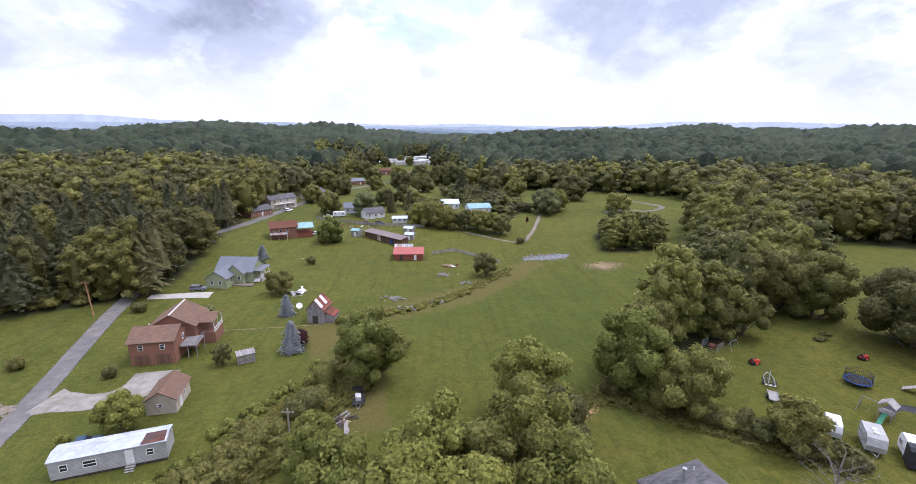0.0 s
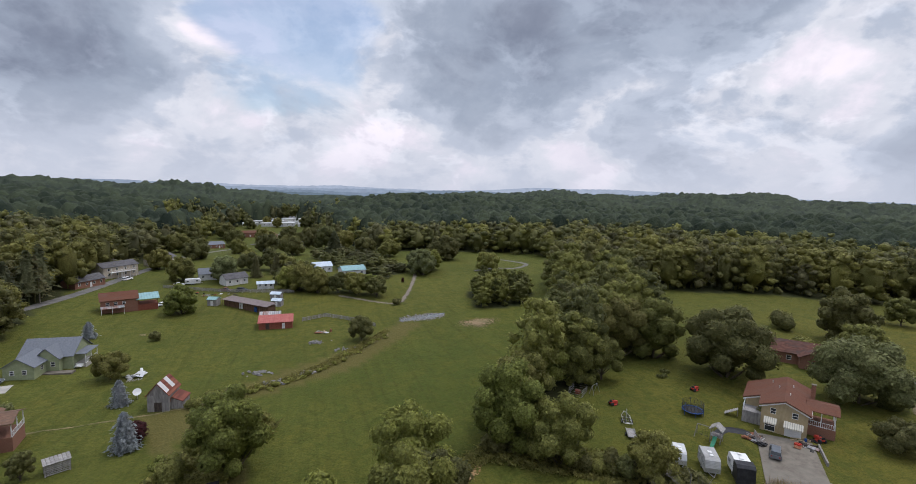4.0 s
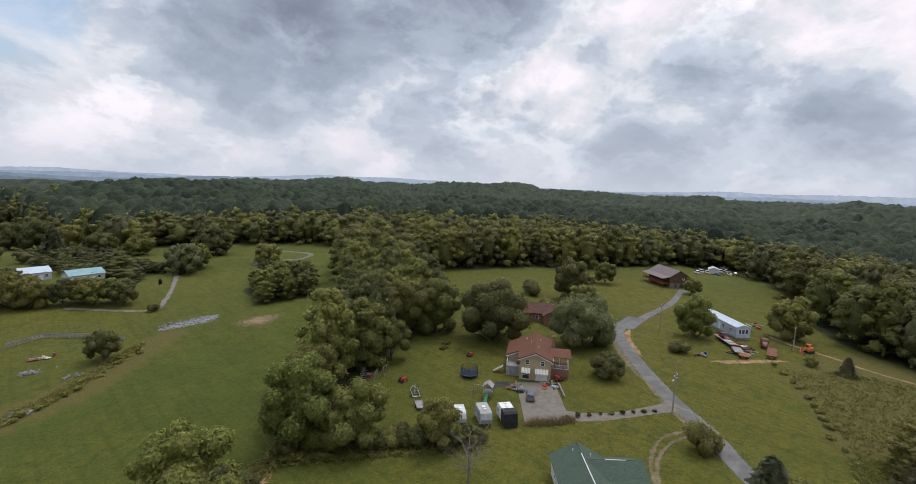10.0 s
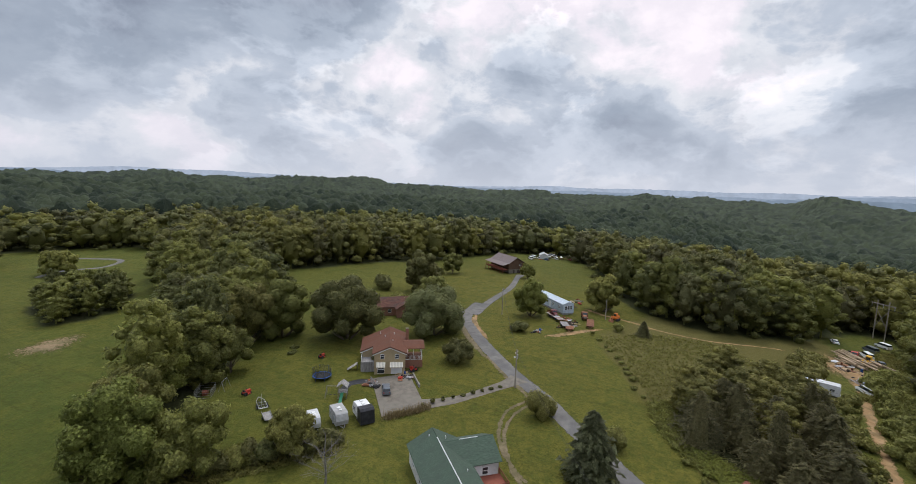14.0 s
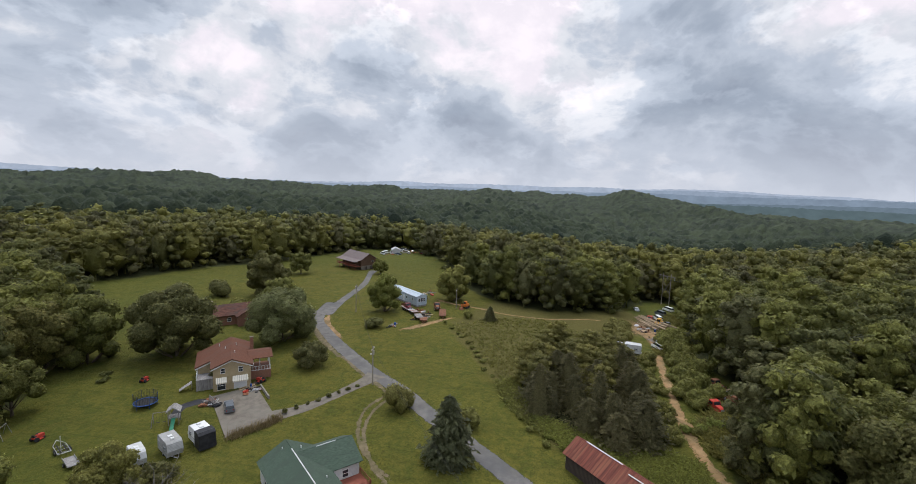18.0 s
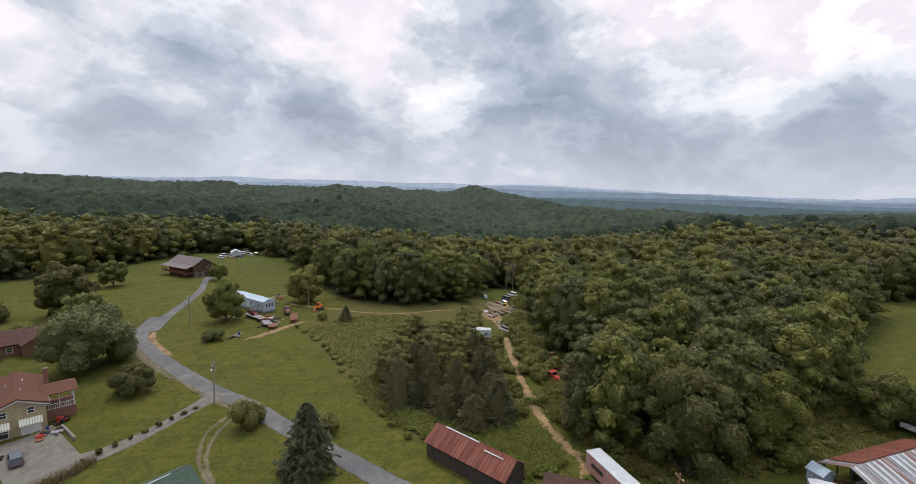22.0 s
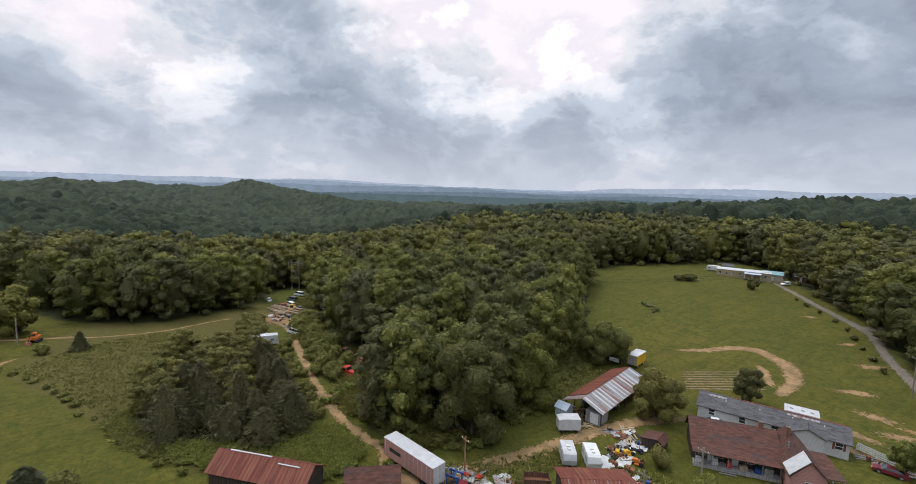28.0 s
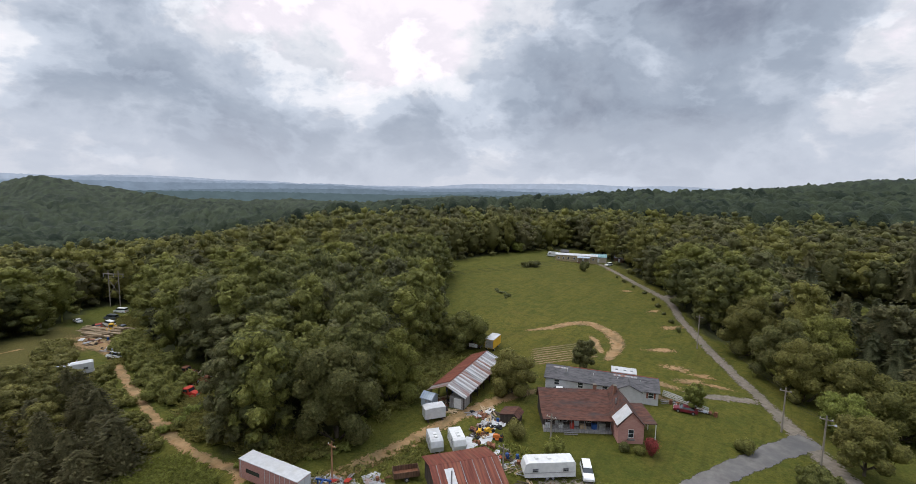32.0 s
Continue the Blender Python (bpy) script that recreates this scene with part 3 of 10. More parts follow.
def fast_mesh(name, verts, faces, smooth=False, own=0.5, normals=None):
    """verts (n, 3) and faces (m, 3 or 4) as arrays; own: a tint of its own for each tree"""
    me = bpy.data.meshes.new(name)
    n, k = faces.shape
    me.vertices.add(len(verts))
    me.vertices.foreach_set("co", np.ascontiguousarray(verts, np.float32).ravel())
    me.loops.add(n * k)
    me.loops.foreach_set("vertex_index", np.ascontiguousarray(faces, np.int32).ravel())
    me.polygons.add(n)
    me.polygons.foreach_set("loop_start", np.arange(0, n * k, k, dtype=np.int32))
    if smooth:
        me.polygons.foreach_set("use_smooth", np.ones(n, bool))
    me.update(calc_edges=True)
    me.attributes.new("own", "FLOAT", "POINT").data.foreach_set("value", np.broadcast_to(np.asarray(own, np.float32), (len(verts),)).copy())
    if normals is not None:
        me.polygons.foreach_set("use_smooth", np.ones(n, bool))
        me.normals_split_custom_set_from_vertices(np.ascontiguousarray(normals, np.float32))
    return me


# ---- the lie of the land ----
RANGES = np.array([250.0, 450, 750, 1150, 1700])
HEADINGS = np.array([-50.0, -30.0, -15.0, -6.0, 3.0, 12.0, 22.0, 31.0, 41.0, 50.0, 60.0, 67.0, 74.0, 80.0, 87.0, 94.0, 98.5, 102.5, 107.0, 113.0, 121.0, 131.0, 142.0, 155.0, 168.0, 180.0])
LEVELS = np.array([
    [5, 12, 10, 19, -7], [2, 12, 16, 22, -18], [0, 2, -2, 6, -3], [0, -1, -8, -13, -16],
    [0, -2, -10, -18, -28], [0, 0, -7, 16, -14], [0, 2, -3, 11, -6], [2, 4, -1, 39, -13],
    [2, 4, -2, 26, 4], [2, 3, -3, 28, -2], [0, 1, -6, 15, -2], [0, -2, -11, 27, -16],
    [0, -6, -14, 34, 6], [0, -10, -18, -11, -23], [-2, -17, -26, 9, 8], [-4, -22, -31, -16, -9],
    [-5, -24, -35, -18, -18], [-6, -26, -38, -20, 33], [-6, -22, -36, -37, -6], [-6, -17, -33, -29, -59],
    [-2, -4, -29, -31, -75], [3, 9, -24, -41, -57], [5, 11, -22, -46, -47], [7, 12, -13, -22, -33],
    [5, 9, -3, -13, -17], [2, 10, 14, 36, 17],
], float)
SWELLS = ((95, 62, 1.2, 34), (-40, 130, -2.0, 60), (20, 140, -1.5, 45), (150, 10, 1.5, 35), (75, -28, -1.0, 26), (190, 75, 1.5, 50), (60, -140, 1.2, 40))
rng = np.random.default_rng(7)
WAVES = [(2 * math.pi / L, rng.uniform(0, math.tau), rng.uniform(0, math.tau), L) for L in (900, 610, 430, 330, 240, 150, 105)]


def ground(x, y):
    x, y = np.asarray(x, float), np.asarray(y, float)
    r = np.hypot(x, y)
    az = np.degrees(np.arctan2(x, y))
    az = np.where(az < -115, az + 360, az)
    H = np.concatenate([HEADINGS, [310.0]])
    L = np.concatenate([LEVELS, LEVELS[:1]])
    a = np.where(az < -50, az + 360, az)
    i = np.clip(np.searchsorted(H, a, side="right") - 1, 0, len(H) - 2)
    u = (a - H[i]) / (H[i + 1] - H[i])
    u = u * u * (3 - 2 * u)
    R = np.concatenate([[100.0], RANGES])
    LL = np.concatenate([np.zeros((len(L), 1)), L], axis=1)
    j = np.clip(np.searchsorted(R, r, side="right") - 1, 0, len(R) - 2)
    v = np.clip((r - R[j]) / (R[j + 1] - R[j]), 0, 1)
    v = v * v * (3 - 2 * v)
    z = (LL[i, j] * (1 - v) + LL[i, j + 1] * v) * (1 - u) + (LL[i + 1, j] * (1 - v) + LL[i + 1, j + 1] * v) * u
    for sx, sy, h, rad in SWELLS:
        z = z + h * np.exp(-((x - sx) ** 2 + (y - sy) ** 2) / (2 * rad * rad))
    far = np.clip((r - 320) / 500, 0, 1)
    for k, p, q, size in WAVES:
        z = z + far * size * 0.014 * np.sin(k * (x * math.cos(p) + y * math.sin(p)) + q)
    return z - np.clip((r - 2000) / 2500, 0, 1) * 25


def gz(x, y):
    return float(ground(x, y))


# edge of the woods all round: heading, range
EDGE_H = np.array([-60, -47, -41, -36, -33, -30, -27, -24, -21, -17, -13, -8, -2, 3, 8, 13, 18, 24, 28, 33, 40, 47, 55, 61, 66, 71, 76, 79, 82, 84, 87, 91, 94, 98, 102, 108, 111, 116, 128, 139, 141, 144, 150, 157, 161, 163, 167, 170, 171.5, 173.6, 177, 180, 182.5, 185, 190, 200])
EDGE_R = np.array([130, 142, 142, 142, 144, 160, 192, 225, 270, 300, 420, 560, 600, 420, 335, 335, 330, 330, 318, 250, 225, 228, 248, 262, 290, 320, 330, 285, 230, 186, 172, 167, 168, 176, 190, 205, 130, 80, 80, 98, 110, 240, 262, 285, 290, 262, 216, 196, 175, 155, 136, 125, 114, 106, 98, 90])


def edge(x, y):
    az = np.degrees(np.arctan2(x, y))
    az = np.where(az < -115, az + 360, az)
    return np.interp(az, EDGE_H, EDGE_R)


def inside(x, y, poly):
    """which of the points lie in the polygon"""
    x, y = np.asarray(x, float), np.asarray(y, float)
    hit = np.zeros(x.shape, bool)
    for (x0, y0), (x1, y1) in zip(poly, poly[1:] + poly[:1]):
        c = ((y0 > y) != (y1 > y)) & (x < (x1 - x0) * (y - y0) / ((y1 - y0) or 1e-9) + x0)
        hit ^= c
    return hit


# groves inside the clearing, and glades beyond its edge
GROVES = [
    [(60, 165), (78, 160), (92, 178), (88, 196), (66, 190)],                        # clump beyond the field
    [(72, 124), (82, 105), (90, 104), (104, 119), (128, 152), (152, 197), (120, 205), (96, 165)],   # spur of woods behind the gardens
    [(44, 88), (52, 82), (66, 92), (84, 104), (78, 126), (62, 112), (50, 100)],
    [(101, 0), (90, -2), (81, -10), (78, -17), (80, -25), (93, -28.5), (106, -29), (117, -26), (127, -12), (112, -1)],   # pines by the track
    [(22, 236), (34, 229), (46, 238), (40, 300), (10, 330), (0, 300), (12, 262)],     # scrub on the far slope
    [(-20, 222), (-4, 216), (8, 226), (0, 248), (-16, 244)],
]
GLADES = [
    [(-130, 470), (-95, 470), (-95, 560), (-140, 560)],
    [(-100, 600), (30, 600), (30, 720), (-110, 720)],
    [(12, 395), (45, 395), (45, 420), (12, 420)],
    [(-8, -165), (-50, -140), (-70, -200), (-15, -235)],
    [(6, -112), (12, -128), (18, -146), (6, -150), (-14, -128), (-30, -108), (-30, -84), (-10, -84)],
    [(76, -26), (84, -24), (112, -31), (150, -31), (176, -33), (198, -46), (216, -60), (212, -70), (188, -66), (166, -58), (150, -55), (128, -48), (112, -52), (92, -51), (84, -41), (74, -40)],
]


def wooded(x, y):
    x, y = np.asarray(x, float), np.asarray(y, float)
    w = np.hypot(x, y) > edge(x, y)
    for g in GLADES:
        w &= ~inside(x, y, g)
    for g in GROVES:
        w |= inside(x, y, g)
    return w


MEADOWS = [
    [(127, 19), (143, 8), (152, -8), (140, -26), (106, -3), (96, 3), (108, 9)],
    [(84, -4), (98, 4), (120, 14), (136, 20), (175, 8), (205, -8), (190, -45), (150, -40), (128, -10), (104, -2)],
    [(72, -12), (80, -4), (86, -10), (72, -24)],
    [(-20, 60), (-8, 62), (-14, 92), (-24, 84)],
    [(-26, 84), (-14, 104), (10, 118), (28, 140), (36, 152), (30, 156), (8, 132), (-18, 112), (-34, 100)],
]


def ground_sheet():
    rad = np.concatenate([np.arange(0, 24, 6), np.arange(24, 340, 3.0), np.geomspace(340, 4900, 60)])
    n = 480
    az = np.linspace(0, math.tau, n, endpoint=False)
    X, Y = rad[:, None] * np.sin(az), rad[:, None] * np.cos(az)
    Z = ground(X, Y)
    v = np.stack([X, Y, Z], -1).reshape(-1, 3)
    i, j = np.meshgrid(np.arange(len(rad) - 1), np.arange(n), indexing="ij")
    k = (j + 1) % n
    f = np.stack([i * n + j, i * n + k, (i + 1) * n + k, (i + 1) * n + j], -1).reshape(-1, 4)[:, ::-1]
    me = fast_mesh("ground", v, f, True)
    me.materials.append(GRASS)
    x, y = v[:, 0], v[:, 1]
    mead = np.zeros(len(v))
    for m in MEADOWS:
        mead[inside(x, y, m)] = 1
    me.attributes.new("meadow", "FLOAT", "POINT").data.foreach_set("value", mead.astype(np.float32))
    dry = np.zeros(len(v))
    for cx, cy, rad_x, w in ((95, 45, 42, 0.75), (150, 40, 45, 0.75), (45, -110, 50, 0.75), (60, -190, 60, 0.7), (70, 0, 40, 0.6), (10, 190, 45, 0.45), (-10, 60, 45, 0.3), (185, 85, 45, 0.75), (90, 70, 20, 0.4)):
        dry = np.maximum(dry, w * np.exp(-((x - cx) ** 2 + (y - cy) ** 2) / (2 * rad_x ** 2)))
    lush = np.zeros(len(v))
    for cx, cy, rad_x, w in ((22, 100, 34, 0.85), (40, 130, 30, 0.6), (10, -72, 20, 0.7), (-40, 60, 22, 0.4), (84, 20, 16, 0.5)):
        lush = np.maximum(lush, w * np.exp(-((x - cx) ** 2 + (y - cy) ** 2) / (2 * rad_x ** 2)))
    me.attributes.new("lush", "FLOAT", "POINT").data.foreach_set("value", lush.astype(np.float32))
    me.attributes.new("dry", "FLOAT", "POINT").data.foreach_set("value", dry.astype(np.float32))
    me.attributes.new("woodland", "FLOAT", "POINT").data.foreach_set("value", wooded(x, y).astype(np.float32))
    return tagged(new("ground", me), "rolling green mown fields and lawns with dry patches", "ground", kind="structure")


ground_sheet()


def smooth_line(pts, step=1.2):
    """a curve through the points, by Catmull-Rom"""
    p = [Vector(a) for a in pts]
    p = [p[0] * 2 - p[1]] + p + [p[-1] * 2 - p[-2]]
    out = []
    for a, b, c, d in zip(p, p[1:], p[2:], p[3:]):
        n = max(2, int((c - b).length / step))
        for k in range(n):
            t = k / n
            out.append(0.5 * (2 * b + (c - a) * t + (2 * a - 5 * b + 4 * c - d) * t * t + (3 * b - a - 3 * c + d) * t ** 3))
    return out + [p[-2]]


def ribbon(name, pts, widths, mat, label, category, lift=0.05, ragged=0.25, seed=1, kind="structure"):
    """a road or strip that lies on the ground along a curve; the edges are ragged"""
    line = smooth_line([(x, y, w) for (x, y), w in zip(pts, widths)])
    rnd = random.Random(seed)
    vs, fs, m = [], [], 6
    for i, p in enumerate(line):
        q = line[min(i + 1, len(line) - 1)] - line[max(i - 1, 0)]
        s = Vector((q.y, -q.x)).normalized()
        a, b = p.z / 2 + rnd.uniform(-1, 1) * ragged, p.z / 2 + rnd.uniform(-1, 1) * ragged
        for k in range(m + 1):
            d = -a + (a + b) * k / m
            x, y = p.x + s.x * d, p.y + s.y * d
            drop = 0.06 if k in (0, m) else 0.0
            vs.append((x, y, gz(x, y) + lift - drop))
    for i in range(len(line) - 1):
        for k in range(m):
            a = i * (m + 1) + k
            fs.append((a, a + 1, a + m + 2, a + m + 1))
    me = fast_mesh(name, np.array(vs), np.array(fs)[:, ::-1], True)
    me.materials.append(mat)
    across = np.array([0.0, 0.6, 1, 1.2, 1, 0.6, 0.0])
    ends = np.minimum(1, np.minimum(np.arange(len(line)), np.arange(len(line))[::-1]) / 2)
    me.attributes.new("edge", "FLOAT", "POINT").data.foreach_set("value", (ends[:, None] * across).ravel().astype(np.float32))
    return tagged(new(name, me), label, category, kind=kind)


def patch(name, cx, cy, rx, ry, turn, mat, label, category, lift=0.06, ragged=0.25, seed=1, kind="structure"):
    """a worn or paved spot with an uneven outline"""
    rnd = random.Random(seed)
    n, rings = 44, 6
    ph = [rnd.uniform(0, math.tau) for _ in range(5)]
    vs, fs = [(cx, cy, gz(cx, cy) + lift)], []
    ct, st = math.cos(radians(turn)), math.sin(radians(turn))
    for k in range(1, rings + 1):
        for j in range(n):
            a = j * math.tau / n
            w = 1 + ragged * sum(math.sin(a * (h + 2) + ph[h]) / (h + 1.5) for h in range(5)) + rnd.uniform(-1, 1) * 0.06 * (k == rings)
            u, v = rx * w * math.cos(a) * k / rings, ry * w * math.sin(a) * k / rings
            x, y = cx + u * ct - v * st, cy + u * st + v * ct
            vs.append((x, y, gz(x, y) + lift - (0.09 if k == rings else 0)))
    fs = [(0, 1 + j, 1 + (j + 1) % n) for j in range(n)]
    for k in range(rings - 1):
        for j in range(n):
            a, b = 1 + k * n + j, 1 + k * n + (j + 1) % n
            fs.append((a, a + n, b + n))
            fs.append((a, b + n, b))
    me = bpy.data.meshes.new(name)
    me.from_pydata(vs, [], fs)
    me.materials.append(mat)
    depth = [1.2] + [1.2 * (1 - k / rings) for k in range(1, rings + 1) for _ in range(n)]
    me.attributes.new("edge", "FLOAT", "POINT").data.foreach_set("value", np.array(depth, np.float32))
    return tagged(new(name, me), label, category, kind=kind)


# ---- roads, drives, tracks ----
ribbon("road", [(-20, 520), (-50, 420), (-70, 330), (-82, 262), (-88, 212), (-96, 182), (-110, 152), (-122, 138), (-150, 120)], [5] * 9, ASPHALT, "dark narrow asphalt lane past the brick ranch houses", "road", ragged=0.08, seed=2)
ribbon("road", [(-100, 160), (-91, 147), (-88.4, 135.7), (-81.3, 108), (-75.4, 89.4), (-70.4, 75.1), (-66, 61.3), (-62, 44), (-59, 20)], [4.2] * 9, ASPHALT, "grey worn asphalt lane through the lawns", "road", lift=0.07, ragged=0.07, seed=3)
ribbon("road", [(53, -14), (67, 0.5), (75.5, 9.5), (83, 17.5), (89.5, 24.0), (97, 33.5), (109.7, 46), (120, 54.5), (131, 62), (150, 66)], [4.2, 4.2, 4.2, 4.2, 4.2, 4.4, 4.2, 4.2, 4.6, 4.0], ASPHALT, "worn grey asphalt lane climbing the hill", "road", lift=0.07, ragged=0.1, seed=4)
ribbon("road", [(134, 62), (142, 76), (150, 92)], [4.5, 3.0, 2.0], ASPHALT, "short gravelly asphalt spur to a drive", "road", lift=0.09, ragged=0.12, seed=5)
ribbon("driveway", [(134, 61), (152, 63), (180, 65), (203, 70), (214, 72)], [4.4, 3.4, 3.0, 3.0, 5.0], ASPHALT, "grey gravel drive up to the hilltop house", "drive", lift=0.10, ragged=0.12, seed=6)
ribbon("driveway", [(95, 31), (92, 32), (85.4, 35.3), (79.7, 38.4), (76.3, 41.2), (73.5, 44.5), (71, 47)], [6.0, 3.6, 2.5, 2.6, 3.2, 4.0, 5.0], CONCRETE, "stained concrete drive from the lane to the beige house", "drive", lift=0.10, ragged=0.08, seed=7)
slab_corners = ((78.0, 59.4), (84.2, 53.6), (75.0, 44.4), (70.4, 45.6), (66.0, 47.8))
pad = Shape().add([(x, y, gz(x, y) + 0.13) for x, y in slab_corners] + [(x, y, gz(x, y) - 0.3) for x, y in slab_corners], [(4, 3, 2, 1, 0), (0, 1, 6, 5), (1, 2, 7, 6), (2, 3, 8, 7), (3, 4, 9, 8), (4, 0, 5, 9)])
pm = pad.mesh("concrete_pad")
pm.materials.append(CONCRETE)
tagged(new("concrete_pad", pm), "stained concrete parking pad below the beige house", "drive", kind="structure")
for off in (-0.85, 0.85):
    ribbon("wheel_track", [(87.5, 24.0 + off), (84.5, 26.2 + off), (80, 27.3 + off), (75 + off * 0.3, 27.0 + off * 0.8), (70 + off * 0.4, 25.2 + off * 0.7), (65 + off * 0.6, 22.0 + off * 0.5), (60 + off, 17)], [1.0] * 7, EARTH_BROWN, "worn earth wheel rut of the loop drive", "track", ragged=0.2, seed=8 + int(off))
ribbon("driveway", [(-66.6, 69.3), (-63, 69.2), (-58, 69.5), (-54.3, 72), (-53.3, 76), (-53.8, 79.5)], [8.5, 5.8, 5.2, 6.5, 7.5, 7.8], CONCRETE_OLD, "pale gravel and concrete drive to the garage doors", "drive", lift=0.09, ragged=0.15, seed=9)
ribbon("driveway", [(-68, 66), (-76, 68), (-88, 70)], [4.0, 3.5, 3.5], GRAVEL, "gravel field entrance", "drive", lift=0.09, seed=10)
ribbon("driveway", [(-79, 118), (-70, 120), (-64, 121)], [3.5, 4.0, 4.6], CONCRETE_WHITE, "white concrete drive of the sage green house", "drive", lift=0.1, ragged=0.05, seed=11)
ribbon("dirt_track", [(57, -31), (65.5, -34.3), (71.7, -33.5), (78.9, -32.7), (90.8, -33.2), (102.6, -34.5), (121.3, -37.5), (139.4, -40.7), (152, -40)], [3.0, 2.8, 2.7, 2.7, 2.7, 2.4, 2.6, 2.8, 3.2], DIRT, "tan dirt track between the woods", "track", seed=12)
ribbon("dirt_track", [(90.8, -33.2), (89.4, -33.7), (92.4, -38.2), (96.2, -41.9)], [2.0, 2.2, 2.2, 1.6], DIRT, "dirt spur to an old lorry", "track", lift=0.07, seed=13)
ribbon("dirt_track", [(58, -30), (53, -42), (50, -54), (48, -66), (45, -78), (40, -88)], [5, 4.5, 4, 4, 4, 3], DIRT, "tan dirt lane through the farmyard", "track", lift=0.07, seed=14)
ribbon("verge", [(101, 41.4), (107.5, 47.6), (116, 54.6), (124, 60.6), (130, 66)], [1.0, 2.2, 2.6, 2.4, 1.0], EARTH_BROWN, "trodden earth verge beside the lane", "earth", lift=0.05, seed=71)
ribbon("verge", [(114, 46.6), (118, 50.2), (123.5, 54.6), (129, 58.2), (136, 60.2)], [0.6, 1.8, 2.6, 2.6, 0.8], DIRT, "bare tan verge where the lanes meet", "earth", lift=0.05, seed=72)
ribbon("verge", [(84, 22.5), (90, 28.5), (97, 36.5), (104, 43.5)], [0.6, 1.4, 1.6, 0.8], EARTH_BROWN, "worn earth edge of the lane", "earth", lift=0.05, seed=73)
patch("dirt_yard", 154, -42, 18, 8, 8, DIRT, "bare tan earth of the log yard", "earth", seed=3)
ribbon("dirt_track", [(163, 31), (158, 22), (156.5, 13), (152.5, 4.5), (153.6, -10), (160, -22), (163, -30)], [1.6, 2.2, 2.0, 1.6, 1.3, 1.3, 1.5], DIRT, "worn tan track beside the trailer", "track", seed=15)
ribbon("dirt_track", [(125, 34.5), (129, 30.5), (135, 26), (142, 20)], [1.2, 3.0, 3.0, 1.6], DIRT, "bare tan earth in front of the lorries", "earth", seed=25)
ribbon("road", [(112, -262), (90, -246), (71, -228), (47, -199), (32, -181), (24, -161), (15.5, -143), (6.5, -125), (0.6, -114), (-4.4, -103.5), (-9, -94), (-17, -80), (-27, -60)], [3.4, 3.4, 3.6, 4.0, 4.4, 3.6, 3.6, 3.6, 3.8, 4.2, 4.6, 4.6, 4.6], GRAVEL, "grey gravel lane up the hill to the mobile home", "road", lift=0.07, seed=16)
ribbon("road", [(-8, -100), (-2.7, -91.4), (1.8, -83), (5.5, -75.5), (10, -66), (16, -52)], [6, 4.6, 4.2, 4.2, 4.2, 4.2], ASPHALT, "asphalt side lane by the farmhouse", "road", lift=0.09, seed=17)
ribbon("road", [(34, -184), (30, -194), (23, -207)], [6, 4.5, 4], GRAVEL, "gravel turn into the woods", "road", lift=0.09, seed=18)
ribbon("dirt_track", [(33.4, -112), (33.4, -121), (35.4, -129), (39.5, -134), (46, -137), (51, -133), (55, -125), (60, -119)], [2.5, 4.5, 5.5, 5.5, 5.0, 4.0, 3.0, 1.5], DIRT, "curving scraped earth in the field", "earth", seed=19)
ribbon("driveway", [(9, 198), (14, 193.5), (20.5, 187.4), (29, 180.5), (34, 182), (38, 191), (42.6, 204), (50.9, 233), (54, 255)], [2.4] * 9, GRAVEL, "pale gravel farm lane", "drive", seed=20)
ribbon("driveway", [(86, 238), (100, 246), (112, 240), (124, 250), (120, 268), (112, 280)], [3.2] * 6, ASPHALT, "curved grey drive in the hollow", "drive", seed=21)
for k, (x, y, a, b, w) in enumerate(((18, -119, 4.0, 1.6, 20), (12, -118, 3, 1.2, 5), (23.5, -129, 4.5, 1.3, 30), (18, -107.5, 4, 1.2, 0), (14, -113, 4, 1.4, 40), (20, -101, 7, 1.2, -10), (8.5, -114, 3, 1.0, 10), (65, -221, 3, 1.4, 20), (48, -185, 2.5, 1.2, 50), (33, -164, 3, 1.2, 60), (25, -150, 4.5, 1.5, 60), (23.5, 64, 4, 0.9, 40))):
    patch("bare_patch", x, y, a * 1.2, b * 1.5, w, DIRT, "bare tan patch worn in the grass", "earth", seed=30 + k)
for k in range(8):
    u = k / 7
    a, b = (52.2 - 4.8 * u, -107 + 8 * u), (40.5 - 5.2 * u, -123 + 8 * u)
    ribbon("furrow", [a, ((a[0] + b[0]) / 2, (a[1] + b[1]) / 2), b], [0.75] * 3, PLOUGHED, "ploughed garden row of brown soil", "soil", lift=0.06, ragged=0.12, seed=50 + k)
ribbon("dirt_track", [(42.6, -128), (38.5, -122), (35.4, -116)], [2.0, 3.0, 2.0], DIRT, "scraped earth beside the garden rows", "earth", seed=60)
patch("bare_patch", 55, 146.5, 8, 7.5, 10, PLOUGHED, "bare tan earth by the creek crossing", "earth", seed=4)
ribbon("creek", [(47, 161.5), (42, 159.4), (36, 158.2), (29, 157)], [0.8, 3.6, 3.4, 0.8], WATER, "shallow grey creek water", "water", lift=0.12, seed=24)
ribbon("creek", [(47, 161), (43, 159.8), (38, 158.8), (33, 157.8), (28, 156)], [2.5, 9.0, 9.5, 6.0, 1.5], CREEK_BED, "stony creek bed with pale rocks", "creek", seed=22)
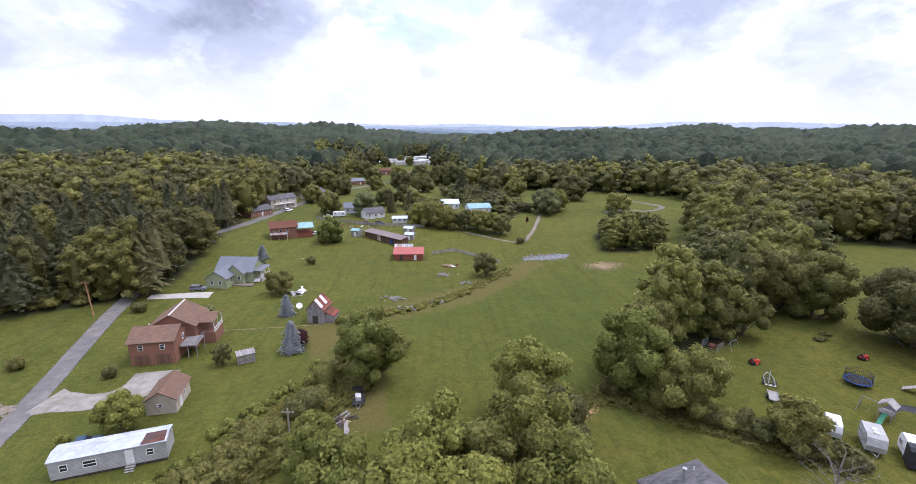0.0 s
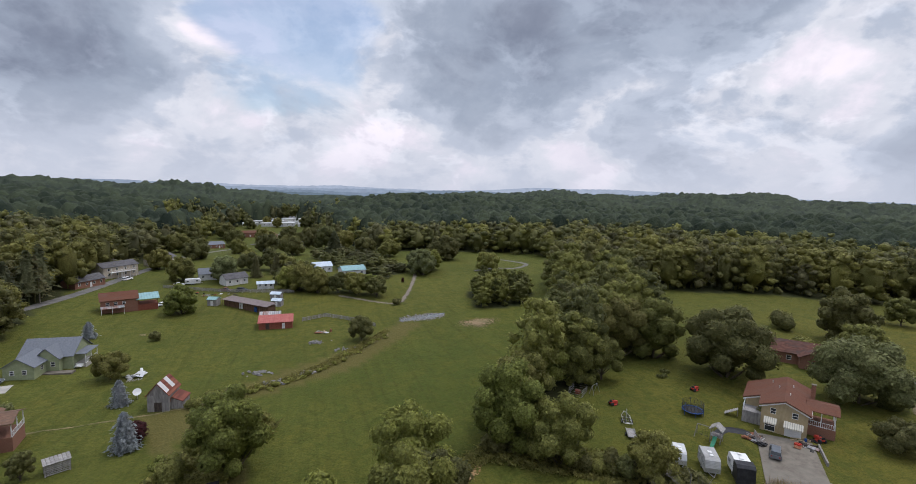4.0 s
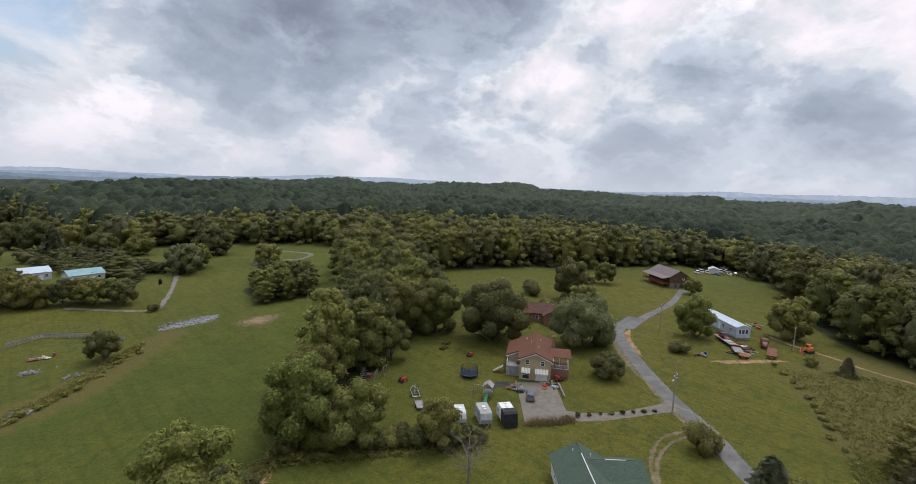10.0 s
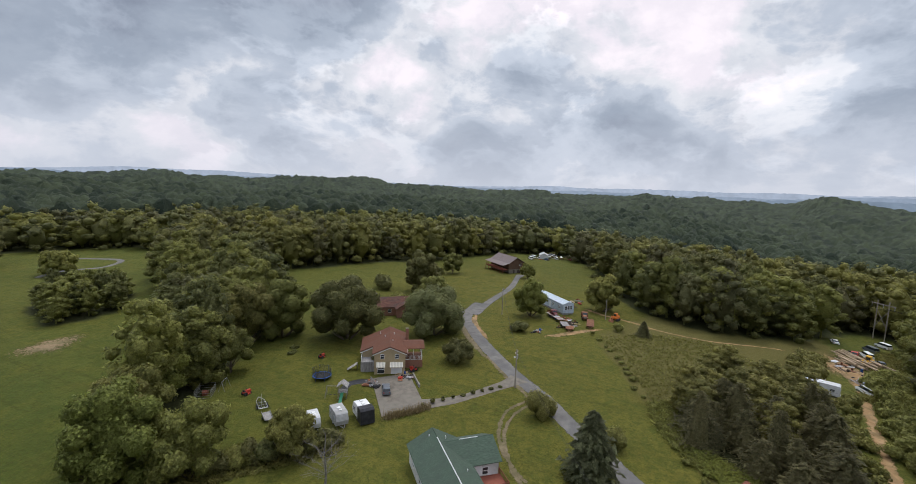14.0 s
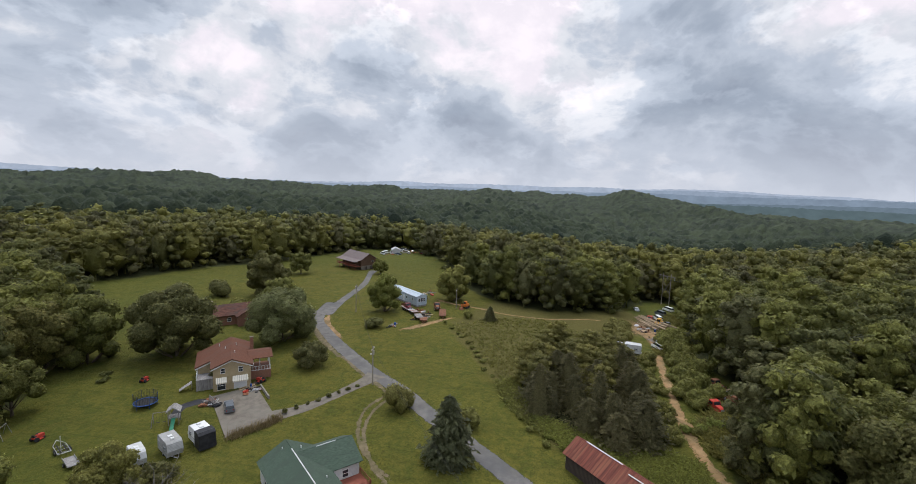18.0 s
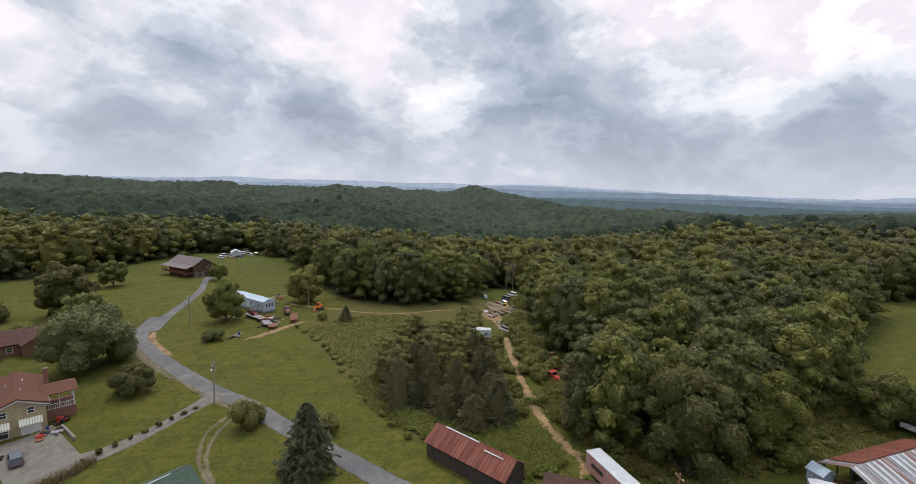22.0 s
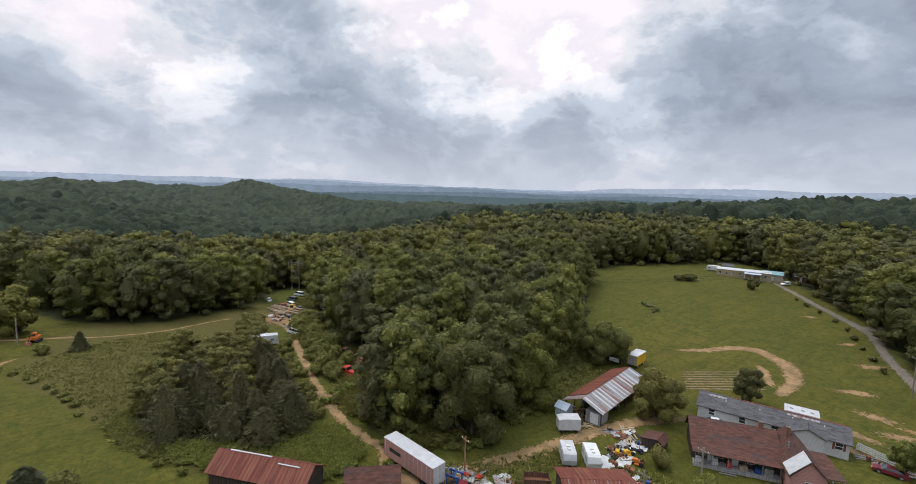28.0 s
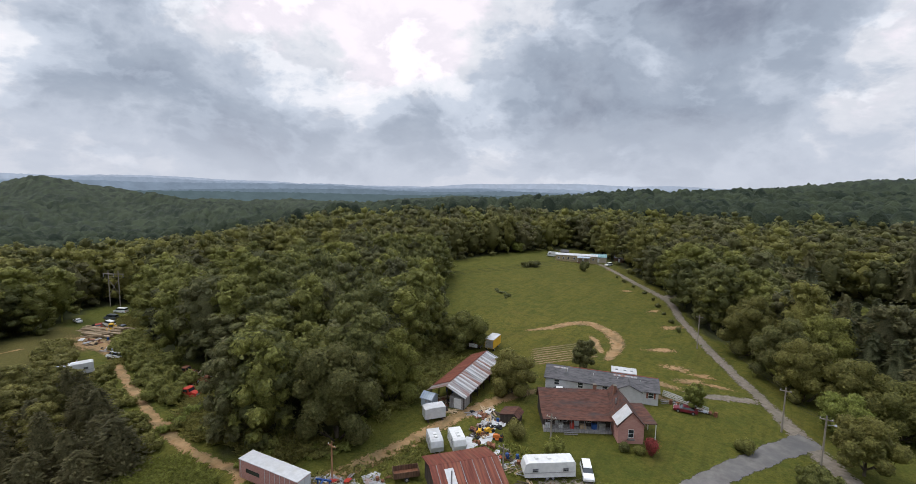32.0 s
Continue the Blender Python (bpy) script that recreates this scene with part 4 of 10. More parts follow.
ribbon("creek", [(24, 145), (12, 130), (4, 122), (-4, 114), (-10, 111), (-24, 104), (-40, 100), (-70, 96)], [1.0, 0.8, 0.9, 0.8, 0.9, 0.8, 0.7, 0.6], WORN, "dry grassy ditch with worn banks", "creek", seed=23)
ribbon("driveway", [(-0.0, -111.2), (3.6, -110.1), (9.3, -107.6), (14.7, -105.9)], [3.0, 3.4, 3.2, 2.5], GRAVEL, "grey gravel drive to the long home", "drive", lift=0.09, seed=26)
patch("flower_bed", -50, 158, 1.8, 1.2, 0, WORN, "round bed of bare earth in the lawn", "earth", seed=6)

# ---- foliage meshes ----
def leaf_cloud(rs, lobes, count, size, droop=0.0):
    """many small bent leaf clumps over the skin of a crown made of lobes; lobes: (x, y, z, rx, rz). Gives points, faces and soft normals"""
    lobes = np.array(lobes, float)
    area = lobes[:, 3] ** 2
    pick = rs.choice(len(lobes), count, p=area / area.sum())
    d = rs.normal(size=(count, 3))
    d /= np.linalg.norm(d, axis=1)[:, None]
    d[:, 2] = np.where(d[:, 2] < -0.35, -d[:, 2], d[:, 2])
    L = lobes[pick]
    rad = np.stack([L[:, 3], L[:, 3], L[:, 4]], 1) * np.where(rs.random((count, 1)) < 0.16, rs.uniform(1.0, 1.22, (count, 1)), rs.uniform(0.84, 1.04, (count, 1)))
    c = L[:, :3] + d * rad
    nrm = d + rs.normal(size=(count, 3)) * 0.45 + np.array([0, 0, 0.35])
    nrm /= np.linalg.norm(nrm, axis=1)[:, None]
    a = np.cross(nrm, rs.normal(size=(count, 3)))
    a /= np.linalg.norm(a, axis=1)[:, None] + 1e-9
    b = np.cross(nrm, a)
    s = size * rs.uniform(0.6, 1.4, (count, 1))
    w = rs.uniform(0.6, 1.1, (count, 1))
    v = np.stack([c - a * s - nrm * s * 0.2, c + a * s * 0.3 + b * s * w, c + a * s * 0.6 - b * s * w], 1)
    v[..., 2] -= droop * s
    f = np.arange(count * 3).reshape(count, 3)
    soft = d + rs.normal(size=(count, 3)) * 0.30
    soft /= np.linalg.norm(soft, axis=1)[:, None]
    flip = np.einsum("ij,ij->i", np.cross(v[:, 1] - v[:, 0], v[:, 2] - v[:, 0]), soft) < 0
    f[flip] = f[flip][:, ::-1]
    return v.reshape(-1, 3), f, np.repeat(soft, 3, 0)


def core_blob(rs, lobes, k=0.80, seg=7, ring=5):
    """the dark inside of the crown, so that it is not seen through"""
    vs, fs, ns, o = [], [], [], 0
    th = np.linspace(0.12, math.pi - 0.12, ring)
    ph = np.linspace(0, math.tau, seg, endpoint=False)
    T, Pp = np.meshgrid(th, ph, indexing="ij")
    unit = np.stack([np.sin(T) * np.cos(Pp), np.sin(T) * np.sin(Pp), np.cos(T)], -1).reshape(-1, 3)
    i, jj = np.meshgrid(np.arange(ring - 1), np.arange(seg), indexing="ij")
    kk = (jj + 1) % seg
    p, q, u, w = (i * seg + jj).ravel(), ((i + 1) * seg + jj).ravel(), ((i + 1) * seg + kk).ravel(), (i * seg + kk).ravel()
    face = np.concatenate([np.stack([p, q, u], -1), np.stack([p, u, w], -1)])
    for x, y, z, rx, rz in lobes:
        j = rs.uniform(0.85, 1.1, (len(unit), 1)) * k
        vs.append(np.array([x, y, z]) + unit * j * np.array([rx, rx, rz]))
        fs.append(face + o)
        ns.append(unit)
        o += len(unit)
    return np.concatenate(vs), np.concatenate(fs), np.concatenate(ns)


def crown_lobes(rs, h, r, base=0.28, n=11, top=1.0):
    """heaped lobes of a broad crown of height h and radius r, standing on the ground at the origin"""
    half = h * (1 - base) * 0.5
    mid = h * base + half
    lean = rs.uniform(-0.10, 0.10, 2) * r
    out = [(0, 0, mid, r * 0.70, half * 0.76)]
    for k in range(n):
        u = 1 - 1.88 * (k + 0.5) / n          # from the top down to the crown's skirt
        a = k * 2.4 + rs.uniform(-0.4, 0.4)
        w = math.sqrt(1 - u * u) if u > 0 else 1 - 0.30 * u * u
        s = r * rs.uniform(0.26, 0.44) * (11 / n) ** 0.36
        reach = rs.uniform(0.62, 0.86)
        out.append((r * w * reach * math.cos(a) + lean[0] * u, r * w * reach * math.sin(a) + lean[1] * u, mid + half * u * rs.uniform(0.68, 0.86), s, min(s * rs.uniform(0.85, 1.15), half * 0.6)))
    return out


def joined(pieces):
    """points, faces and normals of several pieces as one"""
    vs, fs, ns, o = [], [], [], 0
    for v, f, n in pieces:
        vs.append(v)
        fs.append(f + o)
        ns.append(n)
        o += len(v)
    return np.concatenate(vs), np.concatenate(fs), np.concatenate(ns)


def crown_mesh(name, seed, h, r, leaves, size, base=0.28, lobes=11, top=1.0):
    rs = np.random.default_rng(seed)
    lb = crown_lobes(rs, h, r, base, lobes, top)
    v, f, n = joined([core_blob(rs, lb, 0.86), leaf_cloud(rs, lb, leaves, size)])
    return fast_mesh(name, v, f, own=rs.random(), normals=n)


def conifer_mesh(name, seed, h, r, tiers, per, size, base=0.06, gap=0.0, full=0.85, droop=0.22):
    """whorls of drooping boughs, each a fan of needle clumps"""
    rs = np.random.default_rng(seed)
    cs, out = [], []
    for k in range(tiers):
        u = (k + 0.3) / tiers
        z = h * (base + (1 - base) * u)
        reach = r * (1 - u) ** full * rs.uniform(0.8, 1.12) + 0.15
        nb = max(5, int(per * (1 - 0.6 * u)))
        for b in range(nb):
            a = b * math.tau / nb + rs.uniform(-0.3, 0.3) + k
            L = reach * rs.uniform(0.66, 1.18)
            for s in np.arange(0.22, 1.01, 0.13):
                if rs.random() < gap:
                    continue
                w = a + rs.uniform(-0.24, 0.24)
                cs.append((L * s * math.cos(w), L * s * math.sin(w), z - droop * L * s * s + rs.uniform(-0.4, 0.4) * size, w, s))
    cs = np.array(cs)
    n = len(cs)
    a = cs[:, 3] + rs.normal(size=n) * 0.7
    out_d = np.stack([np.cos(a), np.sin(a), -0.35 + rs.normal(size=n) * 0.25], 1)
    side = np.stack([-np.sin(a), np.cos(a), rs.normal(size=n) * 0.35], 1)
    s = size * rs.uniform(0.7, 1.3, (n, 1))
    c = cs[:, :3]
    v = np.stack([c - out_d * s * 0.4 + side * s * 0.55, c + out_d * s, c - out_d * s * 0.4 - side * s * 0.55], 1).reshape(-1, 3)
    f = np.arange(n * 3).reshape(n, 3)
    ring = 8
    cone_r = [r * 0.58 * (1 - i / 5) ** full + 0.03 for i in range(6)]
    cv = np.array([(cone_r[i] * math.cos(j * math.tau / ring), cone_r[i] * math.sin(j * math.tau / ring), h * (base + (1 - base) * i / 5 * 0.97)) for i in range(6) for j in range(ring)])
    cf = np.array([t for i in range(5) for j in range(ring) for t in ((i * ring + j, i * ring + (j + 1) % ring, (i + 1) * ring + (j + 1) % ring), (i * ring + j, (i + 1) * ring + (j + 1) % ring, (i + 1) * ring + j))])
    vn = np.repeat(np.stack([np.cos(cs[:, 3]), np.sin(cs[:, 3]), np.full(n, 0.55)], 1), 3, 0) + rs.normal(size=(n * 3, 3)) * 0.3
    tri = v.reshape(-1, 3, 3)
    flip = np.einsum("ij,ij->i", np.cross(tri[:, 1] - tri[:, 0], tri[:, 2] - tri[:, 0]), vn[::3]) < 0
    f[flip] = f[flip][:, ::-1]
    cn = cv * np.array([1, 1, 0]) + np.array([0, 0, 0.4])
    v, f, vn = joined([(cv, cf, cn / np.linalg.norm(cn, axis=1)[:, None]), (v, f, vn / np.linalg.norm(vn, axis=1)[:, None])])
    return fast_mesh(name, v, f, normals=vn)


def trunk_shape(rs, h, r, base, lean=0.0, limbs=6):
    s = Shape()
    tr = max(0.12, h * 0.022)
    s.path([(0, 0, -0.4), (lean * 0.1, 0, h * base * 0.6), (lean * 0.3, 0.1, h * (base + 0.25)), (lean * 0.4, 0.1, h * 0.8)], [tr * 1.35, tr, tr * 0.7, tr * 0.2], 8)
    for k in range(limbs):
        a = k * 2.4 + rs.uniform(-0.4, 0.4)
        z = h * (base * rs.uniform(0.75, 1.25))
        s.path([(0, 0, z), (r * 0.35 * math.cos(a), r * 0.35 * math.sin(a), z + h * 0.14), (r * 0.7 * math.cos(a), r * 0.7 * math.sin(a), z + h * 0.30)], [tr * 0.5, tr * 0.34, tr * 0.1], 6)
    return s


CROWNS = {}


def tree(x, y, h, r, label, mat=None, style="broad", seed=0, base=0.24, leaves=None, size=None, group=""):
    """one tree of its own: trunk with limbs, and a crown of leaf clumps"""
    mat = mat or LEAF
    t = thing("tree", label, "tree", x, y, seed * 47 % 360, group)
    rs = np.random.default_rng(seed + 11)
    if style == "broad":
        n = leaves or int(min(2600, 700 + 26 * h * r))
        part("trunk", trunk_shape(rs, h, r, base), BARK, t)
        part("crown", crown_mesh("crown", seed, h, r, n, size or max(0.26, 0.055 * r + 0.12), base, 17), mat, t)
    else:
        part("trunk", Shape().path([(0, 0, -0.3), (0, 0, h * 0.5), (0, 0, h * 0.97)], [h * 0.022, h * 0.014, 0.03], 8), BARK, t)
        part("crown", conifer_mesh("crown", seed, h, r, int(h * 2.4) + 4, 18, max(0.34, r * 0.15), 0.0, 0.0, 0.62), mat, t)
    return t


def shrub(x, y, h, r, label, mat=None, seed=0, name="shrub", category="shrub", group=""):
    rs = np.random.default_rng(seed + 5)
    lb = [(rs.uniform(-.5, .5) * r, rs.uniform(-.5, .5) * r, h * rs.uniform(0.3, 0.6), r * rs.uniform(0.45, 0.65), h * rs.uniform(0.32, 0.45)) for _ in range(7)]
    v, f, n = joined([core_blob(rs, lb, 0.85), leaf_cloud(rs, lb, int(380 + 260 * r), 0.09 + 0.045 * r)])
    return single(name, fast_mesh(name, v, f, normals=n), mat or LEAF, label, category, x, y, 0, group)


def scatter_trees(name, label, pts, heights, radii, variants, mats, seed, leaf, category="woods"):
    """woods: many trees of a few shapes joined into one mesh, each turned and sized by itself"""
    rs = np.random.default_rng(seed)
    vs, fs, ns, o, mi, tints = [], [], [], 0, [], []
    zs = ground(pts[:, 0], pts[:, 1])
    for (x, y), z, h, r in zip(pts, zs, heights, radii):
        k = rs.integers(len(variants))
        v, f, vn, slot = variants[k]
        a = rs.uniform(0, math.tau)
        turn = np.array([[math.cos(a), math.sin(a), 0], [-math.sin(a), math.cos(a), 0], [0, 0, 1]])
        vs.append(v @ turn * np.array([r, r, h]) + np.array([x, y, z]))
        ns.append(vn @ turn)
        fs.append(f + o)
        mi.append(np.full(len(f), slot, np.int32))
        tints.append(np.full(len(v), rs.random(), np.float32))
        o += len(v)
    me = fast_mesh(name, np.concatenate(vs), np.concatenate(fs), own=np.concatenate(tints), normals=np.concatenate(ns))
    for m in mats:
        me.materials.append(m)
    me.polygons.foreach_set("material_index", np.concatenate(mi))
    return tagged(new(name, me), label, category, kind="stuff")


def stem(r, top):
    """a plain four-sided trunk"""
    around = np.array([(math.cos(a), math.sin(a), 0) for a in (0, 1.57, 3.14, 4.71)])
    v = np.concatenate([around * r + np.array([0, 0, -0.6]), around * r + np.array([0, 0, top])])
    f = np.array([t for i in range(4) for t in ((i, (i + 1) % 4, (i + 1) % 4 + 4), (i, (i + 1) % 4 + 4, i + 4))])
    return v, f, np.concatenate([around, around])


def unit_broad(seed, leaves, size, lobes=7, base=0.16, seg=6, ring=4):
    """a tree of height 1 and radius 1, for the woods"""
    rs = np.random.default_rng(seed)
    lb = crown_lobes(rs, 10.0, 2.6, base, lobes)
    v, f, n = joined([core_blob(rs, lb, 0.80, seg, ring), leaf_cloud(rs, lb, leaves, size), stem(0.16, 4.0)])
    return v / np.array([2.6, 2.6, 10.0]), f, n


def unit_pine(seed, tiers, per, size, full=0.85, base=0.22, droop=0.22):
    me = conifer_mesh("tmp", seed, 10.0, 2.8, tiers, per, size, base, 0.12, full, droop)
    v = np.empty(len(me.vertices) * 3, np.float32)
    me.vertices.foreach_get("co", v)
    f = np.empty(len(me.polygons) * 3, np.int32)
    me.loops.foreach_get("vertex_index", f)
    vn = np.empty(len(me.loops) * 3, np.float32)
    me.corner_normals.foreach_get("vector", vn)
    bpy.data.meshes.remove(me)
    v = v.reshape(-1, 3)
    n = np.zeros_like(v)
    n[f] = vn.reshape(-1, 3)
    v, f, n = joined([(v, f.reshape(-1, 3), n), stem(0.16, 6.0)])
    return v / np.array([2.8, 2.8, 10.0]), f, n


# ---- the woods ----
WOOD_MATS = [LEAF, LEAF_YELLOW, LEAF_DARK, NEEDLE, NEEDLE_DARK, LEAF_DEEP]
BROAD_NEAR = [(*unit_broad(s, 1250, 0.21, 22, b, 5, 4), m) for s, m, b in ((1, 0, -0.10), (2, 2, -0.14), (3, 0, -0.08), (4, 2, -0.12), (5, 5, -0.10), (6, 0, -0.15))]
BROAD_HALF = [(*unit_broad(s, 400, 0.28, 14, -0.14, 5, 4), m) for s, m in ((31, 2), (32, 0), (33, 5), (34, 2), (35, 0))]
BROAD_MID = [(*unit_broad(s, 170, 0.33, 10, -0.16, 5, 4), m) for s, m in ((11, 2), (12, 5), (13, 2), (14, 0), (15, 5), (16, 2))]
PINES_NEAR = [(*unit_pine(s, 24, 15, 0.30, 0.55, 0.02, -0.15), 3) for s in (26, 27, 28)]
PINES = [(*unit_pine(s, 13, 9, 0.50), 3) for s in (21, 22, 23)]


def spots(rs, x0, x1, y0, y1, gap):
    """jittered places, one to each square of the gap's side"""
    X, Y = np.meshgrid(np.arange(x0, x1, gap), np.arange(y0, y1, gap))
    p = np.stack([X.ravel(), Y.ravel()], 1)
    return p + rs.uniform(-0.42, 0.42, p.shape) * gap


def plant(name, label, rmin, rmax, gap, variants, seed, hmin, hmax, keep=None, rfac=0.62):
    rs = np.random.default_rng(seed)
    p = spots(rs, -rmax, rmax, -rmax, rmax, gap)
    r = np.hypot(p[:, 0], p[:, 1])
    az = np.degrees(np.arctan2(p[:, 0], p[:, 1]))
    az = np.where(az < -115, az + 360, az)
    ok = (r > rmin) & (r < rmax) & (az > -56) & (az < 198) & wooded(p[:, 0], p[:, 1])
    p = p[ok]
    if keep is not None:
        p = p[keep(p)]
    h = rs.uniform(hmin, hmax, len(p))
    return scatter_trees(name, label, p, h, gap * rs.uniform(rfac * 0.85, rfac * 1.25, len(p)), variants, WOOD_MATS, seed, 0.5)


def in_pines(p):
    az = np.degrees(np.arctan2(p[:, 0], p[:, 1]))
    return ((az < -17) & (np.hypot(p[:, 0], p[:, 1]) < 232)) | inside(p[:, 0], p[:, 1], GROVES[3])


def in_grove(p):
    ok = np.zeros(len(p), bool)
    for g in GROVES:
        ok |= inside(p[:, 0], p[:, 1], g)
    return ok


def off_scrub(p):
    return ~in_pines(p) & ~inside(p[:, 0], p[:, 1], GROVES[0]) & ~inside(p[:, 0], p[:, 1], GROVES[4]) & ~inside(p[:, 0], p[:, 1], GROVES[5])


plant("woodland", "dense broadleaf wood edge of tall green trees", 60, 215, 7.8, BROAD_NEAR, 101, 15, 24, off_scrub, 0.76)
plant("woodland", "dark pine wood of tall trunks", 60, 232, 7.2, [(v, f, n, 4) for v, f, n, _ in PINES] + PINES[:1] + BROAD_NEAR[3:5] + BROAD_NEAR[:1], 102, 14, 23, lambda p: in_pines(p) & ~inside(p[:, 0], p[:, 1], GROVES[3]), 0.72)
plant("pine_grove", "grove of dark young pines beside the dirt track", 60, 160, 4.6, PINES_NEAR + [PINES_NEAR[0], BROAD_NEAR[0]], 105, 5.0, 10.5, lambda p: inside(p[:, 0], p[:, 1], GROVES[3]) & (p[:, 0] + 0.5 * p[:, 1] < 95), 0.80)
plant("grove", "yellow-green broadleaf grove above the pines", 60, 160, 5.4, BROAD_NEAR[2:3] * 2 + BROAD_NEAR[:1], 106, 6, 9.5, lambda p: inside(p[:, 0], p[:, 1], GROVES[3]) & (p[:, 0] + 0.5 * p[:, 1] >= 93), 0.66)
plant("woodland", "tall mixed wood behind the fields", 215, 300, 9.6, BROAD_HALF, 103, 16, 25, off_scrub, 0.74)
plant("woodland", "hillside wood of mixed green trees", 300, 395, 11.4, BROAD_MID, 109, 16, 25, off_scrub, 0.74)
plant("grove", "clump of small green trees beyond the field", 60, 240, 5.6, BROAD_NEAR[:3] + BROAD_NEAR[5:], 107, 8.5, 14, lambda p: inside(p[:, 0], p[:, 1], GROVES[0]), 0.62)
plant("scrub", "green scrub and small trees on the slope", 200, 340, 7.0, BROAD_MID[:3], 104, 4, 8.5, lambda p: inside(p[:, 0], p[:, 1], GROVES[4]) | inside(p[:, 0], p[:, 1], GROVES[5]))


def by_glade(p):
    """wooded spots close to the border of a far glade"""
    near = np.zeros(len(p), bool)
    for k in range(8):
        near |= ~wooded(p[:, 0] + 16 * math.cos(k * 0.785), p[:, 1] + 16 * math.sin(k * 0.785))
    return near


plant("woodland", "tall trees round the far clearings", 395, 760, 9.0, BROAD_MID, 108, 17, 26, by_glade, 0.72)


def canopy():
    """far woods as one quilt of tree tops: each top is a dome over its own spot"""
    rad = np.concatenate([np.arange(384, 720, 2.4), np.geomspace(720, 2600, 105)])
    az = np.radians(np.arange(-56, 198, 0.27))
    X, Y = rad[:, None] * np.sin(az), rad[:, None] * np.cos(az)
    gap = 9.5
    best, tint = np.full(X.shape, 8.0), np.zeros(X.shape)
    for layer, (cell, hmin, hmax) in enumerate(((gap, 17, 26), (gap * 0.55, 14, 20))):
        I, J = np.floor(X / cell), np.floor(Y / cell)
        for di in (-1, 0, 1):
            for dj in (-1, 0, 1):
                a, b = I + di, J + dj
                h1 = np.modf(np.abs(np.sin(a * 127.1 + b * 311.7 + layer * 17) * 43758.5453))[0]
                h2 = np.modf(np.abs(np.sin(a * 269.5 + b * 183.3 + layer * 29) * 24634.6345))[0]
                h3 = np.modf(np.abs(np.sin(a * 419.2 + b * 371.9 + layer * 41) * 31415.9265))[0]
                cx, cy = (a + 0.15 + 0.7 * h1) * cell, (b + 0.15 + 0.7 * h2) * cell
                d2 = ((X - cx) ** 2 + (Y - cy) ** 2) / (cell * 0.64) ** 2
                top = hmin + (hmax - hmin) * h3 - cell * 0.85 * (1 - np.sqrt(np.clip(1 - d2, 0, 1))) - np.where(d2 > 1, 12, 0)
                tint = np.where(top > best, np.modf(h1 * 7.31 + h2 * 3.77)[0], tint)
                best = np.maximum(best, top)
    rs = np.random.default_rng(3)
    wood = wooded(X, Y).astype(float)
    for _ in range(2):
        wood = (wood + np.roll(wood, 1, 0) + np.roll(wood, -1, 0) + np.roll(wood, 1, 1) + np.roll(wood, -1, 1)) / 5
    wood = np.clip(wood * 2 - 1, 0, 1)
    Z = ground(X, Y) + wood * (best + rs.normal(size=X.shape) * 0.75) - 2.0 * (1 - wood)
    Z[0] = ground(X[0], Y[0]) - 3
    n = len(az)
    v = np.stack([X, Y, Z], -1).reshape(-1, 3)
    i, j = np.meshgrid(np.arange(len(rad) - 1), np.arange(n - 1), indexing="ij")
    f = np.stack([i * n + j, (i + 1) * n + j, (i + 1) * n + j + 1, i * n + j + 1], -1).reshape(-1, 4)
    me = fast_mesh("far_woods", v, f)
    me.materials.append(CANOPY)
    me.attributes.new("tint", "FLOAT", "POINT").data.foreach_set("value", tint.ravel().astype(np.float32))
    return tagged(new("far_woods", me), "endless far woods of rounded tree tops on the hills", "woods", kind="stuff")


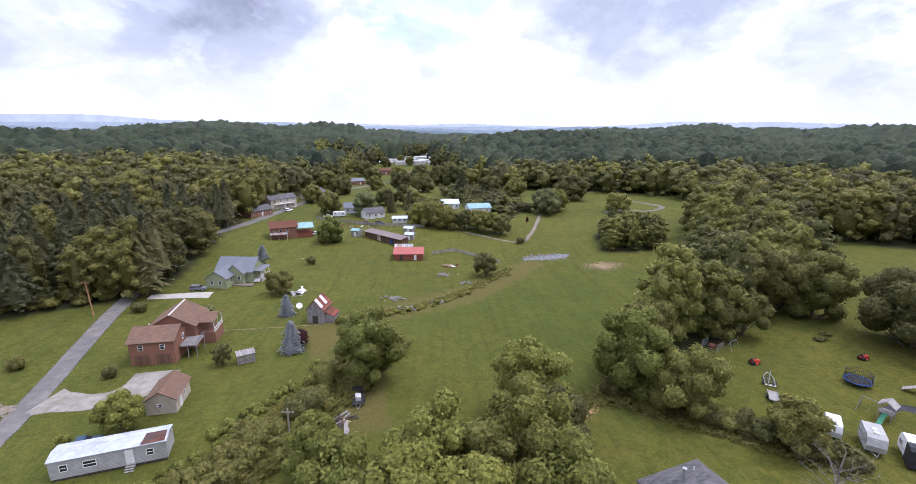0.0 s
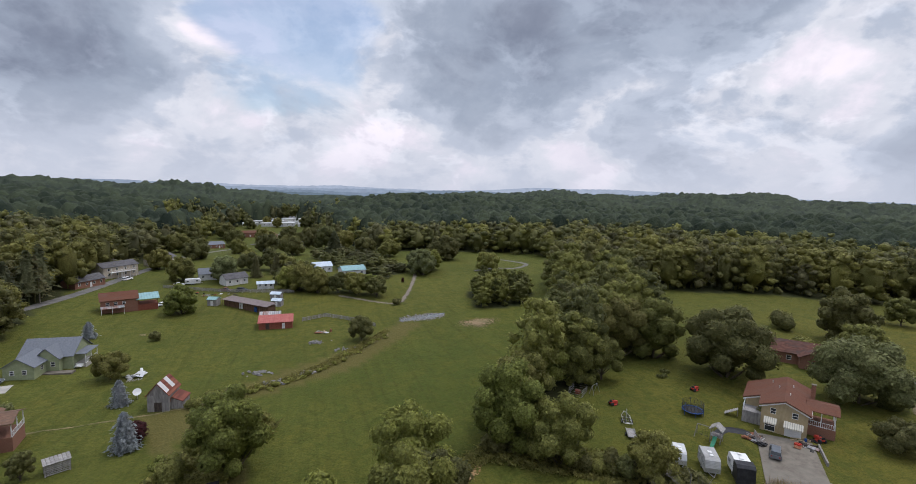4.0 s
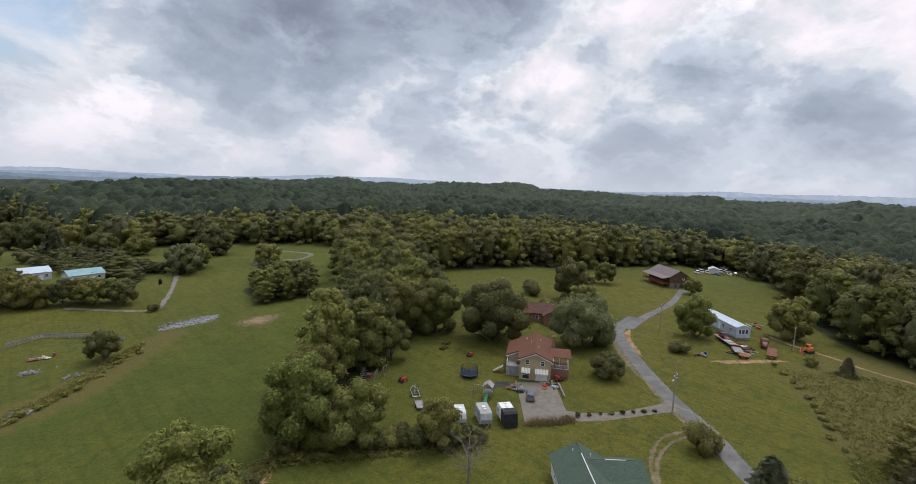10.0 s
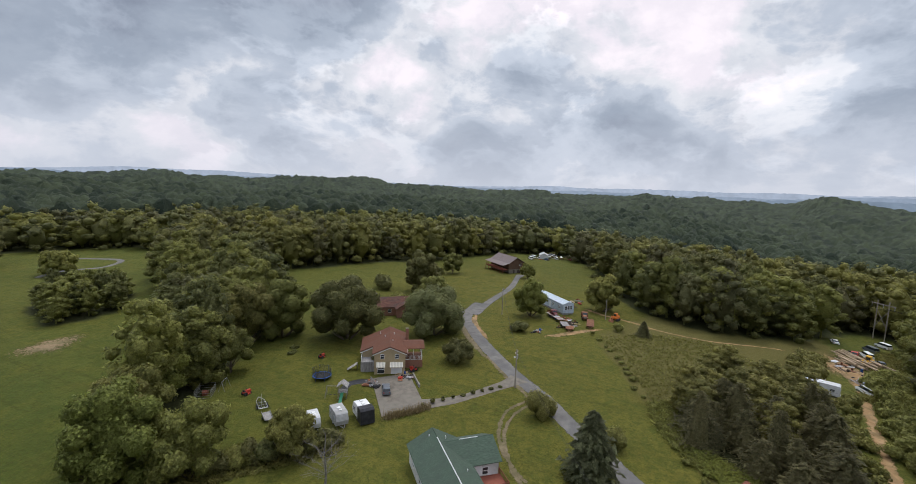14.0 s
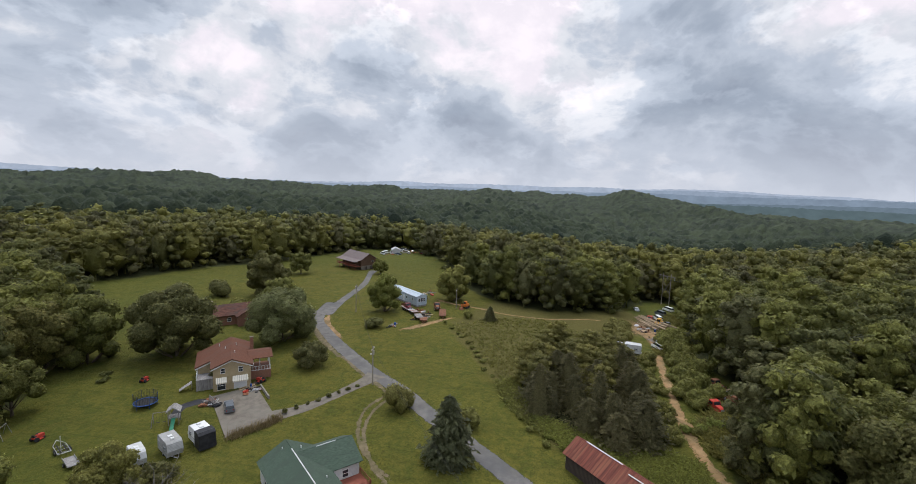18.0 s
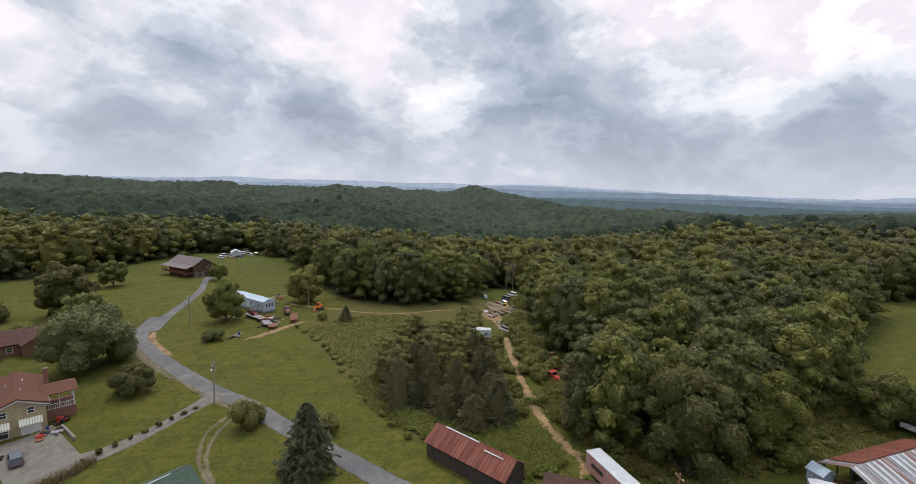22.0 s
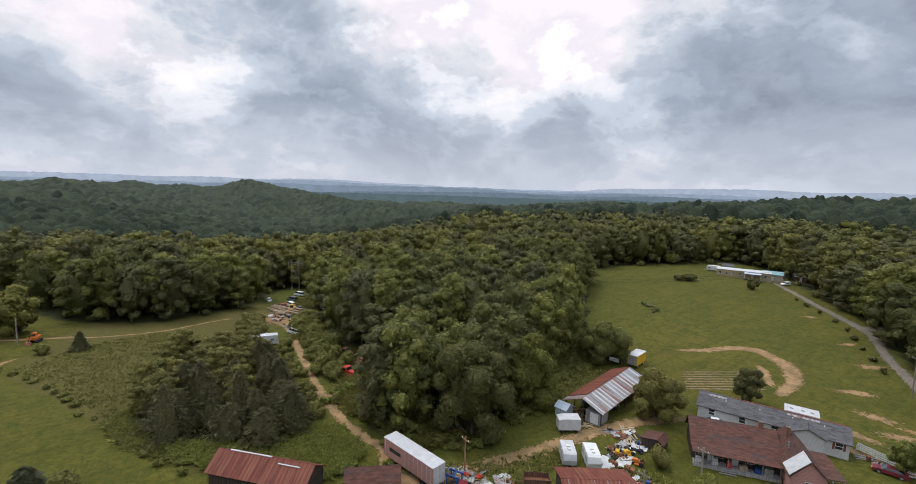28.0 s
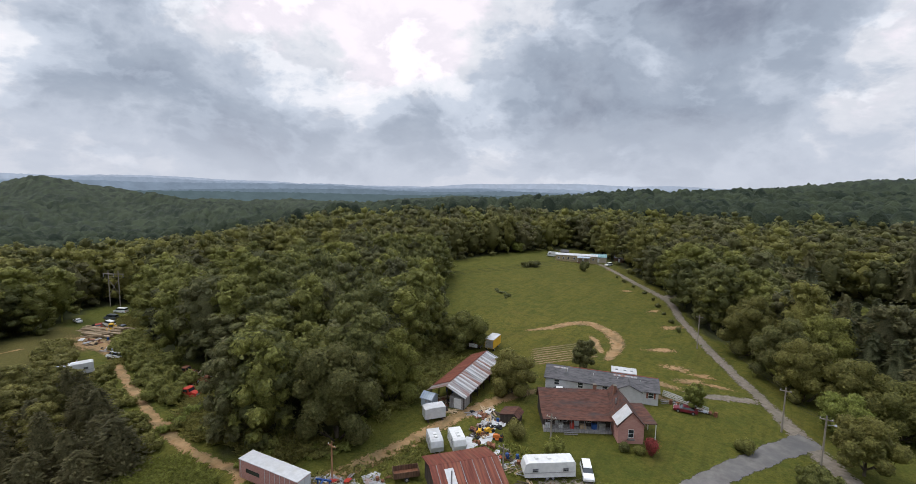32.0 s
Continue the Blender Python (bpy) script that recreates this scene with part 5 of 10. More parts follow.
def canopy_material():
    m = bpy.data.materials.new("hazed_tree_tops")
    m.use_nodes = True
    t = m.node_tree
    b = t.nodes["Principled BSDF"]
    b.inputs["Roughness"].default_value, b.inputs["Specular IOR Level"].default_value = 0.8, 0.1
    geo = t.nodes.new("ShaderNodeNewGeometry")
    cols = []
    for scale, detail in ((0.012, 4), (0.11, 3), (0.7, 5)):
        n = node(t, "ShaderNodeTexNoise", Scale=scale, Detail=detail, Roughness=0.6)
        t.links.new(geo.outputs["Position"], n.inputs["Vector"])
        cols.append(n.outputs["Fac"])
    s = cols[0]
    for c, w in zip(cols[1:], (0.6, 0.7)):
        a = t.nodes.new("ShaderNodeMath")
        a.operation = "MULTIPLY_ADD"
        a.inputs[1].default_value = w
        t.links.new(c, a.inputs[0])
        t.links.new(s, a.inputs[2])
        s = a.outputs[0]
    own = t.nodes.new("ShaderNodeAttribute")
    own.attribute_name = "tint"
    a = t.nodes.new("ShaderNodeMath")
    a.operation = "MULTIPLY_ADD"
    a.inputs[1].default_value = 0.75
    t.links.new(own.outputs["Fac"], a.inputs[0])
    t.links.new(s, a.inputs[2])
    s = a.outputs[0]
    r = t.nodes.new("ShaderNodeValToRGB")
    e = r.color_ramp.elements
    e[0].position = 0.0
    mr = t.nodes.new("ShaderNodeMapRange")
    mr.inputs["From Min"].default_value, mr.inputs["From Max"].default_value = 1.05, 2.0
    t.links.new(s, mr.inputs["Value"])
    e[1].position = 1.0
    # greens tuned dark and bluish, with the haze of distance put into the colour
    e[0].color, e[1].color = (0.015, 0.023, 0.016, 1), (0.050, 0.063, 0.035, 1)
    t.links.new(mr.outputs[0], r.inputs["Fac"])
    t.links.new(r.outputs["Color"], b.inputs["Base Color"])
    bp = node(t, "ShaderNodeBump", Strength=1.0, Distance=1.2)
    t.links.new(cols[2], bp.inputs["Height"])
    t.links.new(bp.outputs[0], b.inputs["Normal"])
    return m


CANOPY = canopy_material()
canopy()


def far_ridge(name, dist, height, base, rough, seed, colour, az0=-70, az1=215):
    """a ridge on the horizon, far behind all else; blue haze is painted as glow"""
    rs = np.random.default_rng(seed)
    az = np.radians(np.arange(az0, az1, 0.25))
    top = np.zeros(len(az))
    for k in range(1, 9):
        top += np.sin(az * k * rs.uniform(3, 6) + rs.uniform(0, 6)) / k ** 1.1
    top = base + height * (0.5 + 0.28 * top) + rs.normal(size=len(az)) * rough
    n = len(az)
    rows = []
    for u, d in ((0, -400), (0.5, -120), (0.85, -30), (1.0, 0), (1.0, 300)):
        z = -120 + (top + 120) * u
        rows.append(np.stack([(dist + d) * np.sin(az), (dist + d) * np.cos(az), z], -1))
    v = np.concatenate(rows)
    i, j = np.meshgrid(np.arange(4), np.arange(n - 1), indexing="ij")
    f = np.stack([i * n + j, (i + 1) * n + j, (i + 1) * n + j + 1, i * n + j + 1], -1).reshape(-1, 4)
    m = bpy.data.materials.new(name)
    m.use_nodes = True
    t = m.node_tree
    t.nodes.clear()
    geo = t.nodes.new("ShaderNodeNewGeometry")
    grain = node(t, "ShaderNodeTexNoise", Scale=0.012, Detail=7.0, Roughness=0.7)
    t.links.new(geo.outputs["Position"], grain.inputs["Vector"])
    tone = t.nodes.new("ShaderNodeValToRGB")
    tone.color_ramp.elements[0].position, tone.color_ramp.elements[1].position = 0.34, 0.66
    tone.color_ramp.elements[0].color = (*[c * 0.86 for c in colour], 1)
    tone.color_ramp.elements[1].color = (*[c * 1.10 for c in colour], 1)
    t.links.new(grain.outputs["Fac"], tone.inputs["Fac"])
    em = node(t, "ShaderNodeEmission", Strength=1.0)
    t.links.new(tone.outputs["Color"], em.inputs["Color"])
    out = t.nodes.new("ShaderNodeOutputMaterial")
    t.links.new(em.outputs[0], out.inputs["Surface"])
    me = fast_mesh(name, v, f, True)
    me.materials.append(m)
    return tagged(new(name, me), "hazy blue distant ridge on the horizon", "hills", kind="structure")


# farther ridges get paler, bluer emission to stand in for thicker haze
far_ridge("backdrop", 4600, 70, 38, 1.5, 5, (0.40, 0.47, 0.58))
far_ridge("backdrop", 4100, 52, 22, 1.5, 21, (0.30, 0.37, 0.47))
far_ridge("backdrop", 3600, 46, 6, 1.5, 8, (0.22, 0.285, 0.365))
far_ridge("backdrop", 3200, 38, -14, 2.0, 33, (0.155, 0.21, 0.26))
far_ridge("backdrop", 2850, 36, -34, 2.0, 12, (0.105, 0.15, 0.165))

# ---- single trees and shrubs ----
TREES = [  # x, y, height, radius, leaves, label
    (-13, 75, 15.5, 5.6, LEAF_YELLOW, "tall yellow-green willow-like tree in the hedgerow"), (-85, 141, 11.5, 4.3, LEAF_DARK, "round dark tree beside the lane"),
    (14, 140, 7.6, 4.0, LEAF_DARK, "lone round tree by the ditch"), (-48.2, 61.5, 6.0, 3.2, LEAF_YELLOW, "bushy bright green tree beside the old trailer"),
    (-43, 82, 4.8, 1.8, LEAF_DARK, "small upright garden tree on the lawn"), (-46, 123, 6.6, 3.8, LEAF, "thin pale green tree on the lawn"),
    (-45, 180, 10.5, 5.4, LEAF_YELLOW, "spreading light green tree beside the drive"),
    (-11, 43, 11.5, 5.4, LEAF_YELLOW, "yellow-green crown at the hedgerow's end"), (-1, 45, 15.0, 5.6, LEAF_YELLOW, "broad yellow-green tree in the hedgerow"),
    (10, 47, 16.5, 6.4, LEAF_YELLOW, "large spreading yellow-green tree in the hedgerow"), (-4, 38, 14.0, 4.7, LEAF_YELLOW, "yellow-green crown close below the drone"),
    (5, 43, 12.5, 5.0, LEAF, "mid green tree among the hedgerow crowns"), (33, 71, 15.5, 6.8, LEAF_YELLOW, "large yellow-green tree at the field corner"),
    (39, 63, 11.5, 5.4, LEAF, "green tree on the garden hedge"), (49, 53, 8.2, 3.8, LEAF, "bushy tree at the end of the hedge"),
    (-40, 232, 12, 6.4, LEAF_GREY, "wide pale round tree by the white houses"), (-35, 278, 9, 3.8, LEAF, "round green tree in the meadow"),
    (-22, 259, 12, 5.0, LEAF_DARK, "dark dense tree by the meadow"), (-10, 211, 10.5, 6, LEAF_YELLOW, "light green tree along the pasture fence"),
    (24, 196, 8.6, 4.6, LEAF_YELLOW, "light green tree beside the farm lane"), (15, 203, 8, 4.8, LEAF, "green tree beside the farm lane"), (1, 212, 9.4, 5.2, LEAF_YELLOW, "green tree by the pasture"),
    (95, 81, 17.0, 9.4, LEAF_DARK, "very large dense dark maple behind the beige house"), (110, 62, 14, 9.0, LEAF_GREY, "big round silvery-green tree by the lane"),
    (96, 47, 5.2, 4.2, LEAF_DARK, "low spreading apple tree on the lawn"), (154, 93, 17, 7.4, LEAF_DARK, "tall dark tree on the hill lawn"),
    (136, 78, 11.5, 5.6, LEAF, "rounded tree beside the brick ranch"), (196, 101, 10.5, 5.0, LEAF, "rounded tree on the hill lawn"),
    (13, 62, 14.5, 6.4, LEAF_YELLOW, "yellow-green tree at the field edge"), (36, 77, 14, 5.8, LEAF, "green tree at the field corner"),
    (58, 92, 15, 7.0, LEAF, "broad green tree along the wood edge"), (66, 90, 11, 4.6, LEAF, "green tree along the garden edge"), (80, 102, 17, 7.4, LEAF, "tall tree along the garden edge"),
    (55, 232, 14, 6.4, LEAF_GREY, "pale willow by the hollow"), (62, 244, 12, 6.2, LEAF_YELLOW, "light green tree in the hollow"),
    (143, 44, 13, 5.6, LEAF_YELLOW, "light green tree shading the trailer"), (164, 24, 13.2, 6.2, LEAF, "green tree beside the yard track"),
    (67, -98, 9.6, 6.6, LEAF, "broad bushy tree at the field edge"), (44, -83, 9.4, 5.2, LEAF, "broad yard tree beside the open barn"), (36, -104, 7.6, 3.1, LEAF_DARK, "small dense tree behind the farmhouse"),
    (63, -66, 15, 6.2, LEAF_YELLOW, "tall thin-leaved tree by the barn"), (61, -50, 18, 7.4, LEAF_DARK, "tall tree at the edge of the woods"), (70, -56, 17, 7.0, LEAF, "tall tree at the edge of the woods"),
    (102, -112, 12, 5.6, LEAF, "round tree on the field edge"), (94, -108, 11, 5.2, LEAF, "round tree on the field edge"),
    (-1, -166, 18, 8.0, LEAF_DARK, "tall dark tree beside the gravel lane"), (-11, -134, 16, 7.0, LEAF, "tall tree beside the gravel lane"), (-15, -116, 12, 6.0, LEAF, "green tree beside the gravel lane"),
    (-14, -92, 9.5, 4.4, LEAF, "bushy tree by the lane corner"), (11, -98, 6.2, 1.9, LEAF_YELLOW, "thin feathery young tree on the lawn"), (-8, -82, 3.6, 3.0, LEAF, "low tree by the lane corner"),
    (-8, 36, 12.5, 5.2, LEAF, "yellow-green crown close below the drone"), (3, 37, 14, 5.6, LEAF_YELLOW, "broad crown close below the drone"), (13, 40, 14, 5.6, LEAF_YELLOW, "spreading crown close below the drone"),
    (15, 52, 12, 4.6, LEAF_DARK, "dark green tree behind the hedgerow crowns"), (-17, 52, 8.5, 3.8, LEAF_YELLOW, "yellow-green tree in the hedgerow"),
    (42, 83, 13, 5.6, LEAF, "green tree on the line between field and garden"), (50, 90, 14, 6.0, LEAF_YELLOW, "green tree on the line between field and garden"),
    (124, -236, 6, 4.4, LEAF_YELLOW, "light green tree at the top of the field"),
    (-32, 261, 9, 6.0, LEAF_DARK, "dark round tree by the white houses"), (-32, 352, 13, 8.0, LEAF_DARK, "dark round tree behind the white house"), (-14, 318, 12, 8.5, LEAF_DARK, "wide dark tree at the meadow's end"),
    (-4, 385, 17, 8.0, LEAF_DARK, "tall dark tree before the trailer park"), (9, 372, 19, 9.0, LEAF_DARK, "tall dense tree before the trailer park"), (22, 360, 16, 8.5, LEAF, "tall tree at the scrub's edge"),
    (-60, 400, 14, 8.0, LEAF_DARK, "dark tree among the far houses"), (-85, 340, 13, 8.0, LEAF, "broad tree among the far houses"), (-48, 330, 10, 6.0, LEAF, "round tree among the far houses"), (-66, 300, 12, 7.0, LEAF_DARK, "dark tree among the far houses"),
    (-100, 300, 14, 8.0, LEAF_DARK, "broad dark tree by the far lane"), (-76, 268, 11, 6.0, LEAF, "round tree by the far lane"), (-112, 250, 13, 7.5, LEAF_DARK, "broad dark tree by the far lane"), (-58, 236, 11, 6.0, LEAF, "round tree by the brick ranch"),
    (-92, 390, 15, 9.0, LEAF_DARK, "tall dark tree before the trailer park"), (-40, 420, 14, 8.0, LEAF, "tall tree at the trailer park"), (-22, 440, 15, 8.0, LEAF_DARK, "dark tree at the trailer park"), (-75, 450, 15, 8.0, LEAF_DARK, "dark tree at the trailer park"), (5, 455, 16, 9, LEAF_DARK, "tall dark tree beside the trailer park"),
    (-6, 209, 12, 7.0, LEAF, "broad green tree along the pasture fence"), (-15, 252, 10, 6.0, LEAF, "green tree beside the small trailer"), (56, 240, 12, 8.0, LEAF_GREY, "pale spreading willow by the hollow"), (81, 281, 15, 10, LEAF_DARK, "big round dark tree in the hollow"),
    (88, 98, 16, 7.0, LEAF, "tall tree at the garden's wooded edge"), 
    (160, 92, 11, 5.0, LEAF_DARK, "dark tree beside the tall hill tree"), (-7, -118, 13, 5.5, LEAF, "leafy tree beside the gravel lane"), (-12.5, -104, 8, 4.4, LEAF_YELLOW, "bright leafy tree by the lane corner"), (-3, -127, 15, 6.4, LEAF_DARK, "tall dark tree beside the gravel lane"), (5, -141, 16, 6.4, LEAF, "tall tree beside the gravel lane"), (-21, -110, 11, 5.6, LEAF, "leafy tree behind the lane corner"), (14, -160, 17, 6.5, LEAF_DARK, "tall dark tree beside the gravel lane"),
    (206, 66, 7, 3.5, LEAF, "small tree behind the hilltop house"),
    (-64, 522, 12, 6.0, LEAF_DARK, "round tree among the trailer homes"), (-38, 534, 11, 5.5, LEAF, "green tree among the trailer homes"), (-8, 526, 13, 6.5, LEAF_DARK, "dark tree before the trailer homes"), (18, 548, 12, 6.0, LEAF, "green tree beside the trailer homes"), (-50, 556, 10, 5.0, LEAF, "green tree among the trailer homes"), (2, 572, 11, 5.5, LEAF_DARK, "dark tree among the trailer homes"),
    (1.5, 203, 11, 5.5, LEAF, "broad green tree along the pasture fence"), (10, 201.5, 9, 4.6, LEAF_DARK, "dark tree in the row along the farm lane"), (17.5, 196, 9.5, 5.0, LEAF, "green tree in the row along the farm lane"), (25.5, 191, 9, 4.6, LEAF_DARK, "dark tree in the row along the farm lane"),
    (48, 300, 11, 7.0, LEAF, "round tree above the scrub"), (33, 312, 12, 7.5, LEAF_DARK, "dark tree above the scrub"), (94, 238, 11, 7.0, LEAF, "broad tree in the hollow"),
]
for k, (x, y, h, r, m, label) in enumerate(TREES):
    near = math.hypot(x, y) < 150
    tree(x, y, h, r, label, m, "broad", seed=200 + k, base=-0.05 if r > 5 else 0.10, leaves=int(2200 + 58 * h * r) if near else int(900 + 22 * h * r), size=(0.022 * r + 0.14) if near else (0.05 * r + 0.20))
CONIFERS = [
    (-31.4, 88, 6.9, 2.5, NEEDLE_BLUE, "dense blue spruce on the lawn"), (-39, 108, 5.5, 2.1, NEEDLE_BLUE, "blue-grey spruce by the ditch"), (-63, 156, 5.0, 2.3, NEEDLE_BLUE, "round blue spruce on the lawn"),
    (68, 10, 11.0, 4.6, NEEDLE_DARK, "tall dark spruce beside the lane"), (143, 9, 4.6, 2.6, NEEDLE, "small dark cedar in rough grass"), (-27, 240, 11, 3.0, NEEDLE, "dark conifer beside the white houses"), (13, 305, 17, 6.5, NEEDLE_DARK, "tall dark conifer behind the scrub"), (-18, 247, 10, 3.6, NEEDLE, "dark conifer beside the small trailer"),
]
for k, (x, y, h, r, m, label) in enumerate(CONIFERS):
    tree(x, y, h, r, label, m, "conifer", seed=300 + k)
SHRUBS = [
    (-45, 152, 3, 1.6, LEAF_DARK, "round shrub on the lawn"), (-57, 104, 3.6, 2.2, LEAF_GREY, "pale grey-leaved shrub by the ditch"), (-61, 77, 2.4, 1.2, LEAF_DARK, "round shrub beside the drive"),
    (-80, 80, 2.8, 1.7, LEAF, "bush in the roadside field"), (-54, 58, 2.0, 1.2, LEAF_YELLOW, "bright green bush by the trailer"), (-31, 91, 3.6, 2.2, LEAF_RED, "dark red-leaved shrub behind the spruce"),
    (82, 22, 5.2, 3.0, LEAF, "large round bush inside the loop drive"), (126, 42, 3.4, 3.2, LEAF_DARK, "wide bush on the slope"), (143, 16, 2.6, 1.8, LEAF, "small bush beside the yard track"),
    (149, 108, 6, 5.0, LEAF_DARK, "wide clump of dark shrubs"), (130, 88, 4.5, 4.5, LEAF, "wide shrubs beside the brick ranch"), (120, 76, 3.5, 3.5, LEAF, "shrubs along the brick ranch"), (79, 8, 3.6, 2.4, LEAF, "bush beside the lane"),
    (74, -208, 5.2, 2.4, LEAF_DARK, "clipped round shrub below the mobile home"), (96, -199, 3.4, 3.0, LEAF_DARK, "dark shrub in the high field"), (99, -196, 2.6, 2.2, LEAF_DARK, "low shrub in the high field"),
    (2, -88, 2.6, 1.7, LEAF, "round bush on the corner lawn"), (27, -67, 3.4, 1.8, LEAF_YELLOW, "round bright green bush in the yard"), (14.2, -77, 3.0, 1.5, LEAF_PINK, "shrub covered with pink-red flowers"),
    (35, -68.5, 3.6, 1.9, LEAF, "bushy shrub in the yard"), (18.5, -75.6, 1.6, 1.0, LEAF_DARK, "low shrub below the pink wall"), (16.2, -76.4, 1.4, 1.0, LEAF, "low shrub below the pink wall"),
    (-21, 74, 5, 3.0, LEAF, "tall brush in the hedgerow"), (-22, 64, 5.4, 3.2, LEAF_DARK, "tall brush in the hedgerow"), (-27, 58, 3.4, 2.6, LEAF, "brush in the hedgerow"), (-18, 82, 3.8, 2.6, LEAF, "brush in the hedgerow"),
    (-24, 103, 2.2, 1.8, LEAF, "low shrub beside the grey barn"), (-21, 105, 2.4, 2.2, LEAF, "low shrub beside the grey barn"), (-17, 107, 2.8, 2.0, LEAF_DARK, "dark shrub by the ditch"),
    (44, 59, 3.4, 2.8, LEAF, "thick green brush in the garden hedge"), (47, 56, 3.2, 2.6, LEAF_DARK, "thick green brush in the garden hedge"), (41, 62, 3.2, 2.6, LEAF_DARK, "thick green brush in the garden hedge"), (52, 52, 3.0, 2.6, LEAF, "thick green brush in the garden hedge"), (36, 66, 3.2, 2.4, LEAF, "thick green brush in the garden hedge"),
    (31.8, 178, 2.6, 2.0, LEAF_DARK, "round bush beside the farm lane"), (41, 215, 3.0, 0.7, LEAF_RED, "slim reddish columnar shrub"), (84, 61.5, 4.5, 2.2, LEAF_DARK, "dark bush against the beige house"),
    (-66, 100, 1.2, 1.2, LEAF, "weedy bush at the roadside"), (-75, 108, 3.0, 2.0, LEAF_DARK, "brush at the pole's foot"),
]
for k, (x, y, h, r, m, label) in enumerate(SHRUBS):
    shrub(x, y, h, r, label, m, seed=400 + k)


def brush_strip(name, label, line, width, gap, hmin, hmax, mats, seed, category="hedge"):
    """an unbroken strip of brush along a line, one object"""
    rs = np.random.default_rng(seed)
    pts = smooth_line([(x, y, 0) for x, y in line], gap)
    pcs = []
    for p in pts:
        for _ in range(max(1, int(width / 2.2))):
            x, y = p.x + rs.uniform(-.5, .5) * width, p.y + rs.uniform(-.5, .5) * width
            h, r, z = rs.uniform(hmin, hmax), rs.uniform(0.8, 1.5) * (0.5 + 0.35 * hmax), gz(p.x, p.y)
            lb = [(x + rs.uniform(-.5, .5) * r, y + rs.uniform(-.5, .5) * r, z + h * rs.uniform(0.25, 0.6), r * rs.uniform(0.4, 0.7), h * 0.4) for _ in range(3)]
            pcs.append(core_blob(rs, lb, 0.8, 6, 4))
            pcs.append(leaf_cloud(rs, lb, int(90 + 40 * h), 0.15 + 0.04 * hmax))
    v, f, n = joined(pcs)
    me = fast_mesh(name, v, f, normals=n)
    for m in mats:
        me.materials.append(m)
    return tagged(new(name, me), label, category, kind="stuff")


brush_strip("hedgerow", "tangled green brush along the property ditch", [(-36, 42), (-31, 50), (-26, 58), (-22, 66), (-18.5, 74), (-16, 82), (-13, 90)], 8.0, 1.3, 1.0, 3.4, [LEAF], 1)
brush_strip("hedgerow", "low weedy brush on the bank", [(-40, 43), (-35, 51), (-30.5, 60), (-27, 70), (-23, 80), (-19, 88)], 5.0, 1.4, 0.5, 1.4, [LEAF_YELLOW], 2)
brush_strip("hedgerow", "thick green hedge below the garden", [(30, 70), (38, 65), (44, 59), (50, 54), (54, 50)], 2.8, 1.1, 2.2, 3.6, [LEAF_DARK], 3)
brush_strip("hedgerow", "ragged fence line of weeds and small bushes", [(133, 22), (120, 14), (108, 8), (97, 4), (88, 0), (80, -4), (73, -9)], 1.8, 3.2, 0.4, 1.3, [LEAF], 4)
brush_strip("undergrowth", "yellow-green weeds beside the red barn", [(78, -8), (74, -14), (69, -21), (65, -26), (62, -29)], 4.0, 1.2, 0.5, 1.6, [LEAF_YELLOW], 5)
brush_strip("undergrowth", "green bushes between track and yard", [(100, -39), (108, -42), (118, -43), (130, -44), (142, -47), (150, -52)], 7.0, 1.7, 1.5, 4.6, [LEAF], 6)
brush_strip("undergrowth", "leafy bushes at the woods' foot", [(86, -36), (78, -37), (70, -40), (64, -44), (58, -46)], 4.0, 1.4, 0.8, 2.4, [LEAF], 7)
brush_strip("undergrowth", "weeds beside the dirt track", [(88, -34), (90, -38), (93, -46), (98, -50)], 3.4, 1.4, 0.8, 2.2, [LEAF_YELLOW], 8)
brush_strip("undergrowth", "brush along the ditch by the field", [(-14, 108), (-6, 112), (4, 120), (12, 130), (22, 142)], 1.8, 1.9, 0.4, 1.3, [LEAF_YELLOW], 9)
brush_strip("undergrowth", "brush along the grassy bank", [(60, -60), (64, -74), (68, -86), (76, -100), (84, -108)], 5.0, 1.8, 0.6, 2.2, [LEAF], 10)
brush_strip("undergrowth", "mixed bushes around the log yard", [(130, -28), (138, -29), (146, -31), (154, -33)], 5.0, 1.6, 1.5, 4.5, [LEAF], 11)
brush_strip("undergrowth", "shrubby margin below the pine wood", [(-112, 100), (-100, 108), (-90, 116), (-88, 124), (-94, 134)], 6.0, 2.0, 1.5, 4.5, [LEAF], 13)
brush_strip("brush_pile", "heap of cut branches on the lawn", [(79, 86), (82, 88), (84, 89)], 2.6, 0.8, 0.4, 1.0, [LEAF_DARK], 14, "brush pile")
brush_strip("brush_pile", "heap of dead branches in the field", [(80, -146), (84, -149), (88, -150)], 3.0, 0.9, 0.4, 1.2, [LEAF_GREY], 15, "brush pile")


brush_strip("undergrowth", "young saplings and weeds along the track", [(82, -28.6), (92, -30.0), (104, -31.0), (116, -33.2), (127, -35.5)], 2.2, 1.3, 0.8, 2.6, [LEAF], 17)
brush_strip("undergrowth", "leafy bushes beside the farmyard lane", [(61, -33.5), (66, -37), (62, -42), (58, -50), (60, -58)], 3.0, 1.4, 0.6, 2.2, [LEAF_YELLOW], 18)


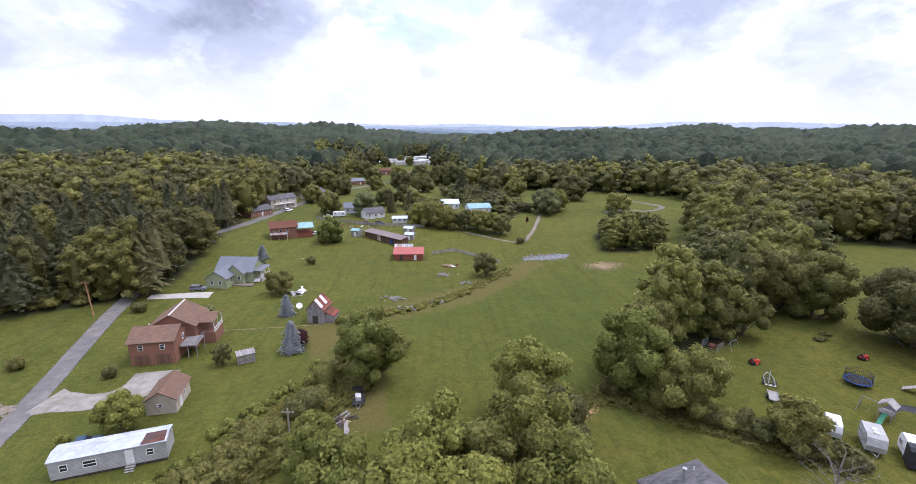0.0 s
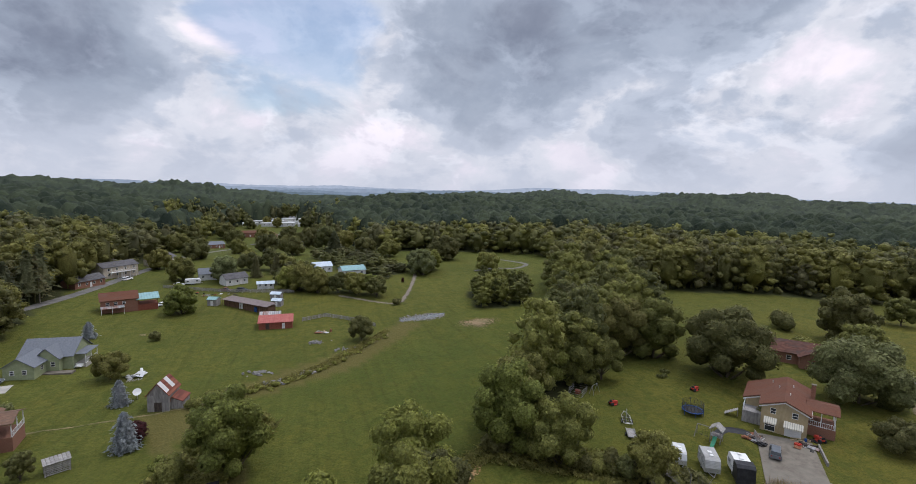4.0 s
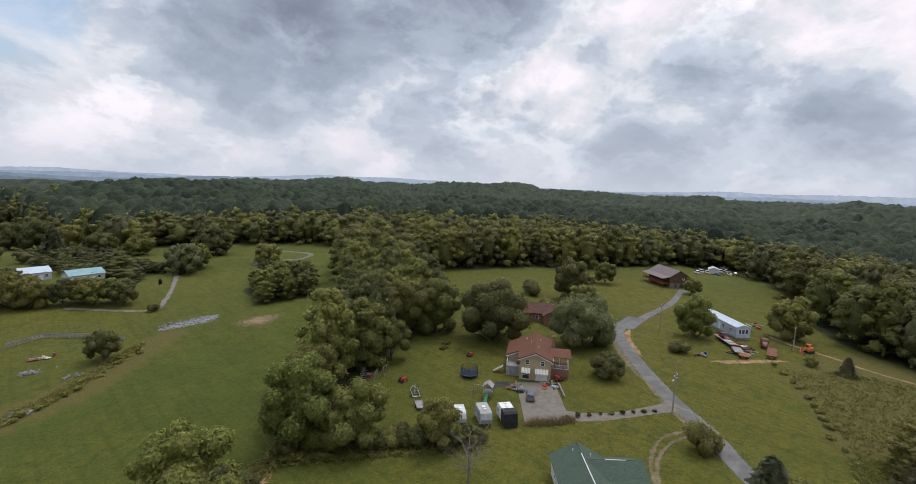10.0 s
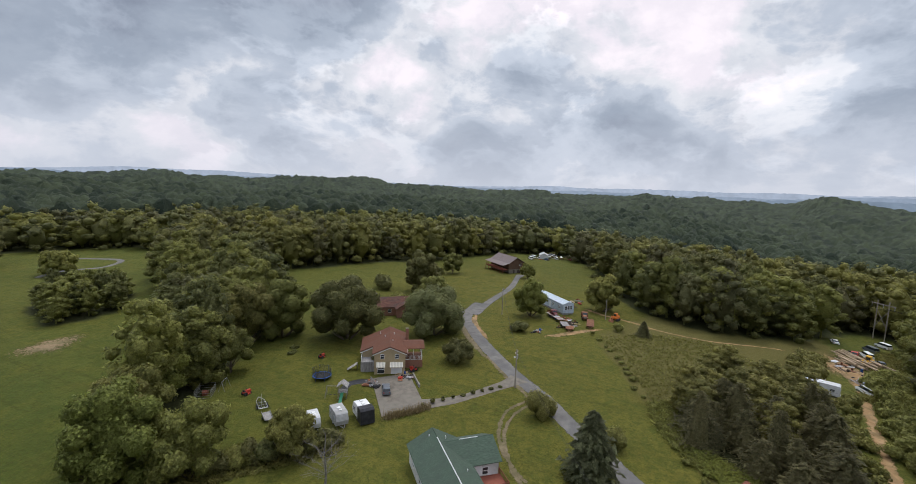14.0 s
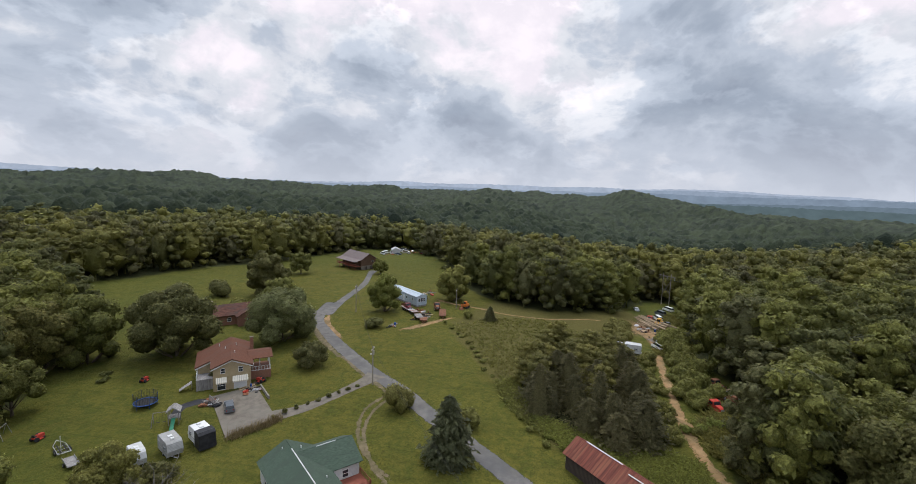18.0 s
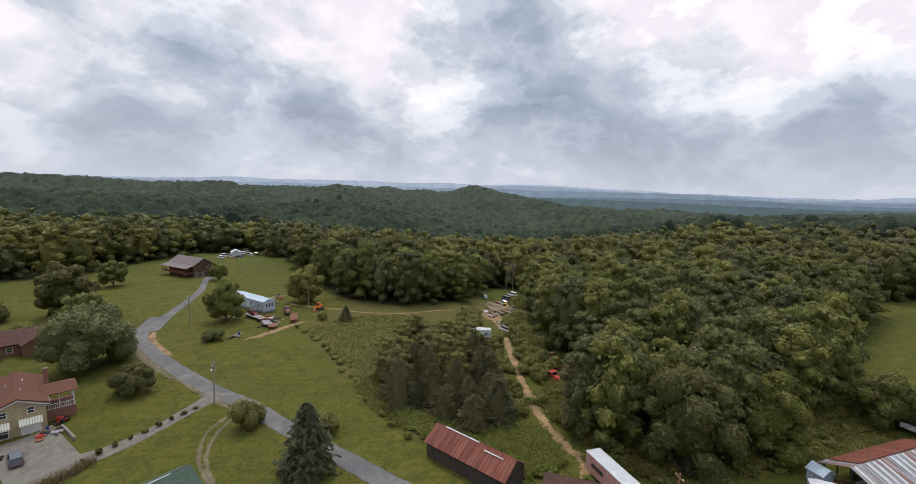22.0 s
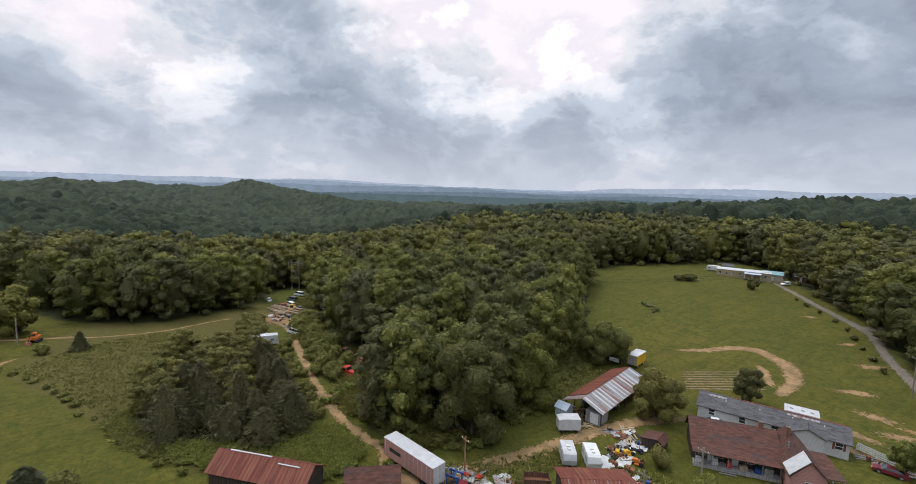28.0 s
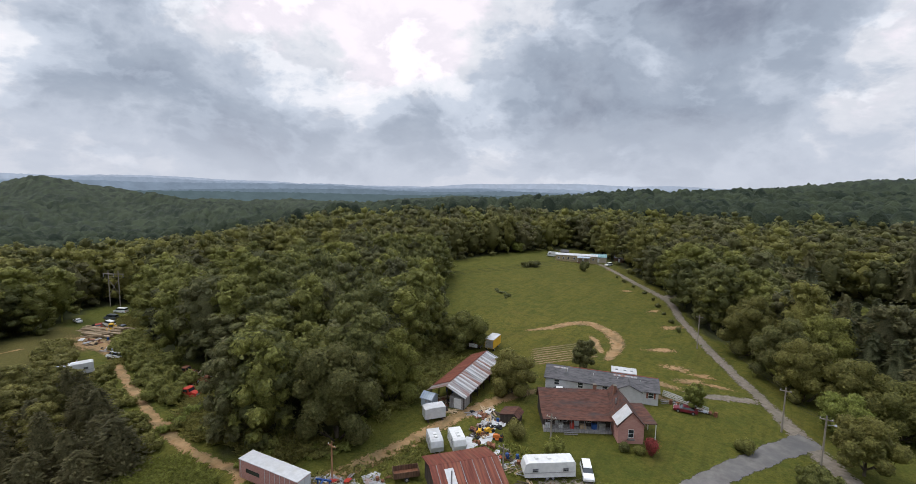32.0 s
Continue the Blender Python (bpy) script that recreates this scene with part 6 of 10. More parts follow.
def reed_bed(line, seed):
    """tall dry grass: thin leaning blades"""
    rs = np.random.default_rng(seed)
    pts = smooth_line([(x, y, 0) for x, y in line], 0.5)
    vs = []
    for p in pts:
        for _ in range(60):
            x, y = p.x + rs.normal() * 0.45, p.y + rs.normal() * 0.45
            z, h, a = gz(x, y) - 0.05, rs.uniform(0.7, 1.9), rs.uniform(0, math.tau)
            dx, dy = math.cos(a) * 0.05, math.sin(a) * 0.05
            vs += [(x - dx, y - dy, z), (x + dx, y + dy, z), (x + rs.normal() * 0.25, y + rs.normal() * 0.25, z + h)]
    me = fast_mesh("reeds", np.array(vs), np.arange(len(vs)).reshape(-1, 3))
    me.materials.append(LEAF_TAN)
    return tagged(new("reeds", me), "tall dry tan ornamental grass beside the drive", "grass", kind="stuff")


reed_bed([(66.0, 46.8), (68.5, 45.0), (71, 43.2), (73, 42.2)], 16)
for k in range(9):
    u = k / 8
    x, y = 73.5 + 15 * u, 43.5 - 10.5 * u
    shrub(x, y, 0.6 + (k * 7 % 4) * 0.15, 0.36 + (k * 5 % 3) * 0.1, "small clipped shrub in the row along the drive", LEAF_DARK, seed=500 + k, group="shrubs along the drive")
for k, (x, y) in enumerate(((58, -206), (53, -199.5), (47.5, -193), (41.5, -186), (36.5, -178), (33, -170), (29.5, -162.5), (26, -155), (22.5, -147.5))):
    shrub(x, y, 1.0 + k % 3 * 0.25, 0.75 + k % 2 * 0.2, "small round bush in the row along the gravel lane", LEAF_DARK, seed=520 + k, group="bushes along the gravel lane")



def bare_tree(x, y, h, r):
    t = thing("bare_tree", "leafless dead grey tree with fine twigs", "tree", x, y)
    rs = random.Random(9)
    trunk, twigs = Shape(), Shape()
    trunk.path([(0, 0, -0.3), (0.2, 0, h * 0.3), (0.1, 0.2, h * 0.62), (0.3, 0.2, h * 0.95)], [0.2, 0.14, 0.08, 0.02], 7)
    for k in range(26):
        a, z = k * 2.4, h * rs.uniform(0.18, 0.7)
        L = r * rs.uniform(0.6, 1.1)
        p0 = Vector((0.1, 0.1, z))
        p1 = Vector((L * 0.5 * math.cos(a), L * 0.5 * math.sin(a), z + h * 0.14))
        p2 = Vector((L * math.cos(a + 0.2), L * math.sin(a + 0.2), z + h * rs.uniform(0.18, 0.34)))
        twigs.path([p0, p1, p2], [0.045, 0.028, 0.009], 4)
        for j in range(7):
            q = p0.lerp(p1, rs.random()) if j < 2 else p1.lerp(p2, rs.random())
            e = q + Vector((rs.uniform(-1, 1), rs.uniform(-1, 1), rs.uniform(0.2, 1))) * r * 0.28
            twigs.tube(q, e, 0.013, 0.004, 3)
    part("trunk", trunk, BARK_GREY, t)
    part("branch_tangle", twigs, BARK_GREY, t)


bare_tree(46, 43, 9.0, 4.6)


def weeds(label, poly, per_m2, hmin, hmax, mat, seed):
    """rank weeds and tall grass: tufts of leaning blades all over a plot"""
    rs = np.random.default_rng(seed)
    P = np.array(poly, float)
    lo, hi = P.min(0), P.max(0)
    n = int((hi - lo).prod() * per_m2)
    c = rs.uniform(lo, hi, (n, 2))
    c = c[inside(c[:, 0], c[:, 1], poly)]
    k = 5
    c = np.repeat(c, k, 0) + rs.normal(size=(len(c) * k, 2)) * 0.22
    z = ground(c[:, 0], c[:, 1])
    h = rs.uniform(hmin, hmax, len(c))
    a = rs.uniform(0, math.tau, len(c))
    w = 0.10 + 0.10 * h
    d = np.stack([np.cos(a) * w, np.sin(a) * w], 1)
    tip = c + rs.normal(size=c.shape) * (0.85 * h)[:, None]
    v = np.stack([np.column_stack([c - d, z - 0.05]), np.column_stack([c + d, z - 0.05 + 0.55 * h]), np.column_stack([tip, z + h])], 1).reshape(-1, 3)
    me = fast_mesh("weeds", v, np.arange(len(v)).reshape(-1, 3), own=np.repeat(rs.random(len(c)), 3))
    me.materials.append(mat)
    return tagged(new("weeds", me), label, "weeds", kind="stuff")


weeds("rank yellow-green weeds around the red barn", [(86, -4), (76, -9), (70, -17), (63, -24), (66, -31), (76, -31), (79, -26), (78, -17), (82, -10)], 14, 0.4, 1.3, LEAF_YELLOW, 31)
weeds("green weeds at the foot of the pines", [(98, 4), (88, 1), (79, -6), (82, -11), (91, -3), (102, 0)], 8, 0.3, 1.0, LEAF, 32)
weeds("lush green weeds beside the dirt track", [(80, -34.5), (90, -36), (99, -44), (94, -51), (84, -43), (70, -37), (61, -40), (60, -48), (70, -45)], 9, 0.4, 1.5, LEAF, 33)
weeds("green weeds on the hedgerow bank", [(-38, 43), (-31, 56), (-25, 70), (-19, 84), (-13, 93), (-7, 90), (-13, 76), (-19, 60), (-27, 44)], 7, 0.4, 1.3, LEAF, 34)
weeds("tall tan meadow grass on the slope", [(134, 20), (120, 12), (108, 7), (99, 3), (112, -1), (128, -11), (140, -22), (152, -8), (146, 8)], 1.6, 0.2, 0.5, LEAF_MEADOW, 35)
weeds("rough weeds on the bank by the open barn", [(58, -58), (66, -59), (76, -82), (88, -104), (80, -109), (66, -92)], 6, 0.3, 1.1, LEAF, 36)
weeds("rough weeds around the log yard", [(128, -38), (142, -44), (160, -49), (186, -58), (186, -64), (166, -57), (148, -54), (128, -47)], 4, 0.4, 1.3, LEAF, 37)
weeds("weeds along the ditch", [(-14, 108), (-4, 113), (6, 122), (14, 132), (24, 146), (22, 148), (11, 134), (3, 124), (-7, 115), (-17, 110)], 3.5, 0.2, 0.7, LEAF, 38)
weeds("weeds below the garden hedge", [(14, 64), (30, 72), (46, 60), (58, 50), (54, 47), (42, 56), (28, 66)], 5, 0.3, 0.9, LEAF, 39)

weeds("rank green weeds about the farmyard", [(57, -40), (52, -46), (49, -56), (47, -62), (44, -55), (46, -46), (51, -38)], 2.2, 0.2, 0.7, LEAF, 40)
weeds("rough grass behind the workshop", [(40, -61), (36, -66), (30, -66), (28, -60), (33, -57), (38, -58)], 2.5, 0.2, 0.6, LEAF_YELLOW, 41)
weeds("tall weeds around the open barn", [(58, -66), (60, -84), (56, -94), (62, -96), (66, -80), (62, -64)], 3.0, 0.3, 0.9, LEAF, 42)

# ---- building parts ----
MESHES = {}


def shared(key, make):
    if key not in MESHES:
        MESHES[key] = make()
    return MESHES[key]


def window(parent, x, y, z, turn, w=0.9, h=1.2, frame_mat=None, name="window"):
    """a framed window with its pane; faces -y before the turn"""
    def frame_mesh():
        s = Shape()
        for a, b, c, d in ((-w / 2, w / 2, h / 2 - 0.07, h / 2), (-w / 2, w / 2, -h / 2, -h / 2 + 0.07), (-w / 2, -w / 2 + 0.07, -h / 2 + 0.07, h / 2 - 0.07),
                           (w / 2 - 0.07, w / 2, -h / 2 + 0.07, h / 2 - 0.07), (-w / 2 + 0.07, w / 2 - 0.07, -0.03, 0.03)):
            s.box(a, b, -0.07, 0.03, c, d)
        m = s.mesh("window")
        m.materials.append(frame_mat or WHITE)
        return m

    def pane_mesh():
        m = Shape().box(-w / 2 + 0.06, w / 2 - 0.06, -0.025, 0.02, -h / 2 + 0.06, h / 2 - 0.06).mesh("pane")
        m.materials.append(GLASS)
        return m
    o = part(name, shared(("win", w, h, (frame_mat or WHITE).name), frame_mesh), None, parent, at=pose(x, y, z, 0, 0, turn))
    part("pane", shared(("pane", w, h), pane_mesh), None, o)
    return o


def door(parent, x, y, z, turn, w=0.95, h=2.05, mat=None, label=""):
    d = part("door", shared(("door", w, h, (mat or WHITE).name), lambda: _door_mesh(w, h, mat or WHITE)), None, parent, label, at=pose(x, y, z, 0, 0, turn))
    part("door_handle", shared("knob", lambda: _knob()), None, d, at=pose(w * 0.38, -0.09, 1.0))
    return d


def _knob():
    m = Shape().tube((0, 0, 0), (0, -0.06, 0), 0.035, n=6).mesh("door_handle")
    m.materials.append(STEEL)
    return m


def _door_mesh(w, h, mat):
    s = Shape().box(-w / 2, w / 2, -0.04, 0.02, 0, h)
    for z0, z1 in ((0.15, h * 0.45), (h * 0.52, h - 0.15)):
        s.box(-w * 0.36, -0.04, -0.07, -0.04, z0, z1).box(0.04, w * 0.36, -0.07, -0.04, z0, z1)
    m = s.mesh("door")
    m.materials.append(mat)
    return m


def garage_door(parent, x, y, z, turn, w=2.5, h=2.1, mat=None):
    g = part("garage_door", Shape().box(-w / 2, w / 2, -0.03, 0.02, 0, h), mat or WHITE, parent, at=pose(x, y, z, 0, 0, turn))
    n = 4
    me = Shape().box(-w / 2 + 0.04, w / 2 - 0.04, -0.06, -0.03, 0.03, h / n - 0.03).mesh("panel")
    for k in range(n):
        part("panel", me, mat or WHITE, g, at=pose(0, 0, k * h / n))
    return g


def gable(parent, x0, x1, y0, y1, eave, ridge, wall_mat, roof_mat, axis="x", over=0.35, base=-1.5, roof_label="", off=0.5, walls=True, t=0.14):
    """walls with gables and a two-sided roof; the ridge runs along the axis, at the share off of the span"""
    s, r = Shape(), Shape()
    if axis == "x":
        m = y0 + (y1 - y0) * off
        if walls:
            s.extrude_x([(y0, base), (y1, base), (y1, eave), (m, ridge), (y0, eave)], x0, x1)
        k0, k1 = (ridge - eave) / (m - y0), (ridge - eave) / (y1 - m)
        r.slab([(x0 - over, y0 - over, eave - over * k0), (x1 + over, y0 - over, eave - over * k0), (x1 + over, m, ridge), (x0 - over, m, ridge)], t)
        r.slab([(x1 + over, y1 + over, eave - over * k1), (x0 - over, y1 + over, eave - over * k1), (x0 - over, m, ridge), (x1 + over, m, ridge)], t)
    else:
        m = x0 + (x1 - x0) * off
        if walls:
            s.extrude([(x0, base), (x1, base), (x1, eave), (m, ridge), (x0, eave)], y0, y1)
        k0, k1 = (ridge - eave) / (m - x0), (ridge - eave) / (x1 - m)
        r.slab([(x0 - over, y1 + over, eave - over * k0), (x0 - over, y0 - over, eave - over * k0), (m, y0 - over, ridge), (m, y1 + over, ridge)], t)
        r.slab([(x1 + over, y0 - over, eave - over * k1), (x1 + over, y1 + over, eave - over * k1), (m, y1 + over, ridge), (m, y0 - over, ridge)], t)
    w = part("wall", s, wall_mat, parent) if walls else None
    return w, part("roof", r, roof_mat, parent, roof_label)


def shed_roof(parent, x0, x1, y0, y1, zf, zb, mat, label="", t=0.1):
    return part("roof", Shape().slab([(x0, y0, zf), (x1, y0, zf), (x1, y1, zb), (x0, y1, zb)], t), mat, parent, label)


def post_mesh(h, w=0.12, mat=None):
    def make():
        m = Shape().box(-w / 2, w / 2, -w / 2, w / 2, -0.8, h).mesh("post")
        m.materials.append(mat or WHITE)
        return m
    return shared(("post", h, w, (mat or WHITE).name), make)


def post(parent, x, y, h, w=0.12, mat=None):
    return part("post", post_mesh(h, w, mat), None, parent, at=pose(x, y, 0))


def railing(parent, a, b, z, h=0.95, mat=None, gap=0.3):
    """a railing with balusters between two points of the plan at height z"""
    s = Shape()
    a, b = Vector((*a, z)), Vector((*b, z))
    L = (b - a).length
    d = (b - a) / L
    n = max(2, int(L / gap))
    for u in (0.12, h):
        s.tube(a + Vector((0, 0, u)), b + Vector((0, 0, u)), 0.045, n=4)
    for k in range(n + 1):
        p = a + d * L * k / n
        s.tube(p, p + Vector((0, 0, h)), 0.03, n=4)
    return part("railing", s, mat or WHITE, parent)


def chimney(parent, x, y, z0, z1, mat=None, w=0.7):
    c = part("chimney", Shape().box(x - w / 2, x + w / 2, y - w / 2, y + w / 2, z0, z1), mat or BRICK, parent)
    part("cap", Shape().box(x - w / 2 - 0.06, x + w / 2 + 0.06, y - w / 2 - 0.06, y + w / 2 + 0.06, z1 + 0.002, z1 + 0.12), CONCRETE, c)


def vent(parent, x, y, z, h=0.4, r=0.08, mat=None):
    return part("vent_pipe", Shape().tube((x, y, z - 0.2), (x, y, z + h), r, n=8), mat or WHITE, parent)


def steps(parent, x, y, turn, n=5, w=1.2, mat=None):
    o = part("steps", Shape().box(-w / 2, w / 2, -0.02, 0.0, 0, n * 0.18), mat or WOOD_GREY, parent, at=pose(x, y, 0, 0, 0, turn))
    me = Shape().box(-w / 2, w / 2, 0, 0.28, 0, 0.05).mesh("tread")
    for k in range(n):
        part("tread", me, mat or WOOD_GREY, o, at=pose(0, -0.28 * (n - k), 0.18 * (k + 1) - 0.05))
    return o


# ---- the lane of houses below: first the nearest ones ----
h = thing("mobile_home", "old white single-wide mobile home with a torn white sheet roof", "mobile home", -44.6, 54.6, 18)
gable(h, -6.6, 6.6, -1.8, 1.8, 3.0, 3.35, SIDING_OLD, ROOF_OLD, over=0.12, base=0.45)
part("torn_patch", Shape().slab([(3.6, -1.8, 3.19), (6.45, -1.8, 3.19), (6.45, 0.1, 3.53), (4.0, 0.1, 3.53)], 0.03), SHINGLE_MAROON, h, "dark bare patch where the roof sheet tore off")
part("skirting", Shape().box(-6.3, 6.3, -1.7, 1.7, -0.6, 0.45), WOOD_DARK, h)
window(h, -2.2, -1.8, 1.9, 0, 1.5, 1.0)
window(h, 4.6, -1.8, 1.9, 0, 0.9, 1.0)
window(h, -5.0, -1.8, 1.9, 0, 0.9, 1.0)
door(h, 2.2, -1.8, 0.7, 0)
steps(h, 2.2, -1.85, 0, 4, 1.1)

h = thing("detached_garage", "tan detached garage with a brown shingle roof", "garage", -45.7, 69.0, 11)
gable(h, -2.2, 2.2, -3.3, 3.3, 2.6, 4.0, SIDING_TAN, SHINGLE_BROWN, "y", 0.3)
window(h, -0.1, -3.3, 1.6, 0, 0.7, 0.7)
window(h, 2.2, 0.6, 1.5, 90, 0.7, 0.8)
door(h, 2.2, -1.2, 0.0, 90)

h = thing("brick_house", "red brick house over two brown garage doors with brown shingle roofs", "house", -56.2, 82.2, 9.6)
gable(h, -3.95, 3.95, 0, 7.4, 4.9, 6.6, BRICK, SHINGLE_BROWN, "x", 0.4)
gable(h, -3.2, 5.6, 6.6, 15.0, 4.9, 7.5, BRICK, SHINGLE_BROWN, "y", 0.4, roof_label="large brown shingle roof with a pale ridge")
part("ridge_cap", Shape().box(1.05, 1.35, 6.2, 15.4, 7.52, 7.68), METAL_WHITE, h)
for x in (-1.9, 1.9):
    garage_door(h, x, 0, 0, 0, 2.6, 2.1, WOOD_BROWN)
for x in (-1.9, 1.9):
    window(h, x, 0, 3.7, 0, 0.9, 1.1)
window(h, 3.95, 4.6, 3.7, 90, 0.9, 1.1)
dk = part("deck", Shape().box(3.97, 7.2, 2.0, 6.8, 2.35, 2.5), WOOD_GREY, h)
railing(h, (7.2, 2.0), (7.2, 6.8), 2.5, mat=WOOD_GREY)
railing(h, (4.0, 2.0), (7.2, 2.0), 2.5, mat=WOOD_GREY)
for x, y in ((7.1, 2.1), (7.1, 6.7), (5.5, 2.1)):
    post(h, x, y, 2.35, 0.15, WOOD_GREY)
gable(h, 5.6, 8.8, 8.6, 14.0, 4.7, 5.6, BRICK, SHINGLE_BROWN, "x", 0.3, walls=False, roof_label="low porch roof")
for x, y in ((8.7, 8.7), (8.7, 11.2), (8.7, 13.9)):
    post(h, x, y, 4.7)
part("porch_floor", Shape().box(5.62, 8.8, 8.6, 14.0, -1.0, 2.2), BRICK_BROWN, h)
railing(h, (8.8, 8.6), (8.8, 14.0), 2.2)
vent(h, -2, 5, 6.3)

h = thing("sage_house", "sage green house with grey shingle roofs and white porch", "house", -64.9, 126.0, -3)
gable(h, -3.0, 3.0, 0, 7.0, 3.0, 5.0, SIDING_SAGE, SHINGLE_GREY, "y", 0.4)
gable(h, -3.4, 7.6, 6.4, 15.0, 3.2, 6.4, SIDING_SAGE, SHINGLE_GREY, "x", 0.4)
gable(h, 0.6, 5.6, 4.6, 11.0, 3.2, 5.6, SIDING_SAGE, SHINGLE_GREY, "y", 0.35)
for x in (-1.2, 1.2):
    window(h, x, 0, 1.7, 0, 0.9, 1.1)
window(h, 3.0, 3.0, 1.7, 90, 0.9, 1.1)
window(h, 4.4, 4.6, 1.7, 0, 0.9, 1.2)
part("porch_floor", Shape().box(7.62, 10.0, 7.2, 13.0, -1.0, 0.6), CONCRETE_WHITE, h)
for y in (7.3, 10.0, 12.9):
    post(h, 9.9, y, 3.0)
shed_roof(h, 7.6, 10.3, 7.0, 13.2, 3.1, 3.25, SHINGLE_GREY)
railing(h, (9.95, 7.3), (9.95, 12.9), 0.6)
steps(h, 8.8, 7.15, 0, 4, 1.6, WHITE)
part("apron", Shape().box(3.05, 9.0, 2.6, 4.5, -0.6, 0.1), CONCRETE, h)
garage_door(h, -3.0, 3.2, 0, -90, 4.6, 2.2)

h = thing("grey_barn", "small weathered grey board barn with red and white sheet roof", "barn", -30.2, 105.4, -8)
gable(h, -2.0, 2.0, -2.6, 2.6, 3.6, 5.9, WOOD_GREY, METAL_RED, "y", 0.25)
sheet = Shape().slab([(2.12, -2.75, 3.62), (2.12, -1.4, 3.62), (0.05, -1.4, 6.05), (0.05, -2.75, 6.05)], 0.03).slab([(2.12, 0.0, 3.62), (2.12, 1.3, 3.62), (0.05, 1.3, 6.05), (0.05, 0.0, 6.05)], 0.03)
part("roof_sheet", sheet, METAL_WHITE, h, "pale replacement roof sheets")
gable(h, 2.02, 4.2, -1.6, 2.0, 1.7, 2.6, WOOD_GREY, METAL_RED, "y", 0.2, off=0.08)
part("doorway", Shape().box(-0.7, 0.7, -2.64, -2.58, 0, 2.0), WOOD_DARK, h)
me = Shape().box(-0.11, 0.11, -0.03, 0.0, 0, 3.55).mesh("board")
for k in range(16):
    if abs(-1.88 + k * 0.25) > 0.8:
        part("board", me, WOOD_GREY, h, at=pose(-1.88 + k * 0.25, -2.62, 0.02))

h = thing("wood_rack", "grey slatted firewood rack with pale boards on its roof", "rack", -39.0, 83.4, 30)
for x, y in ((-1.5, -0.8), (1.5, -0.8), (-1.5, 0.8), (1.5, 0.8)):
    post(h, x, y, 2.1, 0.12, WOOD_GREY)
me = Shape().box(-1.6, 1.6, -0.05, 0.05, 0, 0.16).mesh("slat")
for k in range(7):
    part("slat", me, WOOD_GREY, h, at=pose(0, -0.82, 0.15 + k * 0.28))
    part("slat", me, WOOD_GREY, h, at=pose(0, 0.82, 0.15 + k * 0.28))
me = Shape().box(-0.22, 0.22, -1.1, 1.1, 0, 0.05).mesh("roof_board")
for k in range(7):
    part("roof_board", me, METAL_WHITE if k % 2 else WOOD_GREY, h, at=pose(-1.5 + k * 0.5, 0, 2.12, 6, 0, 0))

h = thing("red_barn", "low red barn with a faded red sheet roof", "barn", -12.2, 161.0, 1)
part("wall", Shape().box(-5.2, 5.2, -3.6, 3.6, -1, 2.2), WOOD_RED, h)
shed_roof(h, -5.5, 5.5, -4.0, 1.2, 2.2, 3.6, METAL_PINK)
gable(h, -5.2, 1.2, 0.6, 4.4, 3.2, 4.4, WOOD_GREY, METAL_GREY, "x", 0.3, roof_label="grey upper roof")
door(h, -2.5, -3.6, 0, 0, 1.2, 2.0, WOOD_DARK)
door(h, 2.4, -3.6, 0, 0, 0.9, 1.9, WHITE)

h = thing("long_shed", "long dark brown plank shed with open bays", "shed", -24.1, 182.6, -42.6)
part("wall", Shape().box(-11.5, 11.5, -0.5, 3.0, -1.2, 2.6), WOOD_BROWN, h)
shed_roof(h, -11.8, 11.8, -1.6, 3.3, 2.7, 3.2, METAL_BROWN)
for k in range(8):
    post(h, -11.4 + k * 3.25, -1.4, 2.7, 0.14, WOOD_BROWN)
part("bay_door", Shape().box(-3.2, -1.4, -0.56, -0.5, 0, 2.2), WHITE, h, "white double door")
part("tarpaulin", Shape().box(5.0, 6.2, -0.9, -0.55, 0, 1.9), BLUE, h, "blue tarpaulin hung in a bay")
for x, y, w, d, hh, t, m, lab in ((-36.5, 190.5, 3.4, 3.0, 2.5, -20, METAL_TEAL, "small grey shed with a teal roof"), (-13.5, 186, 3.6, 2.6, 2.2, -20, METAL_BLUE, "small grey shed with a pale blue roof"), (-14.5, 196, 4, 3, 2.3, -20, METAL_BLUE, "open lean-to with pale roof")):
    q = thing("small_shed", lab, "shed", x, y, t)
    gable(q, -w / 2, w / 2, -d / 2, d / 2, hh, hh + 0.7, WOOD_GREY, m, "x", 0.25)
    door(q, 0, -d / 2, 0, 0, 0.9, 1.9, WHITE)

h = thing("brown_house", "brown board house with red roof and a teal porch roof", "house", -64.0, 188.0, 22)
gable(h, -7.5, 3.0, -3.6, 4.0, 4.6, 6.6, BRICK_BROWN, SHINGLE_RED, "x", 0.4)
gable(h, 3.0, 9.0, -3.6, 3.0, 4.0, 5.4, WOOD_RED, METAL_TEAL, "x", 0.5, walls=False, roof_label="teal sheet porch roof")
part("porch_deck", Shape().box(3.02, 9.0, -3.6, 3.0, -1.0, 1.9), WOOD_RED, h)
for x in (3.2, 6.0, 8.9):
    post(h, x, -3.5, 4.0, 0.16, WOOD_RED)
railing(h, (3.1, -3.6), (9.0, -3.6), 1.9, mat=WOOD_RED)
for x in (-5.6, -3.4, -1.0):
    window(h, x, -3.6, 3.3, 0, 1.0, 1.1)
